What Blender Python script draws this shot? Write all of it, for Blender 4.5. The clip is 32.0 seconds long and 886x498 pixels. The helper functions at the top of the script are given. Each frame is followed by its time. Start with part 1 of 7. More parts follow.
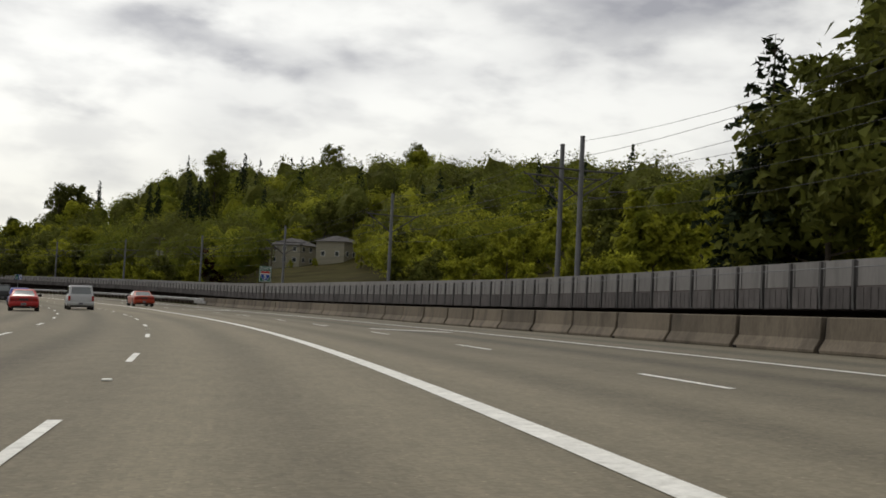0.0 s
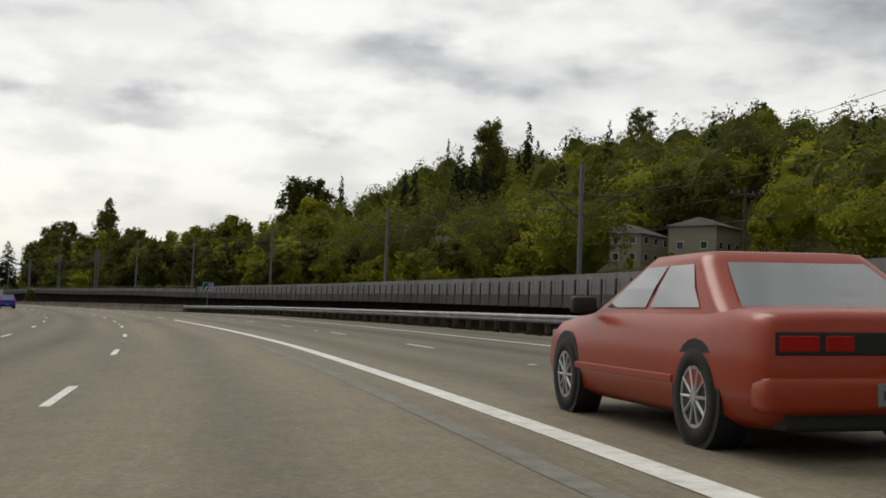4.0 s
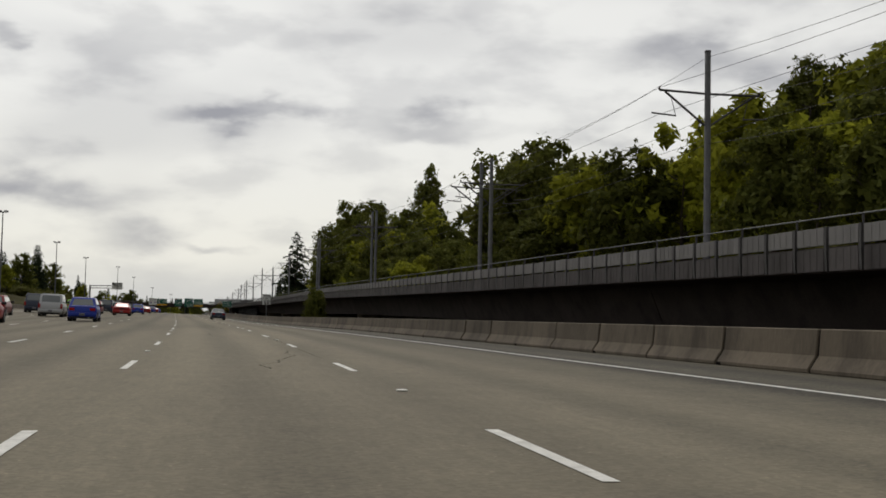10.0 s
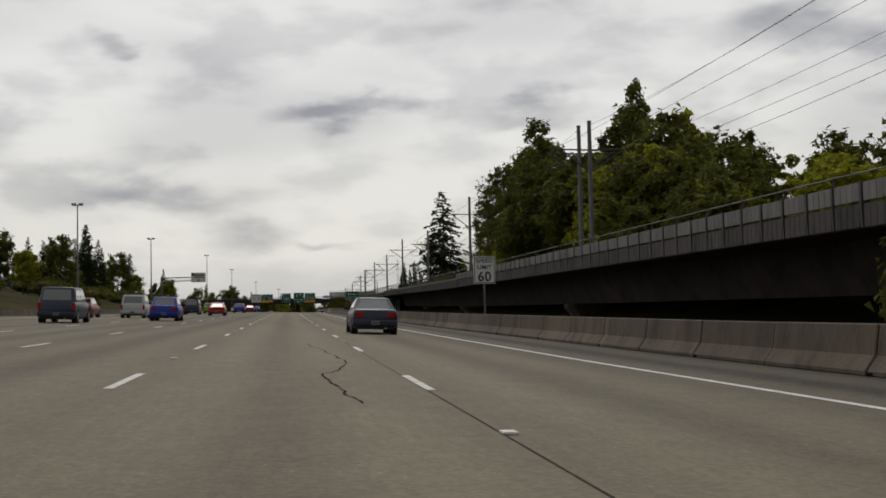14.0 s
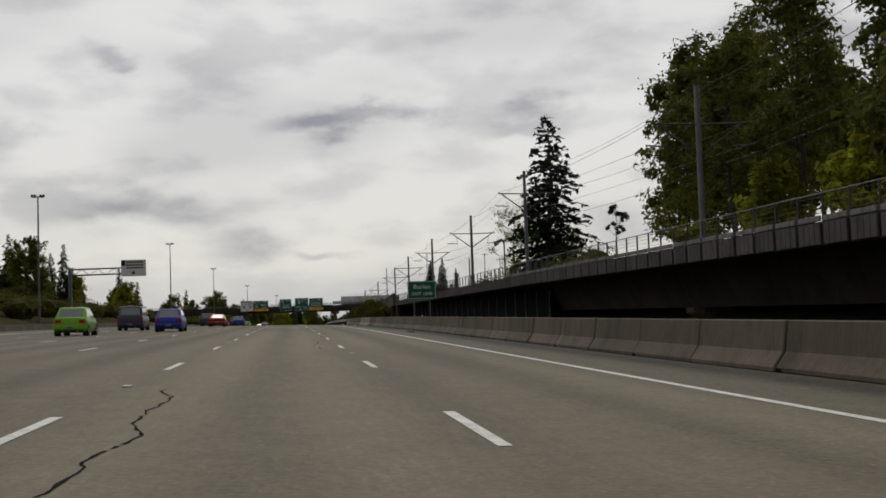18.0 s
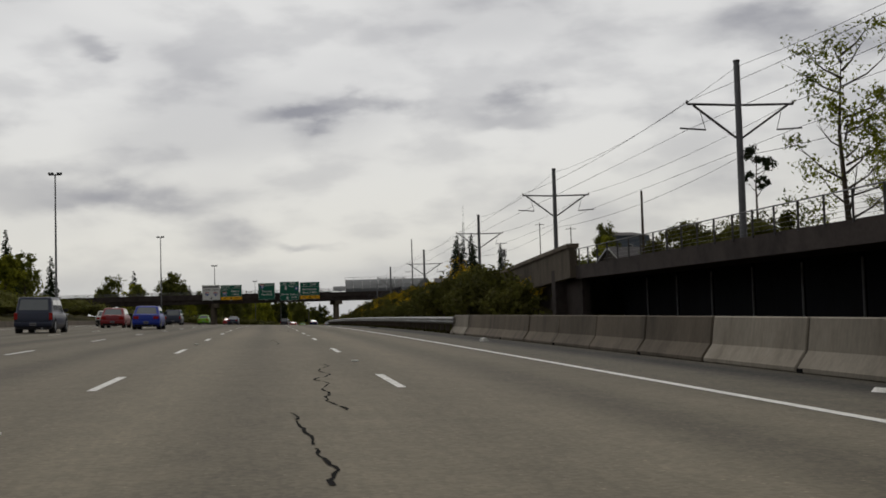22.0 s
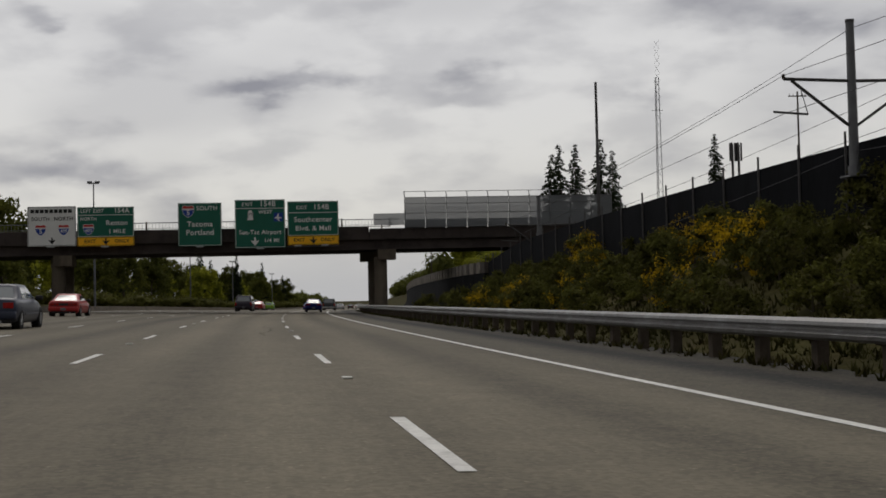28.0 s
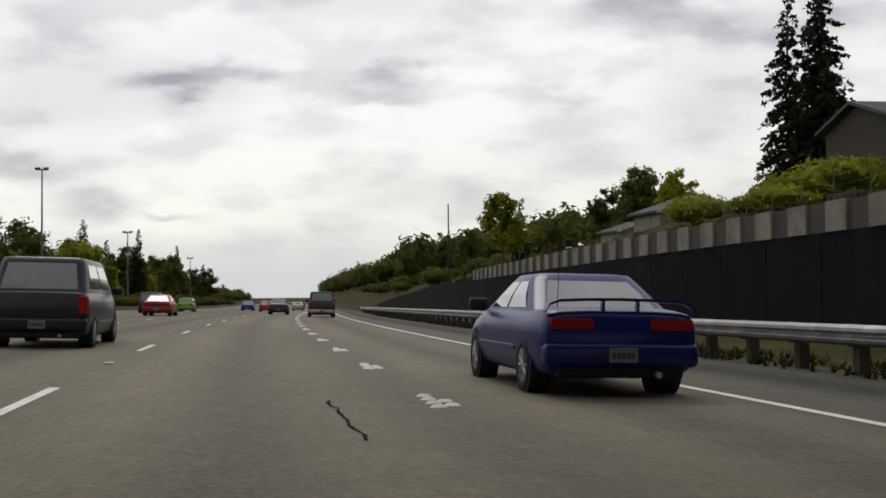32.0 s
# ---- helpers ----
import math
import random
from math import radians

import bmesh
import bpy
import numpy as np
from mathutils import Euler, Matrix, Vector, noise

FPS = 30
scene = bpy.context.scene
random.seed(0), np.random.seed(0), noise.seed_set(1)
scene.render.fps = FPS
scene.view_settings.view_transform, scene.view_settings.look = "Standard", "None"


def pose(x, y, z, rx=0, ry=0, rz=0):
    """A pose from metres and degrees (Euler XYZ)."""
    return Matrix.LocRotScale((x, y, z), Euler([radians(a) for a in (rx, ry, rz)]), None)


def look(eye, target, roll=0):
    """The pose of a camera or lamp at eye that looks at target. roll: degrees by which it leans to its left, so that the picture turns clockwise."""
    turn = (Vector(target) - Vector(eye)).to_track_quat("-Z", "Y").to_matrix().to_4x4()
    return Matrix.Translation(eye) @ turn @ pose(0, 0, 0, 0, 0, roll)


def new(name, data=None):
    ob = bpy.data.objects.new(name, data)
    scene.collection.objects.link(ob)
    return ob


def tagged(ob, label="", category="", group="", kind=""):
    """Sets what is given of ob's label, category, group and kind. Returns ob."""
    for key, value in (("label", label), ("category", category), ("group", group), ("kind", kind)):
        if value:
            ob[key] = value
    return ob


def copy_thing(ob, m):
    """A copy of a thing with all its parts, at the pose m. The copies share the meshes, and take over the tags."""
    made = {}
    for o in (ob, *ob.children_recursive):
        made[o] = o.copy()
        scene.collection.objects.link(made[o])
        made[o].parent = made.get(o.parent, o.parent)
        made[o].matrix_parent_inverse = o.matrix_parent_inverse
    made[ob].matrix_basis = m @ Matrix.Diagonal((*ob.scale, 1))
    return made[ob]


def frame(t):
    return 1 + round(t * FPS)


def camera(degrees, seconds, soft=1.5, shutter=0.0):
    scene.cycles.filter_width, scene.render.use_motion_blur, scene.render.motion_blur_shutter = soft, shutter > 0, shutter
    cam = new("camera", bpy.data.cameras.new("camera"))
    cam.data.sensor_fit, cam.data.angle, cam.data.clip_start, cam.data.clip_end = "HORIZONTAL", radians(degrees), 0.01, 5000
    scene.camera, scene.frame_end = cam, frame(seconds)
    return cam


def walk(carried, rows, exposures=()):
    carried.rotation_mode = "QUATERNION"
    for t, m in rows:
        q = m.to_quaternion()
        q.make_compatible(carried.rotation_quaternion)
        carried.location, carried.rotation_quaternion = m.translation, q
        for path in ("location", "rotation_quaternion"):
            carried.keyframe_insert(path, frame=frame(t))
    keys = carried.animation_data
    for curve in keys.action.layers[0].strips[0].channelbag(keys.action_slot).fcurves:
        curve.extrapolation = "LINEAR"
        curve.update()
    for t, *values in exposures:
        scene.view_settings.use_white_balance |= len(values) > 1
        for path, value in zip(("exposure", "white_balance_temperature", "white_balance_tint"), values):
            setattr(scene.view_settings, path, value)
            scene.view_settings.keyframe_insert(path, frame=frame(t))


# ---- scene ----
# ---------------------------------------------------------------- road axis
# knots every 50 m from -50 m: curvature (1e-4 / m), bank (degrees), slope (1e-3)
KNOT = [-50 + 50 * i for i in range(25)]
KAPPA = [25.74, 23.87, 22.0, 20.04, 17.55, 14.19, 10.02, 5.68, 2.16, 0.14, -0.46, -0.17, 0.35, 0.45, -0.26, -1.82, -3.87, -5.89, -7.82,
         -7.8, -5.0, 0.0, 3.0, 3.0, 0.0]
BANK = [-2.56, -2.16, -1.77, -1.74, -2.03, -1.99, -0.82, 0.05, 0.92, 2.08, 2.2, 1.65, 1.37, 1.45, 1.46, 1.6, 1.86, 1.8, 1.61, 1.6, 1.4, 1.2, 1.0, 0.9, 0.8]
SLOPE = [5.2, 4.04, 3.54, 4.99, 9.26, 8.58, 7.84, 7.92, 6.32, 6.12, 7.07, 8.04, 7.83, 4.81, 0.54, -3.18, -6.35, -9.19, -11.44, -14.8, -17.0, -17.0, -16.0, -14.0, -12.0]
DS = 2.0
GRID = np.arange(-150.0, 2601.0, DS)
TH = np.cumsum(np.interp(GRID, KNOT, KAPPA) * 1e-4) * DS
TH = TH - np.interp(0, GRID, TH)
GX = np.cumsum(-np.sin(TH)) * DS
GX = GX - np.interp(0, GRID, GX)
GY = np.cumsum(np.cos(TH)) * DS
GY = GY - np.interp(0, GRID, GY)
GZ = np.cumsum(np.interp(GRID, KNOT, SLOPE) * 1e-3) * DS
GZ = GZ - np.interp(0, GRID, GZ)


def axis(s):
    return (float(np.interp(s, GRID, GX)), float(np.interp(s, GRID, GY)), float(np.interp(s, GRID, GZ)), float(np.interp(s, GRID, TH)))


def bank(s):
    return math.tan(radians(float(np.interp(s, KNOT, BANK))))


def air(s, d, z):
    """A point d metres to the right of the axis, z above the axis."""
    x, y, z0, th = axis(s)
    return Vector((x + math.cos(th) * d, y + math.sin(th) * d, z0 + z))


def dip(s, d):
    """The road's cross fall at d."""
    return -min(max(d, -22.0), 14.0) * bank(s)


def on(s, d, h=0.0):
    return air(s, d, dip(s, d) + h)


def frame_at(s, d, h=0.0, turn=0.0):
    """A matrix whose x is to the right, y along the road, z up, h above the road."""
    return Matrix.Translation(on(s, d, h)) @ Matrix.Rotation(axis(s)[3] + radians(turn), 4, "Z")


def frame_air(s, d, z=0.0, turn=0.0):
    return Matrix.Translation(air(s, d, z)) @ Matrix.Rotation(axis(s)[3] + radians(turn), 4, "Z")


def table(s, xs, ys):
    return float(np.interp(s, xs, ys))


# ---------------------------------------------------------------- camera
cam = camera(41.86, 32.0, soft=1.7, shutter=0.0)
DRIVE = [
    (0, 0.00, -0.50, -9.550, 3.385, -2.816), (1, 24.90, -0.65, -10.100, 3.915, -2.116), (2, 50.32, -0.53, -10.470, 3.850, -2.297),
    (3, 76.62, -0.35, -11.100, 3.740, -2.090), (3.5, 90.20, -0.30, -11.060, 3.740, -2.050), (5.5, 146.20, -0.56, -10.850, 3.860, -2.850),
    (6, 160.00, -0.52, -11.280, 3.923, -2.883), (7, 189.19, -0.39, -10.860, 4.099, -2.602), (8, 217.51, -0.37, -10.871, 3.928, -2.335),
    (9, 245.40, -0.34, -10.624, 4.012, -1.519), (10, 272.04, -0.41, -10.588, 3.697, -1.139), (11, 298.75, -0.20, -10.829, 3.643, -0.726),
    (12, 324.86, 0.08, -11.134, 3.194, -0.100), (12.5, 338.10, 0.10, -10.550, 2.530, -0.050), (13, 351.28, 0.20, -7.010, 3.095, 0.400),
    (14, 377.51, 0.18, -7.605, 3.141, 1.158), (14.5, 390.69, 0.18, -7.601, 3.350, 1.266), (16.5, 443.79, 0.36, -7.704, 3.772, 2.134),
    (17, 457.04, 0.39, -7.627, 3.486, 2.273), (18, 483.77, 0.33, -7.541, 3.517, 1.983), (19, 510.62, 0.19, -7.781, 3.666, 1.836),
    (20, 537.55, 0.17, -8.034, 3.463, 1.696), (21, 564.55, 0.19, -8.198, 3.610, 1.685), (22, 591.75, 0.24, -8.532, 3.118, 1.627),
    (23, 618.98, 0.18, -8.486, 2.985, 1.621), (24, 646.07, 0.05, -8.727, 3.020, 1.412), (25, 673.01, 0.16, -9.748, 2.798, 1.708),
    (26, 699.51, 0.41, -10.490, 2.355, 1.478), (26.5, 712.44, 0.62, -10.486, 1.777, 1.292), (28.5, 762.99, 0.52, -9.708, 2.016, 1.412),
    (29, 775.83, 0.42, -10.243, 1.992, 1.073), (30, 802.35, 0.36, -9.892, 2.007, 1.558), (30.5, 815.64, 0.25, -10.139, 2.014, 0.983),
    (31, 828.73, 0.23, -10.594, 1.876, 0.749), (31.5, 841.71, 0.11, -10.250, 2.165, 0.571), (32, 854.65, 0.05, -10.295, 1.796, 0.466)]
rows = []
for t, s, d, yaw, pit, rol in DRIVE:
    p = air(s, d, (0.96 if t < 12.7 else 0.93) - d * bank(s))
    rows.append((t, pose(p.x, p.y, p.z, 90 + pit, rol, yaw + math.degrees(axis(s)[3]))))
walk(cam, rows, [(0, 0.50, 6800, 9), (6, 0.36, 6800, 9), (12, 0.14, 6750, 10), (20, 0.02, 6700, 11), (26, -0.06, 6650, 10), (28.5, -0.1, 6650, 12), (30, -0.1, 6650, 12), (31, 0.52, 6600, 12), (31.5, 0.45, 6600, 11), (32, 0.40, 6600, 10)])

# ---------------------------------------------------------------- overcast sky and a veiled sun
world = bpy.data.worlds.new("overcast_sky")
scene.world = world
world.use_nodes = True
wn, wl = world.node_tree.nodes, world.node_tree.links
wn.clear()


def wmath(op, a, b=None, c=None):
    n = wn.new("ShaderNodeMath")
    n.operation = op
    for i, v in enumerate((a, b, c)):
        if v is None:
            continue
        if isinstance(v, (int, float)):
            n.inputs[i].default_value = v
        else:
            wl.new(v, n.inputs[i])
    return n.outputs[0]


def wmix(f, a, b):
    n = wn.new("ShaderNodeMix")
    n.data_type = "RGBA"
    for sock, v in ((n.inputs["Factor"], f), (n.inputs[6], a), (n.inputs[7], b)):
        if isinstance(v, tuple):
            sock.default_value = (*v, 1)
        elif isinstance(v, (int, float)):
            sock.default_value = v
        else:
            wl.new(v, sock)
    return n.outputs[2]


tc = wn.new("ShaderNodeTexCoord")
sep = wn.new("ShaderNodeSeparateXYZ")
wl.new(tc.outputs["Generated"], sep.inputs[0])
wx, wy, wz = sep.outputs
zc = wmath("ADD", wmath("MAXIMUM", wz, 0.0), 0.10)
comb = wn.new("ShaderNodeCombineXYZ")
wl.new(wmath("DIVIDE", wx, zc), comb.inputs[0])
wl.new(wmath("DIVIDE", wy, zc), comb.inputs[1])


def wnoise(vec, scale, detail, rough, dist=0.0):
    n = wn.new("ShaderNodeTexNoise")
    n.inputs["Scale"].default_value, n.inputs["Detail"].default_value = scale, detail
    n.inputs["Roughness"].default_value, n.inputs["Distortion"].default_value = rough, dist
    wl.new(vec, n.inputs["Vector"])
    return n.outputs["Fac"]


def wramp(f, lo, hi):
    n = wn.new("ShaderNodeMapRange")
    n.interpolation_type = "SMOOTHSTEP"
    n.inputs["From Min"].default_value, n.inputs["From Max"].default_value = lo, hi
    wl.new(f, n.inputs["Value"])
    return n.outputs["Result"]


az0 = wmath("MULTIPLY", wmath("ARCTAN2", wmath("MULTIPLY", wx, -1.0), wy), 57.2958)
el0 = wmath("MULTIPLY", wmath("ARCSINE", wz), 57.2958)
flat = wn.new("ShaderNodeCombineXYZ")
wl.new(wmath("MULTIPLY", az0, 0.115), flat.inputs[0])
wl.new(wmath("MULTIPLY", el0, 0.27), flat.inputs[1])
big = wnoise(flat.outputs[0], 0.60, 3, 0.42, 0.15)
puff = wnoise(flat.outputs[0], 1.5, 5, 0.5, 0.1)
az = wmath("ADD", az0, wmath("MULTIPLY", wmath("SUBTRACT", puff, 0.5), 6.0))
el = wmath("ADD", el0, wmath("MULTIPLY", wmath("SUBTRACT", wnoise(flat.outputs[0], 2.2, 5, 0.5), 0.5), 3.4))
# single grey clouds: azimuth, elevation, half width, half height (degrees), depth
CLOUDS = [(3.9, 13.0, 5.3, 1.3, 1.0), (-8.2, 12.0, 9.0, 1.6, 0.55), (-21.5, 15.0, 7.0, 1.9, 1.0), (27.9, 9.9, 2.9, 0.8, 1.0), (24.5, 10.4, 2.5, 0.6, 0.5), (16.9, 9.7, 3.4, 0.9, 1.0), (37.6, 13.3, 1.6, 0.8, 0.9),
          (37.6, 6.0, 4.0, 1.0, 0.8), (27.2, 3.3, 1.9, 0.45, 0.8), (31.6, 3.9, 2.3, 1.0, 0.6), (43.0, 8.5, 2.5, 1.6, 0.7), (10.0, 9.2, 4.5, 0.7, 0.4), (33.0, 12.0, 3.5, 2.6, -0.5), (34.9, 9.2, 1.6, 0.5, 0.4)]
shade = None
for a, e, wa, we, amp in CLOUDS:
    u = wmath("POWER", wmath("ABSOLUTE", wmath("DIVIDE", wmath("SUBTRACT", az, a), wa)), 2.0)
    v = wmath("POWER", wmath("ABSOLUTE", wmath("DIVIDE", wmath("SUBTRACT", el, e), we)), 2.0)
    g = wmath("MULTIPLY", wmath("EXPONENT", wmath("MULTIPLY", wmath("ADD", u, v), -1.0)), amp)
    shade = g if shade is None else wmath("ADD", shade, g)
ragged = wramp(wmath("ADD", shade, wmath("MULTIPLY", wmath("SUBTRACT", puff, 0.5), 0.7)), 0.10, 1.0)
veil = wmath("ADD", wmath("MULTIPLY", wramp(big, 0.42, 0.66), 0.30), wmath("MULTIPLY", wramp(puff, 0.43, 0.66), 0.30))
cover = wmath("MINIMUM", wmath("ADD", veil, wmath("MULTIPLY", ragged, 0.58)), 1.0)
low = wramp(wz, 0.02, 0.22)
pale = wmix(low, (0.81, 0.81, 0.765), (0.83, 0.845, 0.85))
cloud = wmix(cover, pale, (0.325, 0.333, 0.375))
# an overcast sky is brightest round the veiled sun
toward = wmath("ADD", wmath("MULTIPLY", wx, -math.sin(radians(28.0))), wmath("MULTIPLY", wy, math.cos(radians(28.0))))
glow = wmath("ADD", 0.70, wmath("MULTIPLY", toward, 0.32))
dim = wn.new("ShaderNodeVectorMath")
dim.operation = "SCALE"
wl.new(cloud, dim.inputs[0])
wl.new(glow, dim.inputs["Scale"])
cloud = dim.outputs[0]
haze = wmix(wramp(wz, 0.0, 0.06), (0.56, 0.58, 0.60), cloud)
sky = wn.new("ShaderNodeTexSky")
sky.sky_type, sky.sun_disc = "NISHITA", False
SUN_EL, SUN_AZ = 52.0, 28.0
sky.sun_elevation, sky.sun_rotation = radians(SUN_EL), radians(-SUN_AZ)
back_sky = wn.new("ShaderNodeBackground")
back_sky.inputs["Strength"].default_value = 0.05
wl.new(sky.outputs[0], back_sky.inputs["Color"])
back_cloud = wn.new("ShaderNodeBackground")
back_cloud.inputs["Strength"].default_value = 0.90
wl.new(haze, back_cloud.inputs["Color"])
mixed = wn.new("ShaderNodeMixShader")
mixed.inputs[0].default_value = 0.93
wl.new(back_sky.outputs[0], mixed.inputs[1])
wl.new(back_cloud.outputs[0], mixed.inputs[2])
wout = wn.new("ShaderNodeOutputWorld")
wl.new(mixed.outputs[0], wout.inputs["Surface"])

sun = new("sun", bpy.data.lights.new("sun", "SUN"))
sun.data.energy, sun.data.angle, sun.data.color = 0.7, radians(25), (1.0, 0.96, 0.9)
sun_dir = Vector((-math.sin(radians(SUN_AZ)) * math.cos(radians(SUN_EL)), math.cos(radians(SUN_AZ)) * math.cos(radians(SUN_EL)), math.sin(radians(SUN_EL))))
sun.matrix_world = look(sun_dir * 100, (0, 0, 0))


# ---------------------------------------------------------------- materials
def mk(name, base, rough=0.7, metal=0.0, var=0.25, big=0.4, small=25.0, bump=0.15, second=None, spread=0.0, stretch=(1, 1, 1), uv=False, coat=0.0, island=0.0, spec=0.3):
    """A surface of one base colour with stains (big) and grain (small), patches of a second colour, and a little relief."""
    m = bpy.data.materials.new(name)
    m.use_nodes = True
    n, l = m.node_tree.nodes, m.node_tree.links
    b = n["Principled BSDF"]
    tex = n.new("ShaderNodeTexCoord")
    mp = n.new("ShaderNodeMapping")
    mp.inputs["Scale"].default_value = stretch
    l.new(tex.outputs["UV" if uv else "Object"], mp.inputs["Vector"])
    add = n.new("ShaderNodeVectorMath")
    info = n.new("ShaderNodeObjectInfo")
    l.new(mp.outputs[0], add.inputs[0])
    sc = n.new("ShaderNodeVectorMath")
    sc.operation = "SCALE"
    sc.inputs[0].default_value = (37.0, 11.0, 5.0)
    l.new(info.outputs["Random"], sc.inputs["Scale"])
    l.new(sc.outputs[0], add.inputs[1])

    def noise_(scale, detail):
        t = n.new("ShaderNodeTexNoise")
        t.inputs["Scale"].default_value, t.inputs["Detail"].default_value = scale, detail
        t.inputs["Roughness"].default_value = 0.6
        l.new(add.outputs[0], t.inputs["Vector"])
        return t.outputs["Fac"]

    def span(f, lo, hi, a=0.3, z=0.7):
        r = n.new("ShaderNodeMapRange")
        r.inputs["From Min"].default_value, r.inputs["From Max"].default_value = a, z
        r.inputs["To Min"].default_value, r.inputs["To Max"].default_value = lo, hi
        l.new(f, r.inputs["Value"])
        return r.outputs["Result"]

    nb, ns = noise_(big, 5), noise_(small, 4)
    mul = n.new("ShaderNodeMath")
    mul.operation = "MULTIPLY"
    l.new(span(nb, 1 - var, 1 + var), mul.inputs[0])
    l.new(span(ns, 1 - var * 0.6, 1 + var * 0.6), mul.inputs[1])
    last = mul.outputs[0]
    if spread:
        mm = n.new("ShaderNodeMath")
        mm.operation = "MULTIPLY"
        l.new(last, mm.inputs[0])
        l.new(span(info.outputs["Random"], 1 - spread, 1 + spread, 0, 1), mm.inputs[1])
        last = mm.outputs[0]
    if island:
        geo = n.new("ShaderNodeNewGeometry")
        mm = n.new("ShaderNodeMath")
        mm.operation = "MULTIPLY"
        l.new(last, mm.inputs[0])
        l.new(span(geo.outputs["Random Per Island"], 1 - island, 1 + island, 0, 1), mm.inputs[1])
        last = mm.outputs[0]
    tint = n.new("ShaderNodeVectorMath")
    tint.operation = "SCALE"
    if second:
        mix = n.new("ShaderNodeMix")
        mix.data_type = "RGBA"
        mix.inputs[6].default_value, mix.inputs[7].default_value = (*base, 1), (*second, 1)
        l.new(span(noise_(big * 2.3, 6), 0, 1, 0.48, 0.66), mix.inputs["Factor"])
        l.new(mix.outputs[2], tint.inputs[0])
    else:
        tint.inputs[0].default_value = base
    l.new(last, tint.inputs["Scale"])
    l.new(tint.outputs[0], b.inputs["Base Color"])
    b.inputs["Roughness"].default_value, b.inputs["Metallic"].default_value = rough, metal
    b.inputs["Specular IOR Level"].default_value = spec
    if coat:
        b.inputs["Coat Weight"].default_value, b.inputs["Coat Roughness"].default_value = coat, 0.05
    if bump:
        bp = n.new("ShaderNodeBump")
        bp.inputs["Strength"].default_value, bp.inputs["Distance"].default_value = bump, 0.02
        l.new(ns, bp.inputs["Height"])
        l.new(bp.outputs[0], b.inputs["Normal"])
    return m


def paint(name, base, rough=0.35):
    return mk(name, base, rough, 0.0, 0.06, 1.5, 8.0, 0.02, coat=0.5)


M_CONC = mk("weathered_concrete", (0.132, 0.108, 0.081), 0.9, 0, 0.22, 0.5, 14, 0.2, (0.085, 0.070, 0.054), 0.16, (1, 1, 0.35))
M_PALE = mk("new_pale_concrete", (0.27, 0.24, 0.195), 0.9, 0, 0.2, 0.5, 14, 0.2, (0.20, 0.175, 0.14), 0.1, (1, 1, 0.35))
# its dark colour carries the shade of undersides and faces turned from the sun
M_CONC_DARK = mk("shade_toned_deck_concrete", (0.056, 0.044, 0.040), 0.9, 0, 0.22, 0.4, 10, 0.2, (0.036, 0.028, 0.026), 0.08)
M_FASCIA = mk("stained_fascia_concrete", (0.098, 0.088, 0.086), 0.9, 0, 0.22, 0.6, 10, 0.2, (0.068, 0.060, 0.058), 0.14, (1, 1, 0.3))
M_PANEL = mk("grey_wall_panel", (0.215, 0.205, 0.198), 0.8, 0, 0.14, 0.6, 12, 0.1, (0.155, 0.147, 0.142), 0.10, (1, 1, 0.2))
M_STEEL = mk("galvanised_steel", (0.15, 0.152, 0.158), 0.55, 0.4, 0.15, 2.0, 30, 0.05)
M_DARKSTEEL = mk("dark_painted_steel", (0.075, 0.071, 0.070), 0.6, 0.3, 0.15, 2.0, 30, 0.05)
M_RAIL = mk("guardrail_steel", (0.21, 0.205, 0.20), 0.45, 0.7, 0.2, 0.8, 20, 0.06, (0.30, 0.30, 0.31))
M_TIMBER = mk("weathered_timber_post", (0.065, 0.05, 0.036), 0.9, 0, 0.3, 2, 30, 0.3)
M_WIRE = mk("overhead_wire", (0.05, 0.05, 0.055), 0.6, 0.5, 0.1, 1, 5, 0)
M_WHITE = mk("white_road_paint", (0.74, 0.73, 0.69), 0.7, 0, 0.14, 3.0, 30, 0.1, (0.58, 0.57, 0.53))
M_CRACK = mk("crack_sealant", (0.010, 0.0095, 0.009), 0.95, 0, 0.2, 3.0, 20, 0.1, spec=0.05)
M_JOINT = mk("worn_joint_sealant", (0.050, 0.045, 0.038), 0.95, 0, 0.3, 1.0, 12, 0.1, (0.09, 0.08, 0.065), spec=0.05)
M_TAR = mk("faded_paint_ghost", (0.185, 0.175, 0.15), 0.8, 0, 0.2, 3.0, 20, 0.1)
M_GRASS = mk("verge_grass", (0.046, 0.042, 0.014), 0.95, 0, 0.45, 0.15, 4, 0.5, (0.050, 0.040, 0.016), spec=0.04)
M_EARTH = mk("dark_brown_ground", (0.030, 0.024, 0.017), 0.95, 0, 0.35, 0.3, 8, 0.5, (0.03, 0.03, 0.015), spec=0.04)
M_GREEN = mk("green_sign_sheet", (0.010, 0.115, 0.075), 0.45, 0, 0.08, 1.0, 15, 0.0)
M_SIGNWHITE = mk("white_sign_sheet", (0.70, 0.70, 0.68), 0.45, 0, 0.06, 1.0, 15, 0.0)
M_YELLOW = mk("yellow_sign_sheet", (0.90, 0.46, 0.012), 0.45, 0, 0.06, 1.0, 15, 0.0)
M_BLUE = mk("blue_sign_sheet", (0.015, 0.05, 0.28), 0.45, 0, 0.06, 1.0, 15, 0.0)
M_REDSHEET = mk("red_sign_sheet", (0.45, 0.03, 0.025), 0.45, 0, 0.06, 1.0, 15, 0.0)
M_BLACK = mk("black_sign_ink", (0.012, 0.012, 0.012), 0.5, 0, 0.05, 1.0, 15, 0.0)
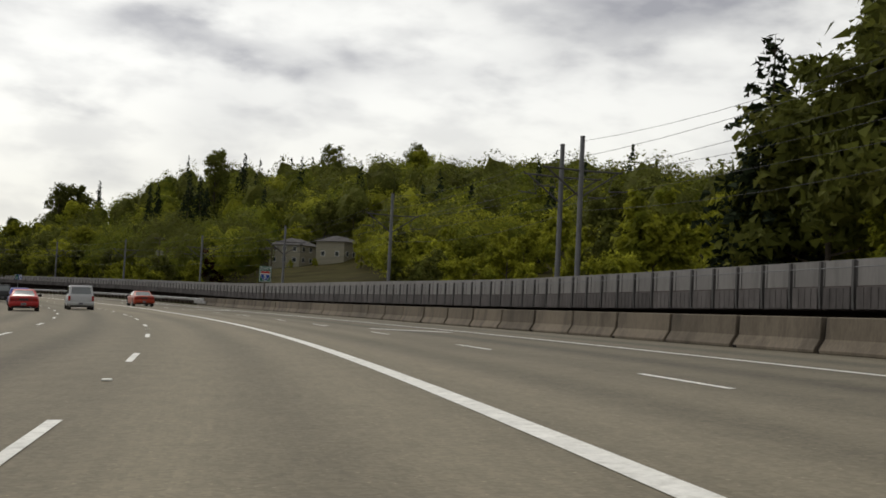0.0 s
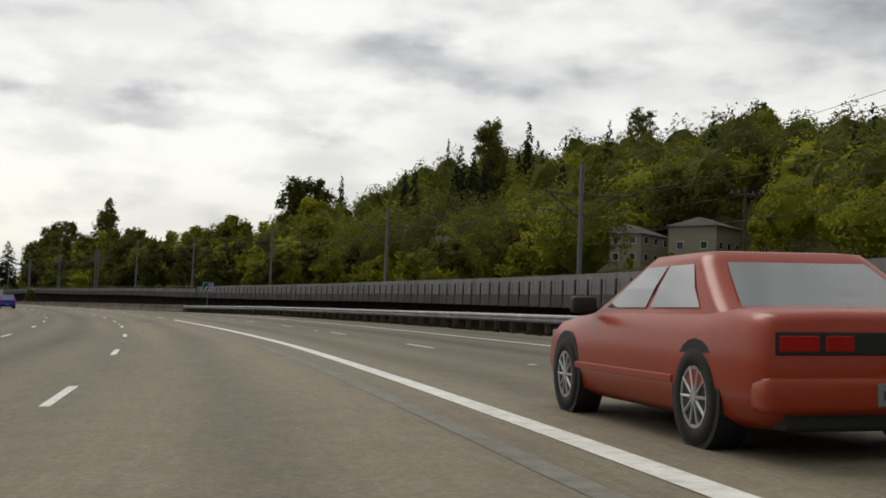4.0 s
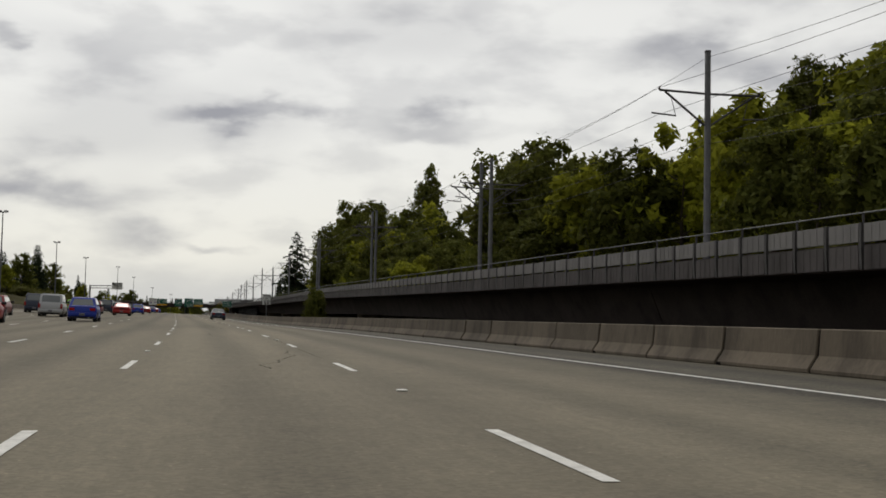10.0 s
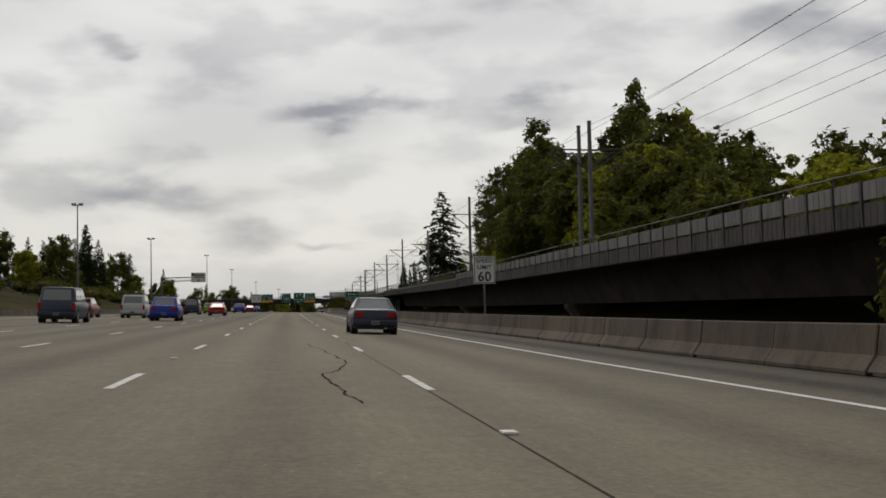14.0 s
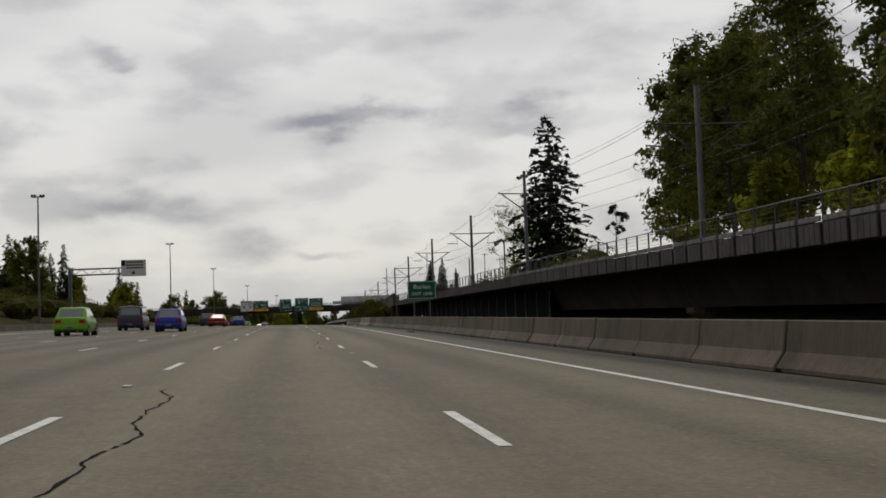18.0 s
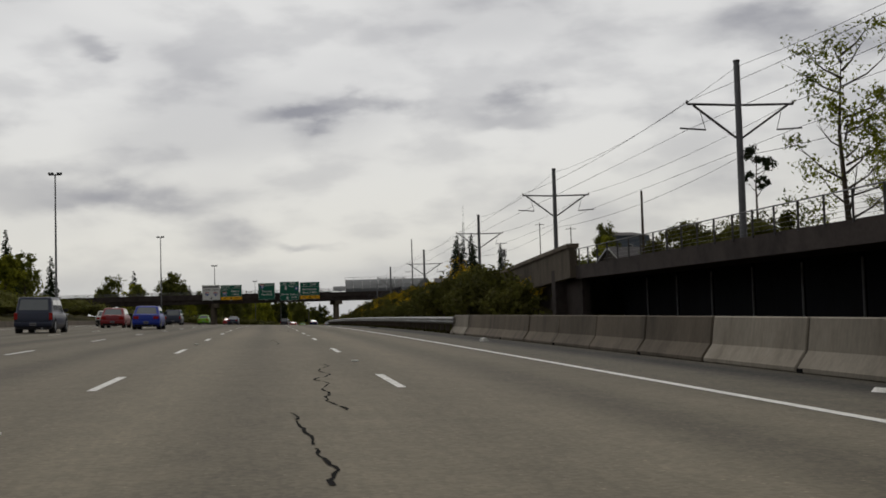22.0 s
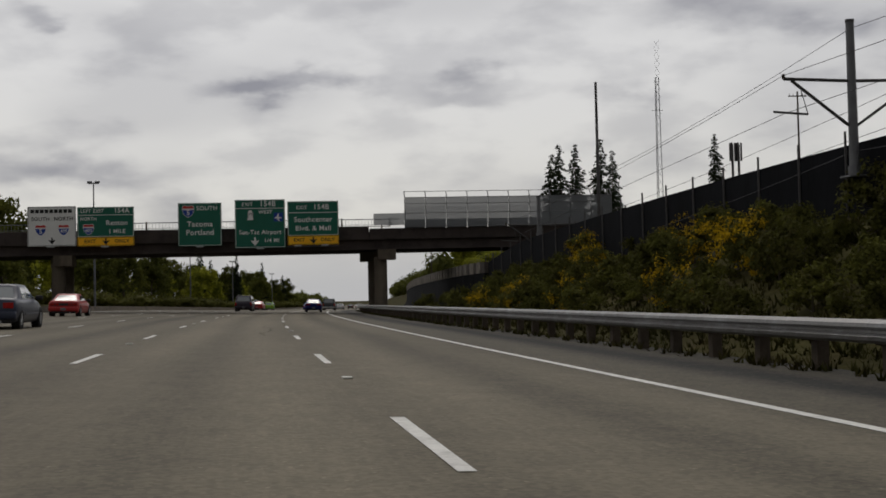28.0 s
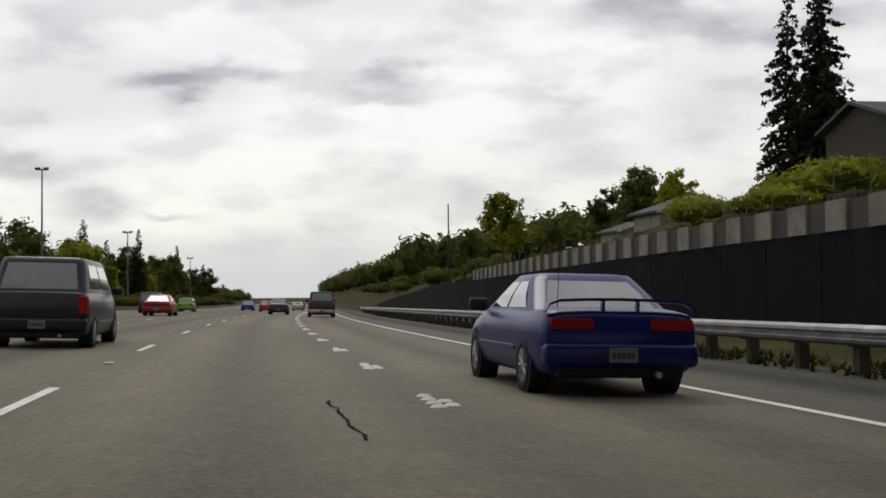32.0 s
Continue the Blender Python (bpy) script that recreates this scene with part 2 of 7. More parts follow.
M_ALU = mk("aluminium_sign_back", (0.35, 0.36, 0.37), 0.45, 0.7, 0.1, 2, 20, 0.03)
M_BARK = mk("bark", (0.075, 0.06, 0.045), 0.95, 0, 0.35, 1.5, 12, 0.6, None, 0.2, (1, 1, 0.3))
M_LEAF = mk("broadleaf_foliage", (0.098, 0.108, 0.022), 0.8, 0, 0.35, 0.13, 2, 0.0, (0.125, 0.126, 0.026), 0.25, island=0.28, spec=0.08)
M_SPRING = mk("spring_foliage", (0.29, 0.295, 0.030), 0.8, 0, 0.3, 0.13, 2, 0.0, (0.145, 0.165, 0.019), 0.2, island=0.28, spec=0.08)
M_MID = mk("midgreen_foliage", (0.165, 0.180, 0.022), 0.8, 0, 0.35, 0.13, 2, 0.0, (0.065, 0.09, 0.013), 0.25, island=0.28, spec=0.08)
M_NEEDLE = mk("conifer_needles", (0.024, 0.034, 0.017), 0.9, 0, 0.35, 0.3, 3, 0.0, (0.03, 0.04, 0.016), 0.2, island=0.28, spec=0.08)
M_COPPER = mk("copper_foliage", (0.055, 0.014, 0.014), 0.8, 0, 0.3, 0.3, 3, 0.0, None, 0.1, island=0.4, spec=0.08)
M_BROOM = mk("broom_flowers", (0.46, 0.30, 0.010), 0.8, 0, 0.3, 0.6, 4, 0.0, (0.26, 0.18, 0.012), 0.2, island=0.4, spec=0.08)
M_SHRUB = mk("shrub_foliage", (0.082, 0.084, 0.018), 0.9, 0, 0.35, 0.4, 3, 0.0, (0.07, 0.065, 0.02), 0.3, island=0.28, spec=0.08)
M_TYRE = mk("tyre_rubber", (0.018, 0.018, 0.018), 0.85, 0, 0.2, 3, 30, 0.1)
M_RIM = mk("alloy_rim", (0.45, 0.45, 0.46), 0.35, 0.8, 0.1, 3, 20, 0.02)
M_TRIM = mk("black_plastic_trim", (0.02, 0.02, 0.022), 0.6, 0, 0.1, 3, 20, 0.03)
M_LAMP_RED = mk("red_lamp_lens", (0.33, 0.012, 0.010), 0.2, 0, 0.1, 3, 20, 0.0)
M_PLATE = mk("licence_plate_white", (0.20, 0.20, 0.22), 0.5, 0, 0.05, 3, 20, 0.0)
# grey-blue base stands in for daylight seen through the cabin
M_CAR_GLASS = mk("cabin_lit_car_glass", (0.10, 0.115, 0.12), 0.04, 0, 0.05, 1, 5, 0.0, coat=1.0, spec=1.0)
M_HOUSE_GREY = mk("beige_siding", (0.27, 0.25, 0.19), 0.85, 0, 0.1, 0.5, 8, 0.1, None, 0.05, (0.2, 0.2, 6))
M_HOUSE_BLUE = mk("blue_grey_siding", (0.10, 0.12, 0.15), 0.85, 0, 0.1, 0.5, 8, 0.1, None, 0.05, (0.2, 0.2, 6))
M_HOUSE_BROWN = mk("brown_siding", (0.060, 0.050, 0.042), 0.85, 0, 0.12, 0.5, 8, 0.1, None, 0.05, (0.2, 0.2, 6))
M_ROOF = mk("asphalt_shingles", (0.085, 0.08, 0.08), 0.95, 0, 0.2, 0.5, 12, 0.3)
M_TRIMWHITE = mk("white_trim_paint", (0.6, 0.6, 0.57), 0.6, 0, 0.06, 1, 10, 0.03)
M_PANE = mk("house_window_glass", (0.04, 0.045, 0.05), 0.08, 0, 0.05, 1, 5, 0.0)
M_FABRIC = mk("near_black_wall_and_netting", (0.010, 0.0105, 0.0130), 0.95, 0, 0.25, 0.25, 6, 0.2, (0.007, 0.0075, 0.009), 0.0, (1, 1, 0.3), spec=0.1)
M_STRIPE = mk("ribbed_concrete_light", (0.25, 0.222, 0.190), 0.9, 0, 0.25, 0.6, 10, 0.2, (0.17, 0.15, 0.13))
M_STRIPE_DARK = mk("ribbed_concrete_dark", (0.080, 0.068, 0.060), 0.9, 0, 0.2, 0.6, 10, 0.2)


def translucent(m, w):
    """Lets light through thin leaves."""
    n, l = m.node_tree.nodes, m.node_tree.links
    b = n["Principled BSDF"]
    t_ = n.new("ShaderNodeBsdfTranslucent")
    l.new(b.inputs["Base Color"].links[0].from_socket, t_.inputs["Color"])
    mx = n.new("ShaderNodeMixShader")
    mx.inputs[0].default_value = w
    l.new(b.outputs[0], mx.inputs[1])
    l.new(t_.outputs[0], mx.inputs[2])
    l.new(mx.outputs[0], n["Material Output"].inputs["Surface"])


for m_, w_ in ((M_LEAF, 0.35), (M_SPRING, 0.45), (M_MID, 0.4), (M_COPPER, 0.3), (M_BROOM, 0.3), (M_SHRUB, 0.3), (M_NEEDLE, 0.15)):
    translucent(m_, w_)


def road_material():
    """Worn concrete-grey paving: darker wheel and oil bands along each lane, speckled aggregate; u is across, v along."""
    m = mk("worn_highway_paving", (0.182, 0.158, 0.112), 0.82, 0, 0.14, 0.10, 9.0, 0.35, (0.147, 0.127, 0.090), 0.0, (1, 0.12, 1), uv=True, spec=0.25)
    n, l = m.node_tree.nodes, m.node_tree.links
    b = n["Principled BSDF"]
    col = b.inputs["Base Color"].links[0].from_socket
    tex = n.new("ShaderNodeTexCoord")
    sp = n.new("ShaderNodeSeparateXYZ")
    l.new(tex.outputs["UV"], sp.inputs[0])

    def mt(op, a, b_=None):
        k = n.new("ShaderNodeMath")
        k.operation = op
        for i, v in enumerate((a, b_)):
            if v is None:
                continue
            if isinstance(v, (int, float)):
                k.inputs[i].default_value = v
            else:
                l.new(v, k.inputs[i])
        return k.outputs[0]
    wob = n.new("ShaderNodeTexNoise")
    wob.inputs["Scale"].default_value = 0.03
    l.new(tex.outputs["UV"], wob.inputs["Vector"])
    u = mt("ADD", sp.outputs[0], mt("MULTIPLY", mt("SUBTRACT", wob.outputs["Fac"], 0.5), 0.6))
    lane = mt("COSINE", mt("MULTIPLY", u, 2 * math.pi / 3.66))          # 1 at a lane's middle
    wheel = mt("COSINE", mt("MULTIPLY", u, 4 * math.pi / 3.66))
    oil = mt("POWER", mt("MAXIMUM", lane, 0.0), 3.0)
    f = mt("SUBTRACT", 1.0, mt("MULTIPLY", oil, 0.11))
    f = mt("ADD", f, mt("MULTIPLY", wheel, -0.085))
    grime_vignette = n.new("ShaderNodeMapRange")                                   # shoulder grime, with lens vignetting painted in
    grime_vignette.interpolation_type = "SMOOTHSTEP"
    grime_vignette.inputs["From Min"].default_value, grime_vignette.inputs["From Max"].default_value = 4.6, 7.6
    l.new(u, grime_vignette.inputs["Value"])
    worn = n.new("ShaderNodeMapRange")                                   # this darkening is weaker along the curve
    worn.inputs["From Min"].default_value, worn.inputs["From Max"].default_value = 190.0, 290.0
    worn.inputs["To Min"].default_value, worn.inputs["To Max"].default_value = 0.24, 0.54
    l.new(sp.outputs[1], worn.inputs["Value"])
    f = mt("SUBTRACT", f, mt("MULTIPLY", grime_vignette.outputs["Result"], worn.outputs["Result"]))
    for lo, hi, dark in ((-1.4, -3.4, 0.19), (2.0, 4.4, 0.13)):            # lens vignetting painted into the outer lanes' colour
        side = n.new("ShaderNodeMapRange")
        side.interpolation_type = "SMOOTHSTEP"
        side.inputs["From Min"].default_value, side.inputs["From Max"].default_value = lo, hi
        side.inputs["To Min"].default_value, side.inputs["To Max"].default_value = 0.0, dark
        l.new(u, side.inputs["Value"])
        f = mt("SUBTRACT", f, side.outputs["Result"])
    far_tone = n.new("ShaderNodeMapRange")                                  # paving gets darker further on
    far_tone.inputs["From Min"].default_value, far_tone.inputs["From Max"].default_value = 480.0, 680.0
    far_tone.inputs["To Min"].default_value, far_tone.inputs["To Max"].default_value = -0.06, 0.14
    l.new(sp.outputs[1], far_tone.inputs["Value"])
    f = mt("SUBTRACT", f, far_tone.outputs["Result"])
    spk = n.new("ShaderNodeTexVoronoi")
    spk.inputs["Scale"].default_value = 7.0
    l.new(tex.outputs["UV"], spk.inputs["Vector"])
    dots = mt("LESS_THAN", spk.outputs["Distance"], 0.10)
    sc = n.new("ShaderNodeVectorMath")
    sc.operation = "SCALE"
    l.new(col, sc.inputs[0])
    grit = n.new("ShaderNodeTexVoronoi")
    grit.inputs["Scale"].default_value = 26.0
    l.new(tex.outputs["UV"], grit.inputs["Vector"])
    gs = n.new("ShaderNodeSeparateXYZ")
    l.new(grit.outputs["Color"], gs.inputs[0])
    coarse = n.new("ShaderNodeTexNoise")
    coarse.inputs["Scale"].default_value, coarse.inputs["Detail"].default_value = 1.6, 6
    l.new(tex.outputs["UV"], coarse.inputs["Vector"])
    f = mt("ADD", f, mt("MULTIPLY", mt("SUBTRACT", gs.outputs[0], 0.5), 0.30))
    f = mt("ADD", f, mt("MULTIPLY", mt("SUBTRACT", coarse.outputs["Fac"], 0.5), 0.34))
    l.new(mt("ADD", f, mt("MULTIPLY", dots, 0.45)), sc.inputs["Scale"])
    l.new(sc.outputs[0], b.inputs["Base Color"])
    return m


M_ROAD = road_material()


# ---------------------------------------------------------------- building helpers
def mesh_ob(name, verts, faces, mat, smooth=False, uvs=None):
    me = bpy.data.meshes.new(name)
    me.from_pydata([tuple(v) for v in verts], [], [tuple(f) for f in faces])
    me.materials.append(mat)
    if smooth:
        me.polygons.foreach_set("use_smooth", [True] * len(me.polygons))
    if uvs is not None:
        layer = me.uv_layers.new(name="UVMap")
        idx = np.empty(len(me.loops), dtype=np.int32)
        me.loops.foreach_get("vertex_index", idx)
        layer.data.foreach_set("uv", np.asarray(uvs, dtype=np.float32)[idx].ravel())
    me.update()
    return new(name, me)


def part(name, bm, mat, parent, label="", smooth=False):
    me = bpy.data.meshes.new(name)
    bm.to_mesh(me)
    bm.free()
    me.materials.append(mat)
    if smooth:
        me.polygons.foreach_set("use_smooth", [True] * len(me.polygons))
    ob = new(name, me)
    ob.parent = parent
    if label:
        ob["label"] = label
    return ob


def share(name, me, parent, m, label=""):
    ob = new(name, me)
    ob.parent = parent
    ob.matrix_basis = m
    if label:
        ob["label"] = label
    return ob


def thing(name, m, label, category, group="", kind=""):
    ob = new(name)
    ob.empty_display_size = 0.3
    ob.matrix_world = m
    return tagged(ob, label, category, group, kind)


def box(bm, x0, x1, y0, y1, z0, z1, bevel=0.0):
    vs = [bm.verts.new(p) for p in ((x0, y0, z0), (x1, y0, z0), (x1, y1, z0), (x0, y1, z0), (x0, y0, z1), (x1, y0, z1), (x1, y1, z1), (x0, y1, z1))]
    fs = [bm.faces.new([vs[i] for i in f]) for f in ((0, 3, 2, 1), (4, 5, 6, 7), (0, 1, 5, 4), (1, 2, 6, 5), (2, 3, 7, 6), (3, 0, 4, 7))]
    if bevel:
        es = list({e for f in fs for e in f.edges})
        bmesh.ops.bevel(bm, geom=es, offset=bevel, segments=2, affect="EDGES", profile=0.5)
    return bm


def tube(bm, p, q, r, r2=None, seg=8, cap=True):
    p, q = Vector(p), Vector(q)
    r2 = r if r2 is None else r2
    w = (q - p).normalized()
    u = w.orthogonal().normalized()
    v = w.cross(u)
    a = [bm.verts.new(p + r * (math.cos(k * math.tau / seg) * u + math.sin(k * math.tau / seg) * v)) for k in range(seg)]
    b = [bm.verts.new(q + r2 * (math.cos(k * math.tau / seg) * u + math.sin(k * math.tau / seg) * v)) for k in range(seg)]
    for k in range(seg):
        bm.faces.new((a[k], a[(k + 1) % seg], b[(k + 1) % seg], b[k]))
    if cap:
        bm.faces.new(a[::-1])
        bm.faces.new(b)
    return bm


def prism(bm, outline, y0, y1):
    """An outline in x, z drawn out along y."""
    a = [bm.verts.new((x, y0, z)) for x, z in outline]
    b = [bm.verts.new((x, y1, z)) for x, z in outline]
    n = len(outline)
    for k in range(n):
        bm.faces.new((a[k], a[(k + 1) % n], b[(k + 1) % n], b[k]))
    bm.faces.new(a[::-1])
    bm.faces.new(b)
    bmesh.ops.recalc_face_normals(bm, faces=bm.faces)
    return bm


def sweep(name, profile, stations, place, mat, closed=True, uv=False, smooth=False):
    """A profile of (d, z) carried along the road; place(s, d, z) gives the point."""
    n = len(profile)
    verts = [place(s, d, z) for s in stations for d, z in profile]
    faces = []
    for i in range(len(stations) - 1):
        for k in range(n if closed else n - 1):
            a, b = i * n + k, i * n + (k + 1) % n
            faces.append((a, b, b + n, a + n))
    if closed:
        faces.append(tuple(range(n))[::-1])
        faces.append(tuple((len(stations) - 1) * n + k for k in range(n)))
    uvs = [(d, s) for s in stations for d, z in profile] if uv else None
    return mesh_ob(name, verts, faces, mat, smooth, uvs)


def steps(a, b, step):
    n = max(1, round((b - a) / step))
    return [a + (b - a) * i / n for i in range(n + 1)]


# ---------------------------------------------------------------- lines of the plan
def edge_d(s):      # the white line at the right edge
    return table(s, [-100, 0, 40, 80, 120, 180, 220, 260, 300, 350, 400, 450, 500, 600, 2600], [9.2, 9.25, 9.35, 9.28, 9.2, 9.2, 8.85, 8.25, 7.24, 6.4, 5.95, 5.56, 5.38, 5.28, 5.45])


def barrier_d(s):
    return table(s, [-100, 0, 30, 60, 110, 170, 240, 265, 290, 320, 350, 400, 462, 504, 580, 666, 800, 870, 2600], [14.2, 13.8, 13.1, 12.75, 12.8, 12.6, 11.6, 10.9, 10.7, 10.1, 9.9, 9.4, 8.7, 8.2, 8.1, 8.6, 8.6, 9, 9])


def guide_d(s):     # middle of the elevated railway
    return table(s, [-100, 0, 93, 165, 206, 243, 275, 320, 350, 400, 700, 760], [20.5, 21, 22, 24, 24.3, 22.5, 20.6, 19.8, 19.4, 19.6, 20.2, 20.2])


def guide_z(s):     # underside of its near edge beam
    return table(s, [-100, 0, 30, 55, 130, 160, 195, 230, 260, 285, 300, 345, 406, 489, 560, 622, 660], [1.65, 1.6, 1.56, 1.43, 1.41, 1.62, 1.88, 1.95, 2.06, 2.22, 2.29, 2.38, 2.7, 2.4, 2.4, 2.25, 2.2])


def wall_top(s):    # top of the sound wall above that underside
    return table(s, [0, 30, 60, 85, 110, 240, 262, 280], [1.42, 1.44, 1.52, 1.68, 1.72, 1.62, 1.46, 1.26])


HALF = 4.6
LANE = 3.66
# ---------------------------------------------------------------- ground
COLS = [0.0, 2.2, 4.5, 7, 10, 15, 20, 35, 50, 80, 130, 210, 400, 800]
RISE = [(-150, [0.0, -0.6, -1.2, -1.4, -1.4, -1.2, 0.2, 2, 4, 9, 17, 22, 30, 40]),
        (190, [0.0, -0.6, -1.2, -1.4, -1.4, -1.2, 0.2, 2.5, 5, 11, 20, 26, 36, 45]),
        # next three rows: bank added behind the deck to block light from beyond
        (290, [0.0, -0.6, -1.2, -1.4, 0.1, 2.1, 2.6, 3.4, 5.5, 10, 33, 41, 50, 60]),
        (430, [0.0, -0.5, -1.0, -1.0, 0.2, 2.2, 2.6, 3.5, 6, 15, 38, 48, 56, 60]),
        (560, [0.0, -0.4, -0.8, -1.0, 0.2, 2.2, 2.6, 3.5, 8, 16, 26, 34, 40, 40]),
        (640, [0.0, -0.3, -0.6, -0.8, -0.8, -0.6, 0.4, 3, 6, 9, 12, 14, 16, 18]),
        (664, [0.0, 0.3, 1.2, 2.2, 2.6, 2.7, 3.2, 4.8, 6.2, 9, 12, 14, 16, 18]),
        (770, [0.0, 0.5, 1.6, 2.9, 3.4, 3.8, 4.8, 6.6, 8.4, 12, 14, 16, 18, 20]),
        (826, [0.0, 0.2, 0.8, 2.0, 3.2, 4.6, 5.4, 7, 9, 12, 14, 16, 18, 20]),
        (842, [0.0, 0.0, 0.05, 0.1, 3.5, 5.2, 6.6, 8, 10, 12, 14, 16, 18, 20]),
        (955, [0.0, 0.0, 0.05, 0.1, 3.2, 5.2, 6.4, 8, 10, 12, 14, 16, 18, 20]),
        (1095, [0.0, 0.0, 0.05, 0.1, 2.2, 4.4, 5.8, 8, 10, 12, 14, 16, 18, 20]),
        (1125, [0.0, 0.1, 0.5, 1.2, 2.2, 4.0, 5.6, 8, 10, 12, 14, 16, 18, 20]),
        (1200, [0.0, 0.1, 0.5, 1.2, 2.4, 4.0, 6.0, 9, 12, 18, 24, 28, 30, 30]),
        (2600, [0.0, 0.0, 0.3, 0.8, 2.0, 4.0, 8.0, 14, 20, 30, 44, 50, 50, 50])]
LEFT = [0.0, 3, 8, 14, 22, 35, 60, 110, 180]
LRISE = [(-150, [0, 0, 0.1, 0.2, 0.3, 0.5, 1, 2, 3]), (420, [0, 0, 0.2, 0.4, 0.8, 1.2, 1.5, 2, 3]), (520, [0, 0.2, 1.0, 2.2, 3.6, 4.6, 5.5, 6, 7]),
         (800, [0, 0.2, 0.9, 2.0, 3.2, 4.2, 5, 6, 7]), (900, [0, 0.1, 0.4, 0.8, 1.2, 1.8, 2.2, 3, 4]), (2600, [0, 0, 0.2, 0.4, 0.6, 1, 1, 2, 2])]
LEFT_EDGE = -20.5


def rise(s, off, cols, rows_):
    ks = [r[0] for r in rows_]
    return float(np.interp(s, ks, [float(np.interp(off, cols, r[1])) for r in rows_]))


def ground_z(s, d):
    """Height of the ground above the road axis."""
    b = barrier_d(s) + 0.5
    if d > b:
        return dip(s, b) - 0.05 + rise(s, d - b, COLS, RISE)
    if d < LEFT_EDGE:
        return dip(s, LEFT_EDGE) - 0.05 + rise(s, LEFT_EDGE - d, LEFT, LRISE)
    return dip(s, d)


def ground(s, d, h=0.0):
    return air(s, d, ground_z(s, d) + h)


def slope_sheet(name, offs, side, mat, label, st_):
    verts, faces = [], []
    for s in st_:
        for o in offs:
            d = barrier_d(s) + 0.5 + o if side > 0 else LEFT_EDGE - o
            w = min(1.0, max(0.0, (o - 9) / 10)) if side > 0 else min(1.0, o / 12)
            p = ground(s, d)
            p.z += w * 1.2 * noise.noise(p * 0.05) + w * 0.35 * noise.noise(p * 0.3)
            verts.append(p)
    n = len(offs)
    for i in range(len(st_) - 1):
        for k in range(n - 1):
            a = i * n + k
            faces.append((a, a + 1, a + n + 1, a + n) if side > 0 else (a + 1, a, a + n, a + n + 1))
    ob = mesh_ob(name, verts, faces, mat, True)
    if side > 0:                                    # darker brown ground in the strip under the railway deck
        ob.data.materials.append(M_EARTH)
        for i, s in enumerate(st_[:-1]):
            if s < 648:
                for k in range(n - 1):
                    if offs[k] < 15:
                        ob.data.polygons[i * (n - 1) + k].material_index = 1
    return tagged(ob, label, "ground", kind="structure")


offs_r = [0, 1, 2.2, 3.4, 4.5, 5.7, 7, 7.4, 8.5, 10, 12.5, 15, 18, 22, 28, 35, 45, 60, 80, 100, 130, 170, 210, 300, 400, 600, 800]
slope_sheet("ground_bank", offs_r, 1, M_GRASS, "rough grass bank beside the highway under the railway", steps(-140, 1200, 5) + steps(1220, 2500, 40)[1:])
slope_sheet("ground_verge", [0, 1.5, 3, 5, 8, 11, 14, 18, 22, 28, 35, 60, 110, 180], -1, M_GRASS, "rough grass verge rising from the far shoulder", steps(-140, 1200, 8) + steps(1220, 2500, 40)[1:])
far = []
fc = Vector((-250, 520, 0))
for r, z in ((0, -14), (900, -16), (2200, -26), (4200, -34)):
    far += [(fc.x + r * math.cos(k * math.tau / 48), fc.y + r * math.sin(k * math.tau / 48), z) for k in range(48)]
ff = [(i * 48 + k, i * 48 + (k + 1) % 48, (i + 1) * 48 + (k + 1) % 48, (i + 1) * 48 + k) for i in range(3) for k in range(48)]
tagged(mesh_ob("ground", far, ff, M_GRASS, True), "wide low ground reaching to the hazy horizon", "ground", kind="structure")

# ---------------------------------------------------------------- carriageway
st_road = steps(-140, 1200, 3) + steps(1215, 2500, 15)[1:]
cols_n = 26
verts, uvs = [], []
for s in st_road:
    b = barrier_d(s) + 0.55
    for k in range(cols_n + 1):
        d = LEFT_EDGE - 0.3 + (b - LEFT_EDGE + 0.3) * k / cols_n
        verts.append(on(s, d))
        uvs.append((d, s))
n = cols_n + 1
faces = [(i * n + k, i * n + k + 1, (i + 1) * n + k + 1, (i + 1) * n + k) for i in range(len(st_road) - 1) for k in range(cols_n)]
road = tagged(mesh_ob("road", verts, faces, M_ROAD, True, uvs), "worn grey-brown multi-lane highway paving with dark oil bands", "road", kind="structure")


def strip(s0, s1, d0, d1, width, lift, step=3.0):
    """Corners of a painted strip that follows the road."""
    st_ = steps(s0, s1, step)
    v, f = [], []
    for s in st_:
        w = (s - s0) / max(s1 - s0, 1e-6)
        d = d0(s) if callable(d0) else d0 + (d1 - d0) * w
        v += [on(s, d - width / 2, lift), on(s, d + width / 2, lift)]
    for i in range(len(st_) - 1):
        f.append((2 * i, 2 * i + 1, 2 * i + 3, 2 * i + 2))
    return v, f


def line(name, s0, s1, d, width, mat, label, lift=0.006):
    v, f = strip(s0, s1, d, d, width, lift)
    ob = mesh_ob(name, v, f, mat)
    ob.parent = road
    ob["label"] = label
    return ob


line("edge_line", -140, 1200, edge_d, 0.15, M_WHITE, "white right edge line")
line("lane_stripe", -140, 176, lambda s: table(s, [-140, 30, 60, 82, 95, 111, 135, 160, 172], [1.85, 1.87, 1.87, 1.88, 2.2, 2.4, 2.4, 2.0, 1.87]), 0.26, M_WHITE, "wide solid white lane line")
line("paint_ghost", 60, 182, lambda s: LANE / 2 + table(s, [60, 90, 110, 150, 175, 260], [0.3, 0.35, -0.1, -0.3, -0.28, -0.2]), 0.2, M_TAR, "scoured trace of an old line", 0.004)
line("left_edge_line", -140, 1200, -16.6, 0.15, M_WHITE, "left edge line")


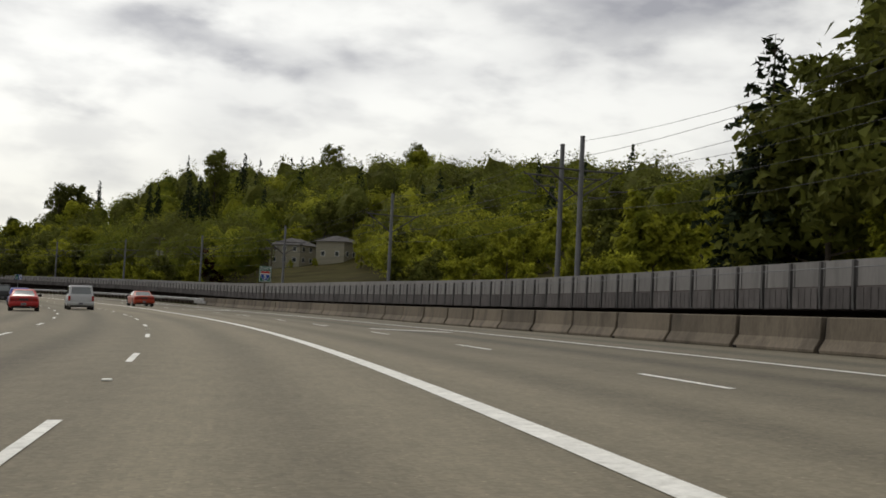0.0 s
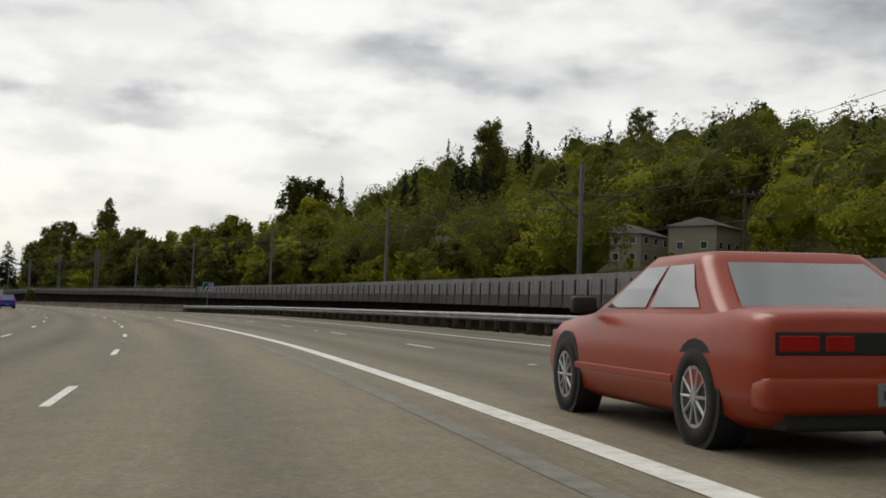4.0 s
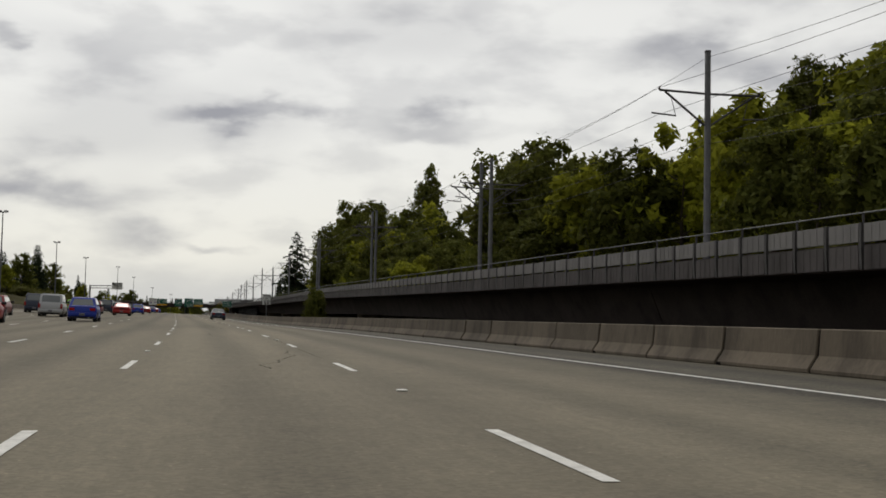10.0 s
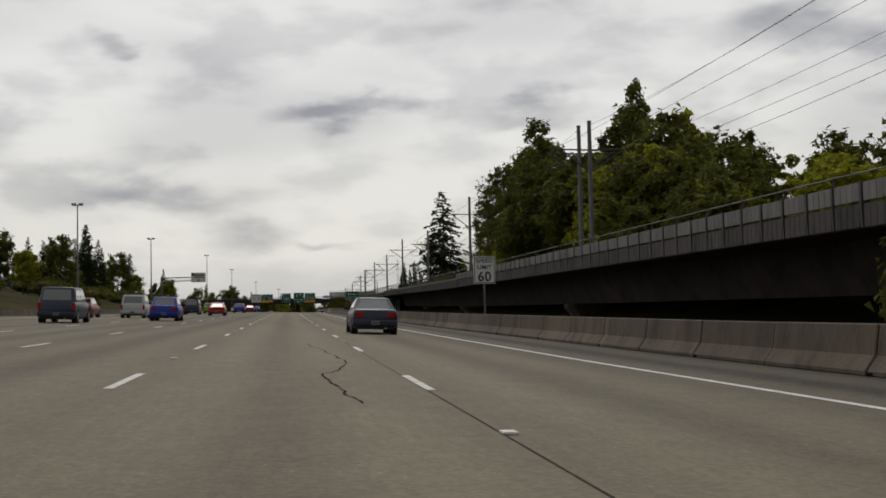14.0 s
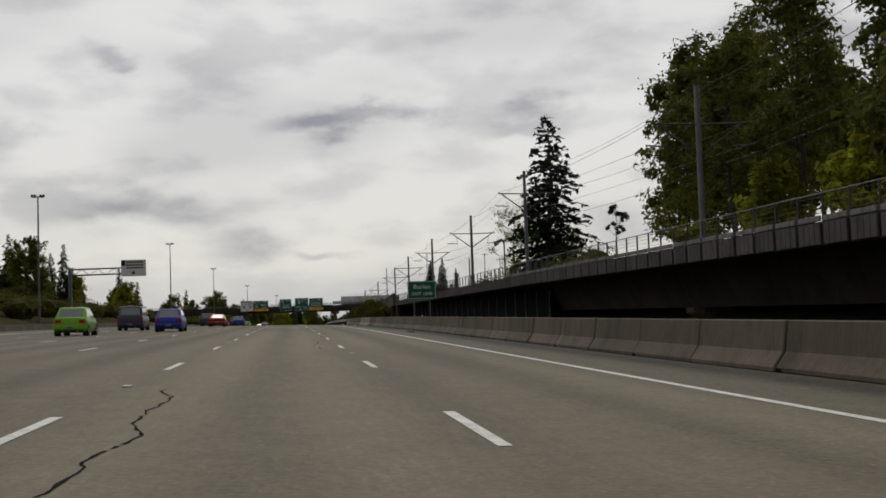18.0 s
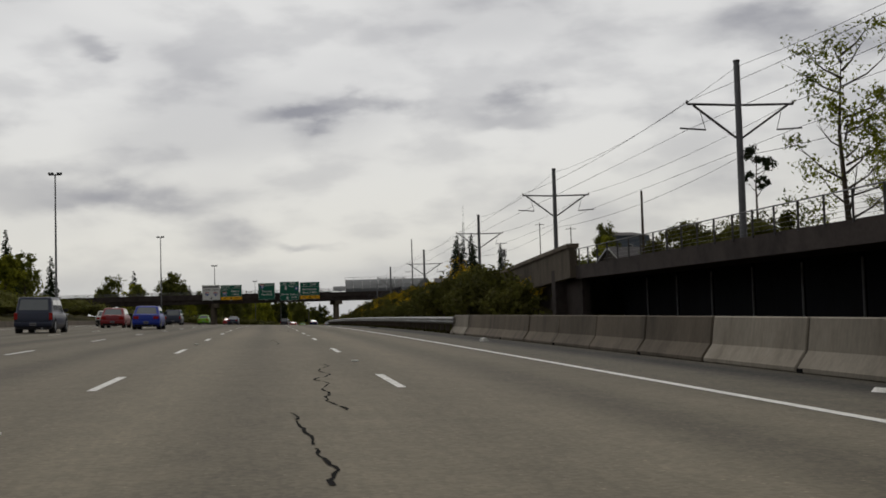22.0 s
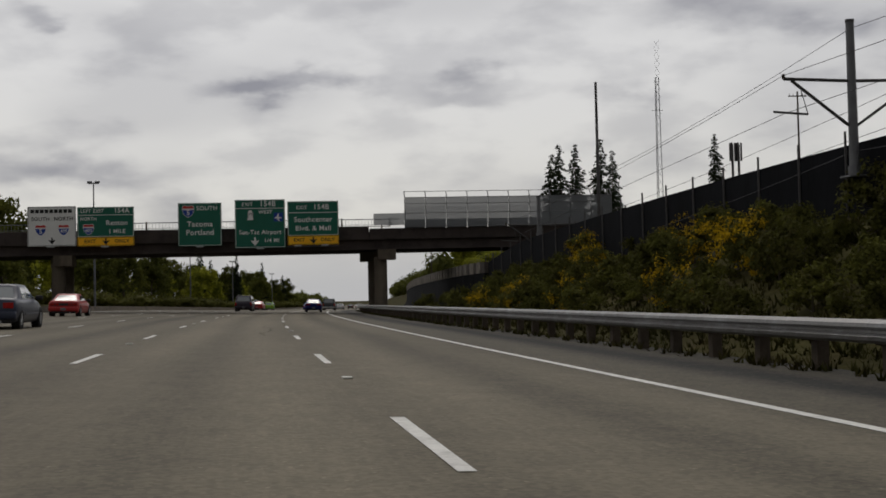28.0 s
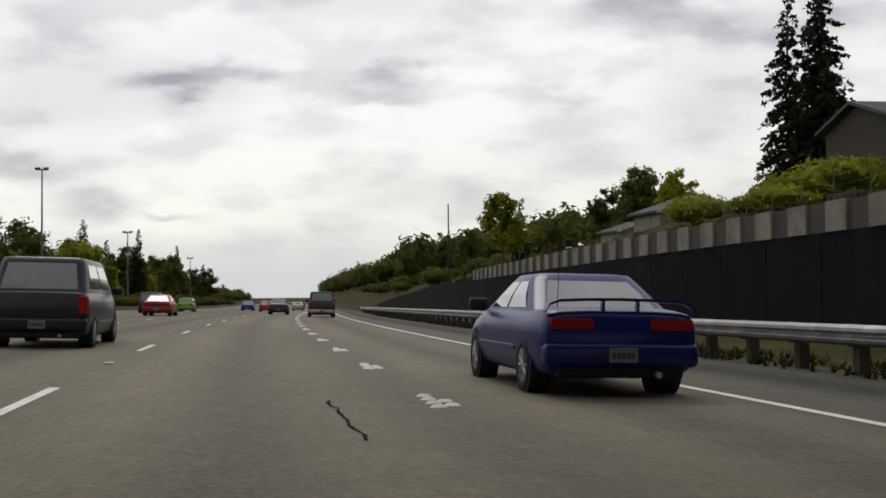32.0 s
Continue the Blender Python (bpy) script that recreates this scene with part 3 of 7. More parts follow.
dash_at = [float(np.interp(k, [-8, 0, 7, 10, 13, 17, 21, 31, 42, 51, 58, 61, 67, 92], [-89.4, 8.2, 92.5, 130, 170.7, 226.5, 280, 405, 544, 658, 747, 780.3, 853.5, 1158.5])) for k in range(-8, 93)]
dv = [(-0.055, -1.5, 0), (0.055, -1.5, 0), (0.06, 1.5, 0), (-0.06, 1.5, 0)]
dash_mesh = bpy.data.meshes.new("lane_dash")
dash_mesh.from_pydata(dv, [], [(0, 1, 2, 3)])
dash_mesh.materials.append(M_WHITE)


def tilt_at(s, d, h):
    """Frame that also leans with the road."""
    x = (on(s, d + 0.5) - on(s, d - 0.5)).normalized()
    y = (on(s + 1, d) - on(s - 1, d)).normalized()
    z = x.cross(y).normalized()
    m = Matrix((x, y, z)).transposed().to_4x4()
    m.translation = on(s, d, h)
    return m


for d, lo, hi in ((-LANE / 2, -20, 1150), (LANE / 2, 178, 862), (-LANE * 1.5, -20, 1150), (-LANE * 2.5, -20, 1000), (-LANE * 3.5, -20, 1000)):
    for s in dash_at:
        if lo < s < hi:
            share("lane_dash", dash_mesh, road, tilt_at(s, d, 0.006))
for k in range(-2, 16):
    s = table(k, [-2, 0, 3, 5, 7, 13, 14, 15], [-9.6, 14.6, 49.0, 71.7, 95.7, 171.3, 184.0, 199.5])
    share("lane_dash", dash_mesh, road, tilt_at(s, table(s, [0, 100, 170, 230], [5.53, 5.63, 5.7, 5.85]), 0.006))
# raised pavement buttons in groups where the lane line turns to dots
bm = bmesh.new()
tube(bm, (0, 0, 0), (0, 0, 0.022), 0.085, 0.05, 10)
btn = bpy.data.meshes.new("road_button")
bm.to_mesh(btn)
bm.free()
btn.materials.append(M_WHITE)
s = 865.0
while s < 1000:
    for k in range(6):
        share("road_button", btn, road, tilt_at(s + 0.42 * (k % 4) + 0.2 * (k > 3), LANE / 2 + (0.16 if k > 3 else 0.02 * k), 0.004))
    s += 6.1
bm = bmesh.new()
box(bm, -0.06, 0.06, -0.09, 0.09, 0, 0.02, 0.006)
mark = bpy.data.meshes.new("reflector_stud")
bm.to_mesh(mark)
bm.free()
mark.materials.append(M_WHITE)
for i, s in enumerate(dash_at):
    if 0 < s < 870:
        for d in (-LANE / 2, LANE / 2 if s > 172 else LANE * 1.5):
            if (i + (d > 0)) % 2 == 0:
                share("reflector_stud", mark, road, tilt_at(s + 6.2, d, 0.004))
# merge marks near the right edge line, seen twice
for s0, d0, s1, d1, s2, d2 in ((39.6, 8.5, 42.8, 6.95, 43.9, 6.5), (94.6, 8.95, 97.0, 6.85, 98.7, 6.62)):
    for a, b, c, e in ((s0, d0, s1, d1), (s1, d1, s2, d2)):
        w = 0.42
        mesh = mesh_ob("merge_mark", [on(a - w, b, 0.008), on(a + w, b + 0.05, 0.008), on(c + w, e + 0.05, 0.008), on(c - w, e, 0.008)], [(0, 1, 2, 3)], M_WHITE)
        mesh.parent = road


# crack sealant: wandering dark lines; start, length, offset at its start and end, sway
def crack(s0, length, d0, d1, sway, seed, width=0.026):
    rnd = random.Random(seed)
    d, s, v, f, drift = d0, s0, [], [], 0.0
    k = 0
    while s < s0 + length:
        w = width * (0.4 + 1.2 * rnd.random())
        v += [on(s, d - w / 2, 0.005), on(s + rnd.uniform(-0.03, 0.03), d + w / 2, 0.005)]
        if k and rnd.random() > 0.07:
            f.append((2 * k - 2, 2 * k - 1, 2 * k + 1, 2 * k))
        k += 1
        s += rnd.uniform(0.06, 0.20)
        aim = d0 + (d1 - d0) * (s - s0) / length
        drift = 0.84 * drift + rnd.uniform(-1, 1) * sway * 0.15
        d += drift + rnd.uniform(-0.02, 0.02) + (aim - d) * 0.06
    ob = mesh_ob("crack", v, f, M_CRACK)
    ob.parent = road
    return ob


CRACKS = [
    (148,5,-1.1,-1.0,.25),(252.6,12,-.91,-.46,.12),(265.0,13,-.46,.58,.14),(291.5,9,.5,1.7,.12),(315.6,5.6,-.18,-.45,.08),(331.3,5,.55,.7,.2),(336,6.2,.6,.8,.18),
    (363.4,8,.44,.9,.14),(389,20,.9,.8,.1),(490,9,-1.0,-.9,.16),(516.6,14,1.21,.86,.12),(546.7,4.3,.62,.97,.13),(571.6,10,-.65,-.53,.14),
    (602.7,9.7,.94,1.06,.14),(625.4,8,.46,.46,.1),(651.9,5,1.18,1.0,.1),(781.7,15,1.0,1.14,.16),(809.3,6.5,-.72,-.02,.1),(836.6,7.2,-1.0,-.68,.1),(862.3,3.6,.90,1.02,.03),(463,4,1.2,1.4,.15),(543.3,3,.94,.88,.1),(598,4.6,.56,.61,.1),(656.8,4.3,.97,.79,.1)]
for i, (s0, ln_, d0, d1, sw) in enumerate(CRACKS):
    crack(s0, ln_, d0, d1, sw, 40 + i)
# wedge of sealant where a cross crack meets a long one
wedge = mesh_ob("crack", [on(575.15, -1.25, 0.005), on(575.32, -0.70, 0.005), on(575.20, -0.46, 0.005), on(575.62, -0.52, 0.005), on(575.48, -0.78, 0.005)], [(0, 1, 4), (1, 2, 3, 4)], M_CRACK)
wedge.parent = road
for s0, s1 in ((190, 214), (220, 262), (296, 320), (355, 410), (440, 455), (537, 560), (640, 668), (790, 828)):
    line("lane_joint", s0, s1, LANE / 2 - 0.05, 0.018, M_JOINT, "sealed joint beside the lane line", 0.004)
line("lane_joint", 180, 238, lambda s: LANE * 1.5 + 0.2, 0.02, M_JOINT, "sealed joint", 0.004)

# ---------------------------------------------------------------- concrete barrier, unit by unit
def barrier_mesh(length):
    bm = bmesh.new()
    prism(bm, [(-0.30, 0.0), (-0.30, 0.08), (-0.13, 0.33), (-0.08, 0.83), (0.08, 0.83), (0.13, 0.33), (0.30, 0.08), (0.30, 0.0)], -length / 2, length / 2)
    bmesh.ops.bevel(bm, geom=[e for e in bm.edges if len(e.link_faces) == 2 and e.calc_face_angle(0) > 0.9], offset=0.02, segments=1, affect="EDGES")
    me = bpy.data.meshes.new("barrier_unit")
    bm.to_mesh(me)
    bm.free()
    me.materials.append(M_CONC)
    return me


UNIT = 3.81
b_mesh = barrier_mesh(UNIT - 0.06)
new_mesh = barrier_mesh(UNIT - 0.06)
new_mesh.materials[0] = M_PALE
bm = bmesh.new()
prism(bm, [(-0.27, 0.0), (-0.27, 0.07), (-0.10, 0.33), (-0.05, 0.79), (0.05, 0.79), (0.10, 0.33), (0.27, 0.07), (0.27, 0.0)], -0.045, 0.045)
key_mesh = bpy.data.meshes.new("joint_key")
bm.to_mesh(key_mesh)
bm.free()
key_mesh.materials.append(M_CRACK)
# no real hole: the slot's shade is put into a near-black block
bm = bmesh.new()
prism(bm, [(-0.304, 0.0), (-0.304, 0.06), (-0.27, 0.10), (-0.2, 0.10), (-0.2, 0.0)], -0.10, 0.10)
slot_mesh = bpy.data.meshes.new("drain_slot")
bm.to_mesh(slot_mesh)
bm.free()
slot_mesh.materials.append(M_CRACK)
first = True
rnd = random.Random(5)
for a, b in ((-60.0, 124.0), (238.5, 640.5)):
    k = int((b - a) / UNIT)
    for i in range(k + 1):
        s = a + UNIT * (i + 0.5)
        slope_ = (barrier_d(s + 1) - barrier_d(s - 1)) / 2
        m = tilt_at(s, barrier_d(s), 0.0) @ pose(rnd.uniform(-0.015, 0.015), 0, 0, 0, 0, -math.degrees(math.atan(slope_)) + rnd.uniform(-0.25, 0.25))
        ob = thing("concrete_barrier", m, "weathered grey concrete jersey barrier unit on the shoulder edge", "barrier", "concrete barrier along the shoulder")
        share("body", new_mesh if 595 < s < 610 or s > 639 else b_mesh, ob, Matrix.Identity(4), "pale newer concrete" if 595 < s < 610 or s > 639 else "")
        share("joint_key", key_mesh, ob, Matrix.Translation((0, UNIT / 2, 0)))
        if i % 2 == 0:
            share("drain_slot", slot_mesh, ob, Matrix.Translation((0, UNIT / 2 - 0.12, 0)))
# median kerb wall on the far side
wall_st = steps(-140, 1200, 6)
tagged(sweep("median_wall", [(-0.25, -0.1), (-0.12, 0.5), (0.12, 0.5), (0.25, -0.1)], wall_st, lambda s, d, z: on(s, LEFT_EDGE + d, z), M_CONC), "low concrete median wall along the far shoulder", "wall", kind="structure")


# ---------------------------------------------------------------- steel guardrail
def guardrail(s0, s1, terminal):
    g = thing("guardrail", Matrix.Identity(4), "galvanised W-beam guardrail on dark timber posts", "guardrail", "guardrails")
    prof = [(0.0, 0.44), (-0.07, 0.48), (-0.08, 0.53), (-0.02, 0.57), (-0.02, 0.61), (-0.08, 0.65), (-0.07, 0.70), (0.0, 0.75), (0.012, 0.75), (-0.055, 0.70), (-0.065, 0.655), (-0.005, 0.61), (-0.005, 0.57), (-0.065, 0.53), (-0.055, 0.48), (0.012, 0.44)]
    s = s0
    while s < s1 - 0.5:
        e = min(s + 7.62, s1)
        ob = sweep("rail_beam", prof, steps(s, e, 1.9), lambda q, d, z: on(q, barrier_d(q) - 0.15 + d + (0.01 if int((q - s0) / 7.62) % 2 else 0), z), M_RAIL)
        ob.parent = g
        s = e
    bm = bmesh.new()
    box(bm, -0.09, 0.09, -0.1, 0.1, -0.25, 0.74, 0.012)
    post = bpy.data.meshes.new("post")
    bm.to_mesh(post)
    bm.free()
    post.materials.append(M_TIMBER)
    bm = bmesh.new()
    box(bm, -0.075, 0.0, -0.08, 0.08, 0.42, 0.76, 0.01)
    block = bpy.data.meshes.new("block")
    bm.to_mesh(block)
    bm.free()
    block.materials.append(M_TIMBER)
    k = 0
    while s0 + 1.905 * k < s1:
        q = s0 + 1.905 * k
        share("post", post, g, frame_at(q, barrier_d(q) + 0.12))
        share("block", block, g, frame_at(q, barrier_d(q) + 0.0))
        k += 1
    if terminal:
        q = s0 if terminal < 0 else s1
        bm = bmesh.new()
        box(bm, -0.22, -0.10, -0.25, 0.25, 0.30, 0.78, 0.03)
        t = part("terminal_cap", bm, M_RAIL, g, "bent end shoe of the rail")
        t.matrix_basis = frame_at(q, barrier_d(q))
    return g


guardrail(124.4, 238.2, -1)
guardrail(642.0, 1010.0, 0)
# lower second beam by the first barrier end
bm = bmesh.new()
box(bm, -0.34, -0.28, -4.0, 1.5, 0.18, 0.5, 0.02)
tb = tagged(new("guardrail_transition"), "lower transition beam bolted to the barrier end", "guardrail")
tb.matrix_world = tilt_at(126.5, barrier_d(126.5), 0.0)
part("beam", bm, M_RAIL, tb)
# scraps on the shoulder
def scrap(name, s, d, pts, mat, label, h=0.02):
    bm = bmesh.new()
    prism(bm, [(x, z) for x, z in pts], -0.08, 0.10)
    bmesh.ops.rotate(bm, cent=(0, 0, 0), matrix=Matrix.Rotation(radians(25), 3, "Z"), verts=bm.verts)
    ob = part(name, bm, mat, None)
    ob.matrix_world = tilt_at(s, d, 0.004)
    return tagged(ob, label, "debris")


scrap("tyre_scrap", 673.0, 7.5, [(-0.30, 0), (-0.24, 0.05), (-0.05, 0.03), (0.12, 0.07), (0.31, 0.02), (0.30, 0)], M_TYRE, "curled strip of shredded tyre tread on the shoulder")
scrap("tyre_scrap", 546.0, 6.8, [(-0.22, 0), (-0.18, 0.04), (0.05, 0.05), (0.22, 0.02), (0.2, 0)], M_TYRE, "small strip of tyre tread on the shoulder")
scrap("litter", 628.0, 7.0, [(-0.10, 0), (-0.08, 0.09), (0.02, 0.11), (0.11, 0.05), (0.12, 0)], M_WHITE, "crumpled white litter on the shoulder")
scrap("litter", 604.0, 7.1, [(-0.12, 0), (-0.05, 0.05), (0.06, 0.04), (0.14, 0)], M_WHITE, "flat scrap of pale litter on the shoulder")
# ---------------------------------------------------------------- elevated light-rail line
rail = thing("elevated_railway", Matrix.Identity(4), "elevated concrete light-rail viaduct beside the highway, stained grey", "viaduct", kind="structure")


def gpos(s, d, z):
    return air(s, guide_d(s) + d, guide_z(s) + z)


# deck with edge beams and box girder, span by span
SECTION = [(-HALF, 0.0), (-HALF, 0.68), (HALF, 0.68), (HALF, 0.0), (4.3, 0.12), (2.0, 0.0), (1.3, -1.7), (-1.3, -1.7), (-2.0, 0.0), (-4.3, 0.12)]
SPANS = [-60, -22, 20, 58, 93, 130, 168, 206, 243, 276, 318, 351, 402, 452, 500, 535, 578, 604, 651]
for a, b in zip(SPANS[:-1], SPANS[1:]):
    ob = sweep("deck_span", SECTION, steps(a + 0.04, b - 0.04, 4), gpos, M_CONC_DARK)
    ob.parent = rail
# piers under the joints
for s in SPANS[1:-1]:
    bm = bmesh.new()
    foot = ground_z(s, guide_d(s)) - 0.4
    top = guide_z(s) - 1.7
    w0, w1, t0 = 0.8, 1.35, 0.75
    ring = []
    for z, w, t_ in ((foot, w0, t0), (min(foot + 0.4, top - 0.6), w0, t0), (top - 0.25, w1, t0 + 0.1), (top, w1, t0 + 0.1)):
        ring.append([bm.verts.new((x * w, y * t_, z)) for x, y in ((-1, -0.6), (-0.7, -1), (0.7, -1), (1, -0.6), (1, 0.6), (0.7, 1), (-0.7, 1), (-1, 0.6))])
    for r0, r1 in zip(ring[:-1], ring[1:]):
        for k in range(8):
            bm.faces.new((r0[k], r0[(k + 1) % 8], r1[(k + 1) % 8], r1[k]))
    bm.faces.new(ring[-1])
    p = part("pier", bm, M_CONC, rail, "flared concrete pier")
    p.matrix_basis = frame_air(s, guide_d(s))


# edge posts with slanted brackets on the edge beam, about 1.6 m apart
def edge_post_mesh(height):
    bm = bmesh.new()
    prism(bm, [(-0.03, 0.0), (-0.10, 0.04), (-0.13, 0.55), (-0.12, height), (-0.03, height), (-0.03, 0.6)], -0.055, 0.055)
    me = bpy.data.meshes.new("edge_post")
    bm.to_mesh(me)
    bm.free()
    me.materials.append(M_DARKSTEEL)
    return me


def panel_mesh(name, z0, z1, mat, width=1.36):
    bm = bmesh.new()
    box(bm, -0.10, -0.02, -width / 2, width / 2, z0, z1, 0.012)
    for k in range(1, 4):
        y = -width / 2 + width * k / 4
        box(bm, -0.112, -0.10, y - 0.02, y + 0.02, z0 + 0.03, z1 - 0.03)
    me = bpy.data.meshes.new(name)
    bm.to_mesh(me)
    bm.free()
    me.materials.append(mat)
    return me


post_tall, post_low = edge_post_mesh(1.38), edge_post_mesh(1.22)
panel_up, panel_dn = panel_mesh("wall_panel", 0.72, 1.20, M_PANEL), panel_mesh("fascia_panel", 0.03, 0.64, M_FASCIA)
panel_low = panel_mesh("kerb_panel", 0.685, 0.84, M_PANEL)
s = 12.0
while s < 648:
    m = frame_air(s, guide_d(s) - HALF, guide_z(s), -math.degrees(math.atan((guide_d(s + 2) - guide_d(s - 2)) / 4)))
    mid = s + 0.8
    mm = frame_air(mid, guide_d(mid) - HALF, guide_z(mid), -math.degrees(math.atan((guide_d(mid + 2) - guide_d(mid - 2)) / 4)))
    if s < 480:
        share("edge_post", post_tall if s < 258 else post_low, rail, m)
    if s > 258:
        if s < 478:
            share("wall_panel", panel_up, rail, mm)
        elif s < 560:
            share("kerb_panel", panel_low, rail, mm)
    if s < 560:
        share("fascia_panel", panel_dn, rail, mm)
    s += 1.6
# tall plain sound wall behind the posts on the curve
for a, b in ((-60, 60), (60, 160), (160, 259)):
    ob = sweep("sound_wall", [(-HALF + 0.3, 0.6), (-HALF + 0.3, 1.72), (-HALF + 0.42, 1.72), (-HALF + 0.42, 0.6)], steps(a, b, 2), lambda q, d, z: gpos(q, d, wall_top(q) if z > 1 else z), M_PANEL)
    ob.parent = rail
    ob["label"] = "smooth grey sound wall panels"
bm = bmesh.new()
box(bm, -0.018, 0.0, -0.012, 0.012, 0.70, 1.40)
seam = bpy.data.meshes.new("wall_seam")
bm.to_mesh(seam)
bm.free()
seam.materials.append(M_DARKSTEEL)
s = 14.0
while s < 258:
    share("wall_seam", seam, rail, frame_air(s, guide_d(s) - HALF + 0.3, guide_z(s)))
    s += 1.6
# far parapet
ob = sweep("far_parapet", [(HALF - 0.15, 0.6), (HALF - 0.15, 1.15), (HALF, 1.15), (HALF, 0.6)], steps(-60, 651, 4), gpos, M_PANEL)
ob.parent = rail


# pipe rail and fence posts on the straight
def pipe(name, s0, s1, off, z, r, parent, step=4.0, lift=gpos, mat=M_STEEL):
    cu = bpy.data.curves.new(name, "CURVE")
    cu.dimensions, cu.bevel_depth, cu.bevel_resolution = "3D", r, 1
    pts = [lift(q, off, z) for q in steps(s0, s1, step)]
    sp = cu.splines.new("POLY")
    sp.points.add(len(pts) - 1)
    for k, p in enumerate(pts):
        sp.points[k].co = (*p, 1)
    cu.materials.append(mat)
    ob = new(name, cu)
    ob.parent = parent
    return ob


pipe("hand_rail", 259, 651, -HALF - 0.02, 1.47, 0.022, rail)
pipe("hand_rail", 20, 259, -HALF - 0.1, 1.18, 0.016, rail)
bm = bmesh.new()
tube(bm, (0, 0, 0.6), (0, 0, 1.48), 0.035, seg=6)
fpost = bpy.data.meshes.new("fence_post")
bm.to_mesh(fpost)
bm.free()
fpost.materials.append(M_DARKSTEEL)
s = 260.0
while s < 650:
    share("fence_post", fpost, rail, frame_air(s, guide_d(s) - HALF - 0.02, guide_z(s)))
    s += 3.2 if s < 480 else 1.6
# mesh fence infill on the far edge of the straight
for k in range(0, 5):
    pipe("fence_wire", 480, 651, -HALF, 0.78 + 0.15 * k, 0.006, rail)
# tracks
for off in (-2.85, -1.4, 1.4, 2.85):
    ob = sweep("track_rail", [(off - 0.04, 0.68), (off - 0.03, 0.84), (off + 0.03, 0.84), (off + 0.04, 0.68)], steps(-60, 651, 6), gpos, M_DARKSTEEL)
    ob.parent = rail


# end wall where the line comes down to the bank
def bank_wall():
    w = thing("abutment_wall", Matrix.Identity(4), "plain pale concrete abutment wall at the end of the viaduct", "wall", kind="structure")
    ob = sweep("wall_face", [(-4.9, 0.1), (-4.9, 1.6), (-4.5, 1.6), (-4.5, 0.1)], steps(648, 668, 2), lambda q, d, z: air(q, guide_d(q) + d, table(q, [648, 668], [2.2, 1.4]) + z), M_CONC)
    ob.parent = w
    # recess below the wall: its shade is put into the dark concrete
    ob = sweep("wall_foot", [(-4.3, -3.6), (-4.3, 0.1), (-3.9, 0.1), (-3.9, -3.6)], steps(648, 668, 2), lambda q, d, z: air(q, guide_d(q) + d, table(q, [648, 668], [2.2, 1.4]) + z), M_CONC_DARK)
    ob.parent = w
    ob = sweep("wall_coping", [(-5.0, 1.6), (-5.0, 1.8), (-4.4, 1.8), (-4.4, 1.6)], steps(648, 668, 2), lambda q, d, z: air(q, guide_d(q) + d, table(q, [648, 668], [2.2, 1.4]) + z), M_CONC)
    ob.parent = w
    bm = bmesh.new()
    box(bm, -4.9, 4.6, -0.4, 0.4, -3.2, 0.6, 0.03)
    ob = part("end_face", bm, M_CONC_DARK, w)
    ob.matrix_basis = frame_air(651.5, guide_d(651), 2.2)


bank_wall()
bm = bmesh.new()
tube(bm, (0, -1.9, -0.1), (0, 0.0, 1.75), 0.05, seg=8)
ob = part("fence_brace", bm, M_TRIMWHITE, None)
ob.matrix_world = frame_air(613.0, 15.2, ground_z(613, 15.2))
tagged(ob, "pale slanting steel brace against the dark netting", "brace")
# near-black netting behind the viaduct end, under the deck
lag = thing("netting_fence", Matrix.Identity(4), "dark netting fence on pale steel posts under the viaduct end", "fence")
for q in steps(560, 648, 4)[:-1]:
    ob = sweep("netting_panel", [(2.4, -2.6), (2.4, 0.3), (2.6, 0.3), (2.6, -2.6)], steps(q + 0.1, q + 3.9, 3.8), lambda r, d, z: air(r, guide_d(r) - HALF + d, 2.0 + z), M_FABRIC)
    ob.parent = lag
    bm = bmesh.new()
    tube(bm, (0, 0, -2.6), (0, 0, 0.1), 0.045, seg=8)
    ob = part("fence_post", bm, M_STEEL, lag)
    ob.matrix_basis = frame_air(q, guide_d(q) - HALF + 2.35, 2.0)


# ---------------------------------------------------------------- overhead line
def deck_z(s):
    return table(s, [-100, 600, 650, 680, 760, 850], [0, 0, 2.85, 3.2, 4.0, 4.8]) if s > 648 else guide_z(s) + 0.68


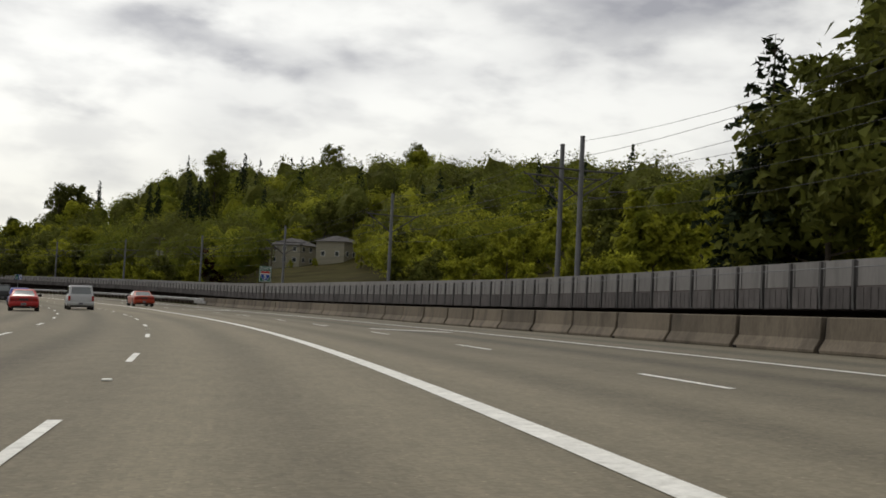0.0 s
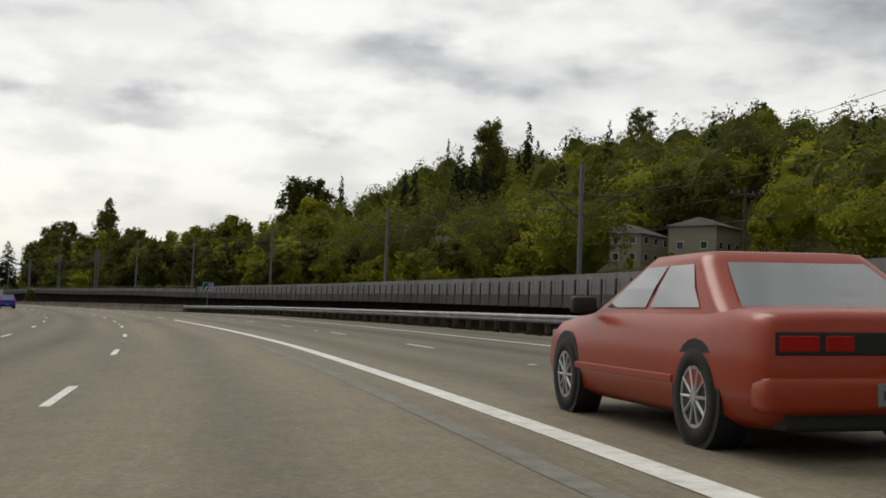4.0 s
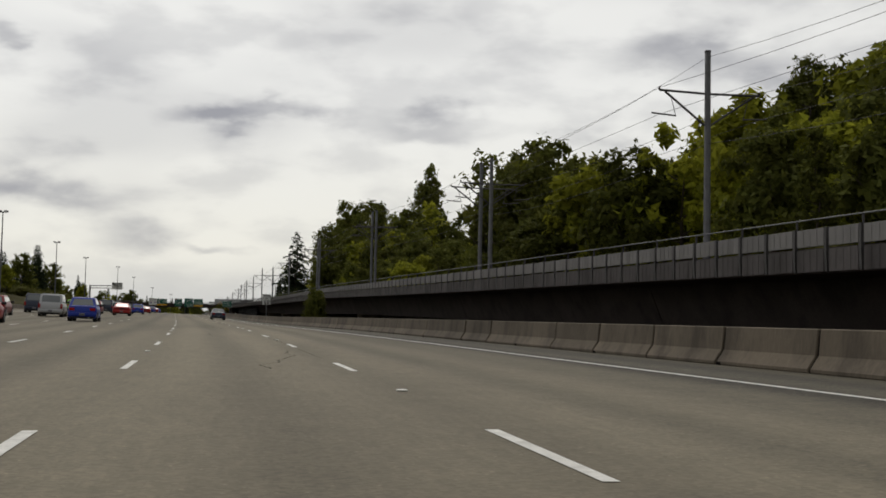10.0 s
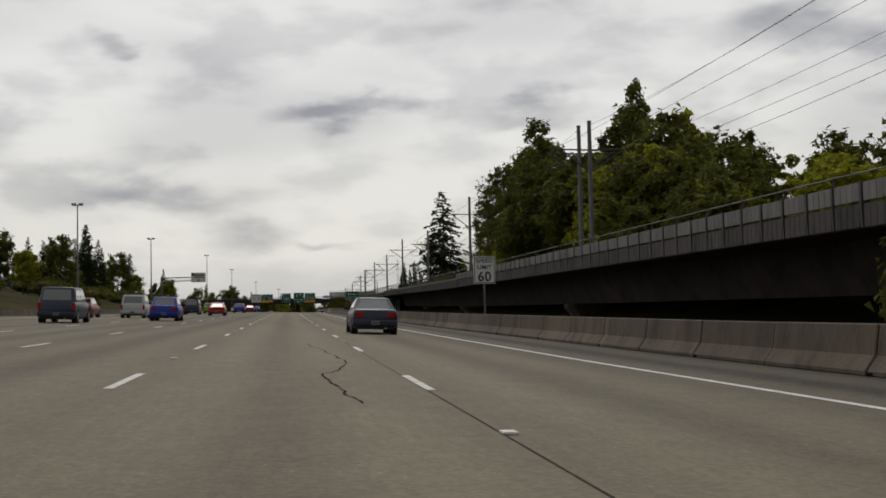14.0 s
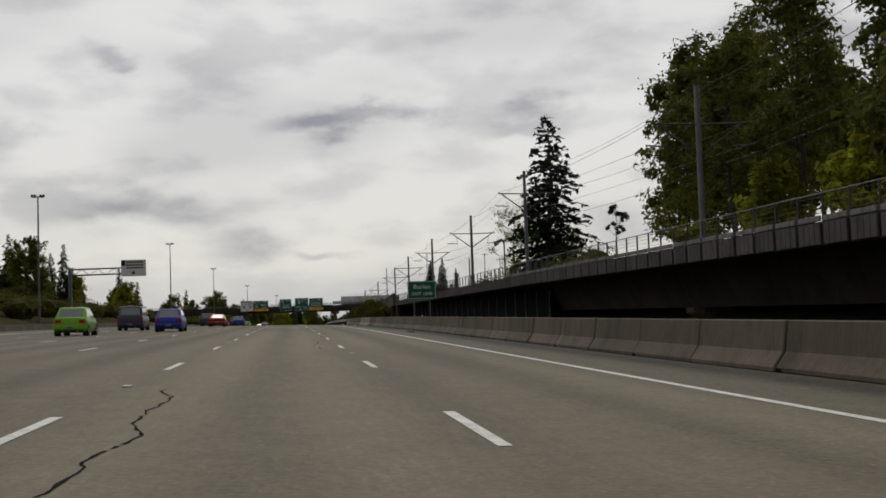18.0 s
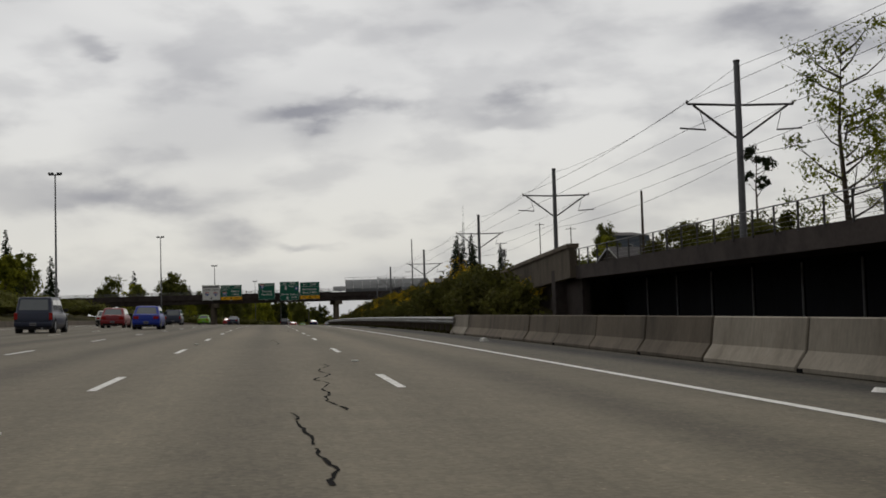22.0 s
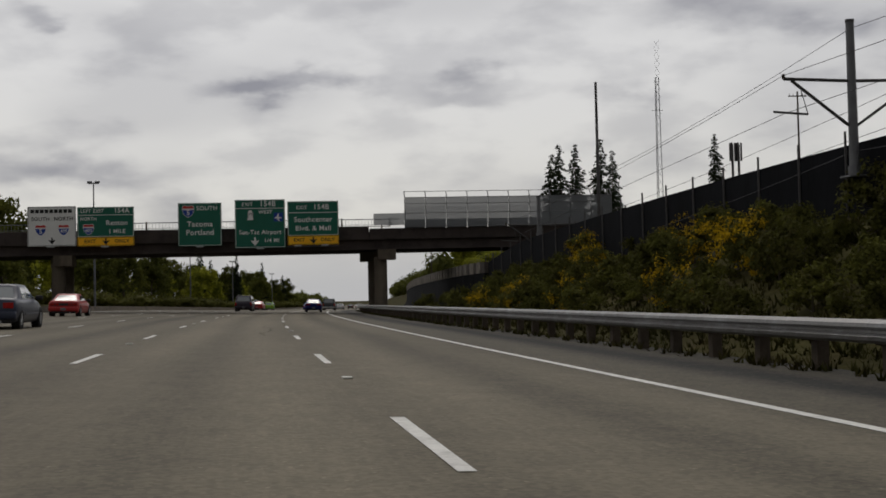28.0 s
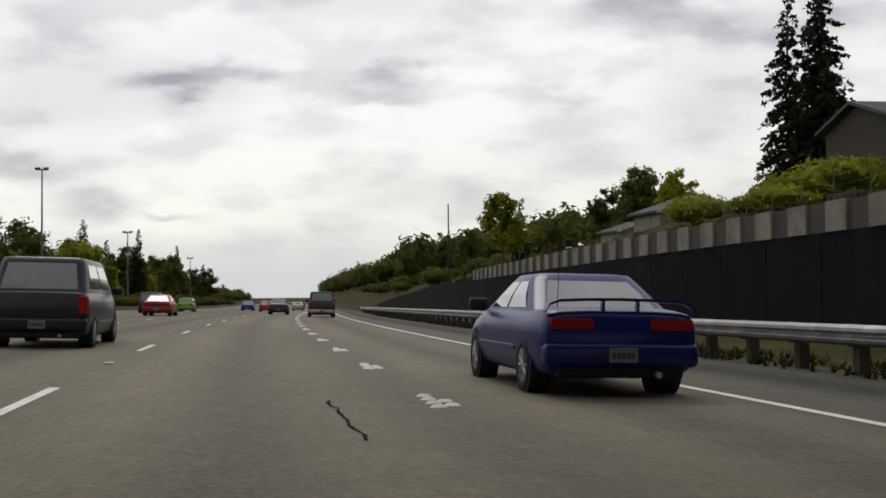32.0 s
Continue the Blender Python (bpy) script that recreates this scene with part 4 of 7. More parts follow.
def ocs_pole(s, d, top, arms=True, lean=0.0, near=2.2, farr=2.4):
    t = thing("catenary_pole", frame_air(s, d, 0.0), "tapered grey steel catenary pole standing on the railway deck", "pole", "catenary poles along the railway")
    base = deck_z(s)
    bm = bmesh.new()
    tube(bm, (0, 0, base), (0, 0, top), 0.155, 0.125, 12)
    part("mast", bm, M_STEEL, t)
    bm = bmesh.new()
    box(bm, -0.32, 0.32, -0.32, 0.32, base, base + 0.06, 0.01)
    tube(bm, (0, 0, base + 0.06), (0, 0, base + 0.35), 0.2, 0.2, 12)
    part("base_plate", bm, M_STEEL, t)
    bm = bmesh.new()
    tube(bm, (0, 0, top - 0.05), (0, 0, top + 0.03), 0.14, 0.14, 12)
    part("cap", bm, M_DARKSTEEL, t)
    if arms:
        za = top - 1.85
        for sx, reach in ((-1, near), (1, farr)):
            bm = bmesh.new()
            tube(bm, (0, 0, za), (sx * reach, 0, za + 0.05), 0.05, seg=6)
            part("bracket_arm", bm, M_DARKSTEEL, t)
            bm = bmesh.new()
            tube(bm, (sx * 0.15, 0, za - 1.35), (sx * (reach - 0.25), 0, za), 0.05, seg=6)
            part("strut", bm, M_DARKSTEEL, t)
            bm = bmesh.new()
            tube(bm, (sx * (reach - 0.75), 0, za - 1.02), (sx * (reach + 0.35), 0, za - 0.95), 0.035, seg=6)
            tube(bm, (sx * (reach - 0.75), 0, za - 1.02), (sx * (reach - 0.55), 0, za - 0.30), 0.015, seg=6)
            part("steady_arm", bm, M_DARKSTEEL, t)
            bm = bmesh.new()
            for k in range(3):
                tube(bm, (sx * reach, 0, za + 0.06 + 0.05 * k), (sx * reach, 0, za + 0.09 + 0.05 * k), 0.06, 0.05, 8)
            part("insulator", bm, M_TIMBER, t)
    return t


POLES = [(-12, 21.0, 10.6), (22, 21.0, 10.7), (57.3, 20.8, 10.8), (59.9, 20.8, 10.7), (92.2, 21.1, 10.7), (128.5, 22.5, 9.9), (165.4, 23.5, 10.1), (201.2, 22.6, 10.4), (240.5, 22.0, 10.8), (280.2, 21.3, 11.5),
         (317.7, 20.3, 12.5), (349.7, 19.3, 12.0), (352.5, 19.3, 12.0), (399.6, 19.7, 12.6), (402.3, 19.7, 12.7), (449.2, 19.5, 12.5), (451.9, 19.5, 12.6), (500.2, 19.7, 12.4), (534.9, 19.3, 11.0),
         (577.8, 20.0, 12.3), (602.6, 19.4, 10.8), (636.8, 19.6, 10.8), (668.4, 19.7, 10.3), (702.8, 20.6, 10.2), (742.1, 20.0, 9.2), (783.0, 18.8, 9.0), (823.9, 18.4, 7.3)]
for i, (s, d, top) in enumerate(POLES):
    ocs_pole(s, d, top, near=2.2, farr=2.4)
line_ = thing("overhead_line", Matrix.Identity(4), "thin dark catenary wires strung between the poles", "wire")
for side, drop, sag in ((-2.2, 1.7, 0.35), (2.4, 1.7, 0.35), (-2.2, 2.85, 0.03), (2.4, 2.85, 0.03), (0.0, 0.25, 0.55), (0.0, 4.0, 0.5)):
    cu = bpy.data.curves.new("wire", "CURVE")
    cu.dimensions, cu.bevel_depth, cu.bevel_resolution = "3D", 0.010, 0
    pts = []
    for (s0, d0, t0), (s1, d1, t1) in zip(POLES[:-1], POLES[1:]):
        for k in range(8):
            w = k / 8
            q = s0 + (s1 - s0) * w
            pts.append(air(q, d0 + (d1 - d0) * w + side, t0 + (t1 - t0) * w - drop - sag * 4 * w * (1 - w)))
    sp = cu.splines.new("POLY")
    sp.points.add(len(pts) - 1)
    for k, p in enumerate(pts):
        sp.points[k].co = (*p, 1)
    cu.materials.append(M_WIRE)
    ob = new("wire", cu)
    ob.parent = line_

# ---------------------------------------------------------------- overpass
over = thing("overpass", frame_air(850.0, 0.0), "concrete road overpass with dark girders and a metal rail", "bridge", kind="structure")
DEP = 11.5
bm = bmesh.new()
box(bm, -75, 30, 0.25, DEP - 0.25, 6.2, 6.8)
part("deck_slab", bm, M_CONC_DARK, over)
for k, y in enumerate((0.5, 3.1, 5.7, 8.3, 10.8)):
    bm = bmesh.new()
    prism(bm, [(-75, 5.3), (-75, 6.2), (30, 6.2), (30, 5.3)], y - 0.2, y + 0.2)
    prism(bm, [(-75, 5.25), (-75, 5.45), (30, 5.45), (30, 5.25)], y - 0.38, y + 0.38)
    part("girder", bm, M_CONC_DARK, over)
for y0, y1 in ((-0.05, 0.3), (DEP - 0.3, DEP + 0.05)):
    bm = bmesh.new()
    box(bm, -75, 8.9, y0, y1, 6.1, 7.25, 0.03)
    box(bm, 8.96, 30, y0, y1, 6.1, 7.05, 0.03)
    part("parapet", bm, M_CONC_DARK, over, "stained concrete parapet, coloured dark for its shaded face")
    bm = bmesh.new()
    tube(bm, (-75, (y0 + y1) / 2, 7.85), (11.6, (y0 + y1) / 2, 7.85), 0.035, seg=6)
    tube(bm, (-75, (y0 + y1) / 2, 7.38), (11.6, (y0 + y1) / 2, 7.38), 0.02, seg=6)
    part("top_rail", bm, M_STEEL, over)
    bm = bmesh.new()
    x = -60.0
    while x < 11.4:
        box(bm, x - 0.012, x + 0.012, (y0 + y1) / 2 - 0.012, (y0 + y1) / 2 + 0.012, 7.25, 7.84)
        x += 0.28
    part("rail_pickets", bm, M_STEEL, over)["kind"] = "stuff"
    for k in range(18):
        x = -59 + 4.1 * k
        bm = bmesh.new()
        box(bm, x - 0.06, x + 0.06, (y0 + y1) / 2 - 0.06, (y0 + y1) / 2 + 0.06, 7.2, 7.95, 0.01)
        part("rail_post", bm, M_CONC, over)
# piers: caps and paired columns
for foot in (9.6, -17.5, -46.0):
    for y, lo, hi in ((0.9, -0.25, 1.3), (6.0, -1.25, 0.5)):
        x = foot + (0.3 if y < 3 else 0.0)
        bm = bmesh.new()
        box(bm, x + lo, x + hi, y - 0.95, y + 0.95, 4.35, 5.24, 0.04)
        part("pier_cap", bm, M_CONC, over)
        bm = bmesh.new()
        tube(bm, (x, y, -1.0), (x, y, 4.6), 0.56, 0.56, 24)
        part("column", bm, M_CONC, over)
bm = bmesh.new()
box(bm, 24, 30, 0.6, DEP - 0.6, 2.0, 5.24, 0.04)
part("abutment", bm, M_CONC_DARK, over)
# caged footway over the railway end
cage = thing("footway_cage", frame_air(849.6, 0.0), "tall steel mesh cage with translucent screens over the footway", "fence")
X0, X1 = 12.0, 30.2
k = 0
x = X0
while x <= X1 + 0.01:
    bm = bmesh.new()
    tube(bm, (x, 0, 7.0), (x, 0, 9.65), 0.04, seg=6)
    tube(bm, (x, 0, 9.65), (x, 0.5, 10.2), 0.04, seg=6)
    part("cage_post", bm, M_STEEL, cage)
    x += 1.82
for z, y in ((7.1, 0), (8.3, 0), (9.1, 0), (9.65, 0), (10.2, 0.5)):
    bm = bmesh.new()
    tube(bm, (X0, y, z), (X1, y, z), 0.025, seg=6)
    part("cage_rail", bm, M_STEEL, cage)
screen = bpy.data.materials.new("wire_mesh_screen")
screen.use_nodes = True
sn, sl = screen.node_tree.nodes, screen.node_tree.links
pb = sn["Principled BSDF"]
pb.inputs["Base Color"].default_value, pb.inputs["Roughness"].default_value = (0.20, 0.21, 0.22, 1), 0.6
pb.inputs["Alpha"].default_value = 0.60
bm = bmesh.new()
box(bm, 9.3, 11.95, -0.04, 0.0, 7.3, 8.3)
part("end_screen", bm, screen, cage, "short grey screen at the end of the cage")
bm = bmesh.new()
tube(bm, (0, 0, 0), (0, 0, 1.85), 0.018, seg=5)
picket = bpy.data.meshes.new("picket")
bm.to_mesh(picket)
bm.free()
picket.materials.append(M_DARKSTEEL)
x = X0
while x < X1 - 0.1:
    bm = bmesh.new()
    box(bm, x + 0.05, x + 1.77, 0.02, 0.035, 7.12, 9.63)
    part("screen", bm, screen, cage, "pale see-through wire mesh")
    bm = bmesh.new()
    box(bm, x + 0.05, x + 1.77, 0.58, 0.6, 7.0, 7.8)
    part("inner_fence", bm, M_DARKSTEEL, cage)
    for q in range(14):
        share("picket", picket, cage, Matrix.Translation((x + 0.1 + q * 0.125, 0.62, 7.05)))
    x += 1.82


# ---------------------------------------------------------------- signs
def text(body, size, x, z, y, mat, parent, align="CENTER", name="lettering"):
    cu = bpy.data.curves.new(name, "FONT")
    cu.body, cu.size, cu.align_x, cu.align_y, cu.extrude = body, size, align, "CENTER", 0.003
    cu.offset, cu.space_character = 0.018 * size, 1.08
    cu.materials.append(mat)
    ob = new(name, cu)
    ob.parent = parent
    ob.matrix_basis = Matrix.Translation((x, y, z)) @ Matrix.Rotation(radians(90), 4, "X")
    return ob


def panel(w, h, parent, x, z, mat, border=True, y=0.0, name="sign_panel", rim=M_SIGNWHITE):
    bm = bmesh.new()
    box(bm, x - w / 2, x + w / 2, y, y + 0.04, z - h / 2, z + h / 2, 0.012)
    p = part(name, bm, mat, parent)
    if border:
        bm = bmesh.new()
        t_ = 0.035
        for a, b, c, d_ in ((-w / 2 + 0.04, w / 2 - 0.04, h / 2 - 0.04 - t_, h / 2 - 0.04), (-w / 2 + 0.04, w / 2 - 0.04, -h / 2 + 0.04, -h / 2 + 0.04 + t_),
                            (-w / 2 + 0.04, -w / 2 + 0.04 + t_, -h / 2 + 0.04, h / 2 - 0.04), (w / 2 - 0.04 - t_, w / 2 - 0.04, -h / 2 + 0.04, h / 2 - 0.04)):
            box(bm, x + a, x + b, y - 0.005, y, z + c, z + d_)
        part("sign_border", bm, rim, parent)
    return p


def shield(parent, x, z, size, y, number, top=True):
    out = [(-0.30, 0.48), (0.0, 0.42), (0.30, 0.48), (0.46, 0.42), (0.50, 0.12), (0.40, -0.20), (0.20, -0.42), (0.0, -0.52), (-0.20, -0.42), (-0.40, -0.20), (-0.50, 0.12), (-0.46, 0.42)]
    bm = bmesh.new()
    prism(bm, [(x + a * size * 1.08, z + b * size * 1.08) for a, b in out], y - 0.006, y - 0.001)
    part("shield_rim", bm, M_SIGNWHITE, parent)
    bm = bmesh.new()
    prism(bm, [(x + a * size, z + b * size) for a, b in out if b < 0.3] [::1], y - 0.012, y - 0.007)
    part("shield", bm, M_BLUE, parent)
    bm = bmesh.new()
    prism(bm, [(x + a * size, z + b * size) for a, b in ((-0.30, 0.48), (0.0, 0.42), (0.30, 0.48), (0.46, 0.42), (0.49, 0.24), (-0.49, 0.24), (-0.46, 0.42))], y - 0.012, y - 0.007)
    part("shield_band", bm, M_REDSHEET, parent)
    text(number, size * (0.62 if len(number) == 1 else 0.42), x, z - 0.14 * size, y - 0.016, M_SIGNWHITE, parent)


def arrow(parent, x, z, size, y, mat):
    bm = bmesh.new()
    prism(bm, [(x - 0.10 * size, z + 0.45 * size), (x + 0.10 * size, z + 0.45 * size), (x + 0.10 * size, z + 0.05 * size), (x + 0.5 * size, z + 0.12 * size), (x, z - 0.5 * size), (x - 0.5 * size, z + 0.12 * size), (x - 0.10 * size, z + 0.05 * size)], y - 0.009, y - 0.002)
    part("arrow", bm, mat, parent)


def bars(parent, x, z, w, h, y, mat, n=1):
    bm = bmesh.new()
    for k in range(n):
        a = x - w / 2 + w * k / n
        box(bm, a, a + w / n * 0.8, y - 0.008, y - 0.002, z - h / 2, z + h / 2)
    part("lettering", bm, mat, parent)


def face_sign(x0, x1, z0, z1, label, y=-0.75, lamps=(0.5,)):
    s_ = thing("overhead_sign", frame_air(850.0, 0.0), label, "sign", "overhead signs on the overpass")
    for x in (x0 + 0.6, x1 - 0.6):
        bm = bmesh.new()
        box(bm, x - 0.05, x + 0.05, y + 0.05, -0.05, z1 - 1.6, z1 - 1.5)
        box(bm, x - 0.05, x + 0.05, y + 0.045, y + 0.14, z0 + 0.1, z1 - 0.1)
        box(bm, x - 0.05, x + 0.05, y + 0.05, -0.05, z0 + 0.6, z0 + 0.7)
        part("bracket", bm, M_DARKSTEEL, s_)
    for f in lamps:
        x = x0 + (x1 - x0) * f
        bm = bmesh.new()
        box(bm, x - 0.3, x + 0.3, y - 0.75, y - 0.4, z0 - 0.16, z0 - 0.02, 0.05)
        lamp = part("sign_lamp", bm, M_ALU, s_, smooth=True)
        bm = bmesh.new()
        tube(bm, (x, y - 0.5, z0 - 0.12), (x, y + 0.12, z0 - 0.10), 0.035)
        part("lamp_arm", bm, M_DARKSTEEL, lamp)
    if len(lamps) > 1:
        bm = bmesh.new()
        tube(bm, (x0 - 0.1, y - 0.42, z0 - 0.15), (x1 + 0.1, y - 0.42, z0 - 0.15), 0.04)
        for k in range(5):
            x = x0 + 0.3 + (x1 - x0 - 0.6) * k / 4
            tube(bm, (x, y - 0.42, z0 - 0.15), (x + 0.12, y + 0.1, z0 + 0.05), 0.03)
        part("lamp_rail", bm, M_DARKSTEEL, s_)
    return s_


Y = -0.75
s_ = face_sign(-7.1, -3.5, 5.8, 9.42, "green guide sign for the southbound interstate to Tacoma and Portland")
panel(3.6, 3.62, s_, -5.3, 7.61, M_GREEN, y=Y)
shield(s_, -6.25, 8.72, 0.95, Y, "5")
text("SOUTH", 0.50, -4.7, 8.95, Y - 0.008, M_SIGNWHITE, s_)
text("Tacoma", 0.62, -5.3, 7.62, Y - 0.008, M_SIGNWHITE, s_)
text("Portland", 0.62, -5.3, 6.92, Y - 0.008, M_SIGNWHITE, s_)
s_ = face_sign(-2.4, 1.8, 5.55, 9.62, "green exit sign for the airport with a blue aeroplane symbol")
panel(4.2, 4.07, s_, -0.3, 7.585, M_GREEN, y=Y)
bm = bmesh.new()
box(bm, -2.3, 1.7, Y - 0.008, Y - 0.002, 8.86, 8.91)
part("rule", bm, M_SIGNWHITE, s_)
text("EXIT", 0.42, -1.35, 9.22, Y - 0.008, M_SIGNWHITE, s_)
text("154B", 0.62, 0.35, 9.25, Y - 0.008, M_SIGNWHITE, s_)
bm = bmesh.new()
prism(bm, [(-1.35, 7.9), (-0.85, 7.9), (-0.85, 8.05), (-0.92, 8.1), (-0.86, 8.5), (-1.0, 8.72), (-1.2, 8.72), (-1.34, 8.5), (-1.28, 8.1), (-1.35, 8.05)], Y - 0.008, Y - 0.002)
part("route_marker", bm, M_SIGNWHITE, s_)
text("518", 0.26, -1.1, 8.4, Y - 0.014, M_BLACK, s_)
text("WEST", 0.42, 0.15, 8.56, Y - 0.008, M_SIGNWHITE, s_)
bm = bmesh.new()
box(bm, 0.85, 1.6, Y - 0.008, Y - 0.002, 7.75, 8.5)
part("airport_symbol", bm, M_BLUE, s_)
bm = bmesh.new()
prism(bm, [(0.92, 8.1), (1.1, 8.17), (1.2, 8.42), (1.28, 8.42), (1.25, 8.15), (1.52, 8.08), (1.52, 8.02), (1.25, 8.0), (1.35, 7.8), (1.25, 7.8), (1.1, 8.02), (0.92, 8.02)], Y - 0.014, Y - 0.009)
part("aeroplane", bm, M_SIGNWHITE, s_)
text("Sea-Tac Airport", 0.50, -0.3, 6.85, Y - 0.008, M_SIGNWHITE, s_)
arrow(s_, -0.75, 6.1, 0.75, Y, M_SIGNWHITE)
text("1/4 MI", 0.46, 0.65, 6.15, Y - 0.008, M_SIGNWHITE, s_)
s_ = face_sign(2.0, 6.3, 5.72, 9.42, "green exit sign with a yellow exit-only strip", lamps=(0.2, 0.72))
panel(4.3, 2.92, s_, 4.15, 7.97, M_GREEN, y=Y)
panel(4.3, 0.78, s_, 4.15, 6.11, M_YELLOW, y=Y, rim=M_BLACK)
bm = bmesh.new()
box(bm, 2.1, 6.2, Y - 0.008, Y - 0.002, 8.44, 8.49)
part("rule", bm, M_SIGNWHITE, s_)
text("EXIT", 0.42, 3.2, 8.88, Y - 0.008, M_SIGNWHITE, s_)
text("154B", 0.62, 4.85, 8.92, Y - 0.008, M_SIGNWHITE, s_)
text("Southcenter", 0.60, 4.15, 7.86, Y - 0.008, M_SIGNWHITE, s_)
text("Blvd. & Mall", 0.58, 4.15, 7.12, Y - 0.008, M_SIGNWHITE, s_)
text("EXIT", 0.42, 2.95, 6.13, Y - 0.008, M_BLACK, s_)
text("ONLY", 0.42, 5.35, 6.13, Y - 0.008, M_BLACK, s_)
arrow(s_, 4.15, 6.12, 0.62, Y, M_BLACK)
s_ = face_sign(-15.3, -10.7, 5.95, 9.2, "green exit sign for Renton with a yellow exit-only strip")
panel(4.6, 2.5, s_, -13.0, 7.95, M_GREEN, y=Y)
panel(4.6, 0.75, s_, -13.0, 6.32, M_YELLOW, y=Y, rim=M_BLACK)
text("LEFT EXIT", 0.40, -14.1, 8.85, Y - 0.008, M_SIGNWHITE, s_)
text("154A", 0.55, -11.7, 8.87, Y - 0.008, M_SIGNWHITE, s_)
bm = bmesh.new()
box(bm, -15.2, -10.8, Y - 0.008, Y - 0.002, 8.5, 8.55)
part("rule", bm, M_SIGNWHITE, s_)
text("NORTH", 0.36, -14.4, 8.2, Y - 0.008, M_SIGNWHITE, s_)
shield(s_, -14.4, 7.35, 0.85, Y, "405")
text("Renton", 0.56, -12.1, 7.85, Y - 0.008, M_SIGNWHITE, s_)
text("1 MILE", 0.46, -12.1, 7.15, Y - 0.008, M_SIGNWHITE, s_)
text("EXIT", 0.42, -14.3, 6.33, Y - 0.008, M_BLACK, s_)
text("ONLY", 0.42, -11.7, 6.33, Y - 0.008, M_BLACK, s_)
arrow(s_, -13.0, 6.33, 0.6, Y, M_BLACK)
s_ = face_sign(-19.3, -15.4, 6.0, 9.3, "white carpool lane sign with two route shields")
panel(3.9, 3.3, s_, -17.35, 7.65, M_SIGNWHITE, y=Y, rim=M_BLACK)
bars(s_, -17.35, 8.9, 3.4, 0.3, Y, M_BLACK, 9)
text("SOUTH", 0.42, -18.25, 8.25, Y - 0.008, M_BLACK, s_)
text("NORTH", 0.42, -16.4, 8.25, Y - 0.008, M_BLACK, s_)
shield(s_, -18.25, 7.35, 0.85, Y, "5")
shield(s_, -16.4, 7.35, 0.85, Y, "405")
arrow(s_, -17.35, 6.45, 0.6, Y, M_BLACK)


def ground_sign(s, d, top, w, h, mat, label, posts=2, rim=M_SIGNWHITE, turn=0.0, steel=True):
    g = thing("road_sign", frame_air(s, d, 0.0, turn), label, "sign", "signs along the shoulder")
    base = ground_z(s, d) - 0.3
    panel(w, h, g, 0, top - h / 2, mat, rim=rim, y=-0.03)
    xs = (0.0,) if posts == 1 else (-w * 0.28, w * 0.28)
    for x in xs:
        bm = bmesh.new()
        box(bm, x - 0.05, x + 0.05, 0.012, 0.11, base, top - 0.1, 0.01)
        part("post", bm, M_STEEL if steel else M_TIMBER, g)
    bm = bmesh.new()
    box(bm, -w * 0.45, w * 0.45, 0.0105, 0.03, top - h * 0.3, top - h * 0.3 + 0.05)
    box(bm, -w * 0.45, w * 0.45, 0.0105, 0.03, top - h * 0.8, top - h * 0.8 + 0.05)
    part("stiffener", bm, M_ALU, g)
    return g


g = ground_sign(104.0, 13.55, 4.36, 1.12, 1.42, M_GREEN, "green interstate route marker with a shield on one dark post", 1, steel=False)
text("SOUTH", 0.27, 0, 4.36 - 0.23, -0.04, M_SIGNWHITE, g)
shield(g, 0, 4.36 - 0.85, 0.86, -0.03, "5")
g = ground_sign(234.8, 13.4, 3.66, 1.25, 0.98, M_BLUE, "small blue information sign with a white road symbol", 1)
bm = bmesh.new()
box(bm, -0.52, -0.02, -0.036, -0.031, 2.75, 3.58)
part("symbol_field", bm, M_GREEN, g)
bm = bmesh.new()
prism(bm, [(-0.45, 2.85), (-0.35, 2.82), (-0.05, 3.1), (-0.12, 3.2)], -0.042, -0.037)
part("symbol", bm, M_SIGNWHITE, g)
for k in range(4):
    bars(g, 0.3, 3.45 - 0.2 * k, 0.5, 0.1, -0.03, M_SIGNWHITE, 4)
g = ground_sign(439.9, 10.9, 3.55, 1.2, 1.5, M_SIGNWHITE, "white speed limit 60 sign on a steel post", 1, rim=M_BLACK)
text("SPEED", 0.32, 0, 3.3, -0.04, M_BLACK, g)
text("LIMIT", 0.32, 0, 2.95, -0.04, M_BLACK, g)
text("60", 0.72, 0, 2.42, -0.04, M_BLACK, g)
g = ground_sign(578.5, 11.2, 3.48, 2.35, 1.48, M_GREEN, "green exit sign for Burien on two steel posts")
text("Burien", 0.50, 0, 3.0, -0.04, M_SIGNWHITE, g)
text("EXIT 154B", 0.36, 0, 2.42, -0.04, M_SIGNWHITE, g)

# sign gantry over the far lanes
g = thing("sign_gantry", frame_air(636.0, 0.0), "grey cantilever gantry carrying a white carpool sign", "gantry")
bm = bmesh.new()
tube(bm, (-27, 0, ground_z(636, -27) - 0.2), (-27, 0, 8.2), 0.28, 0.22, 12)
part("upright", bm, M_STEEL, g)
for z in (7.25, 8.0):
    bm = bmesh.new()
    tube(bm, (-27, 0, z), (-17.7, 0, z + 0.1), 0.11, 0.09, 8)
    part("truss_chord", bm, M_STEEL, g)
bm = bmesh.new()
for k in range(9):
    tube(bm, (-26.6 + k, 0, 7.25 + (k % 2) * 0.75), (-25.6 + k, 0, 8.0 - (k % 2) * 0.75), 0.04, seg=6)
part("truss_lacing", bm, M_STEEL, g)
panel(3.1, 2.1, g, -19.1, 8.0, M_SIGNWHITE, y=-0.25, rim=M_BLACK)
bm = bmesh.new()
box(bm, -20.6, -20.1, -0.262, -0.251, 8.3, 9.0)
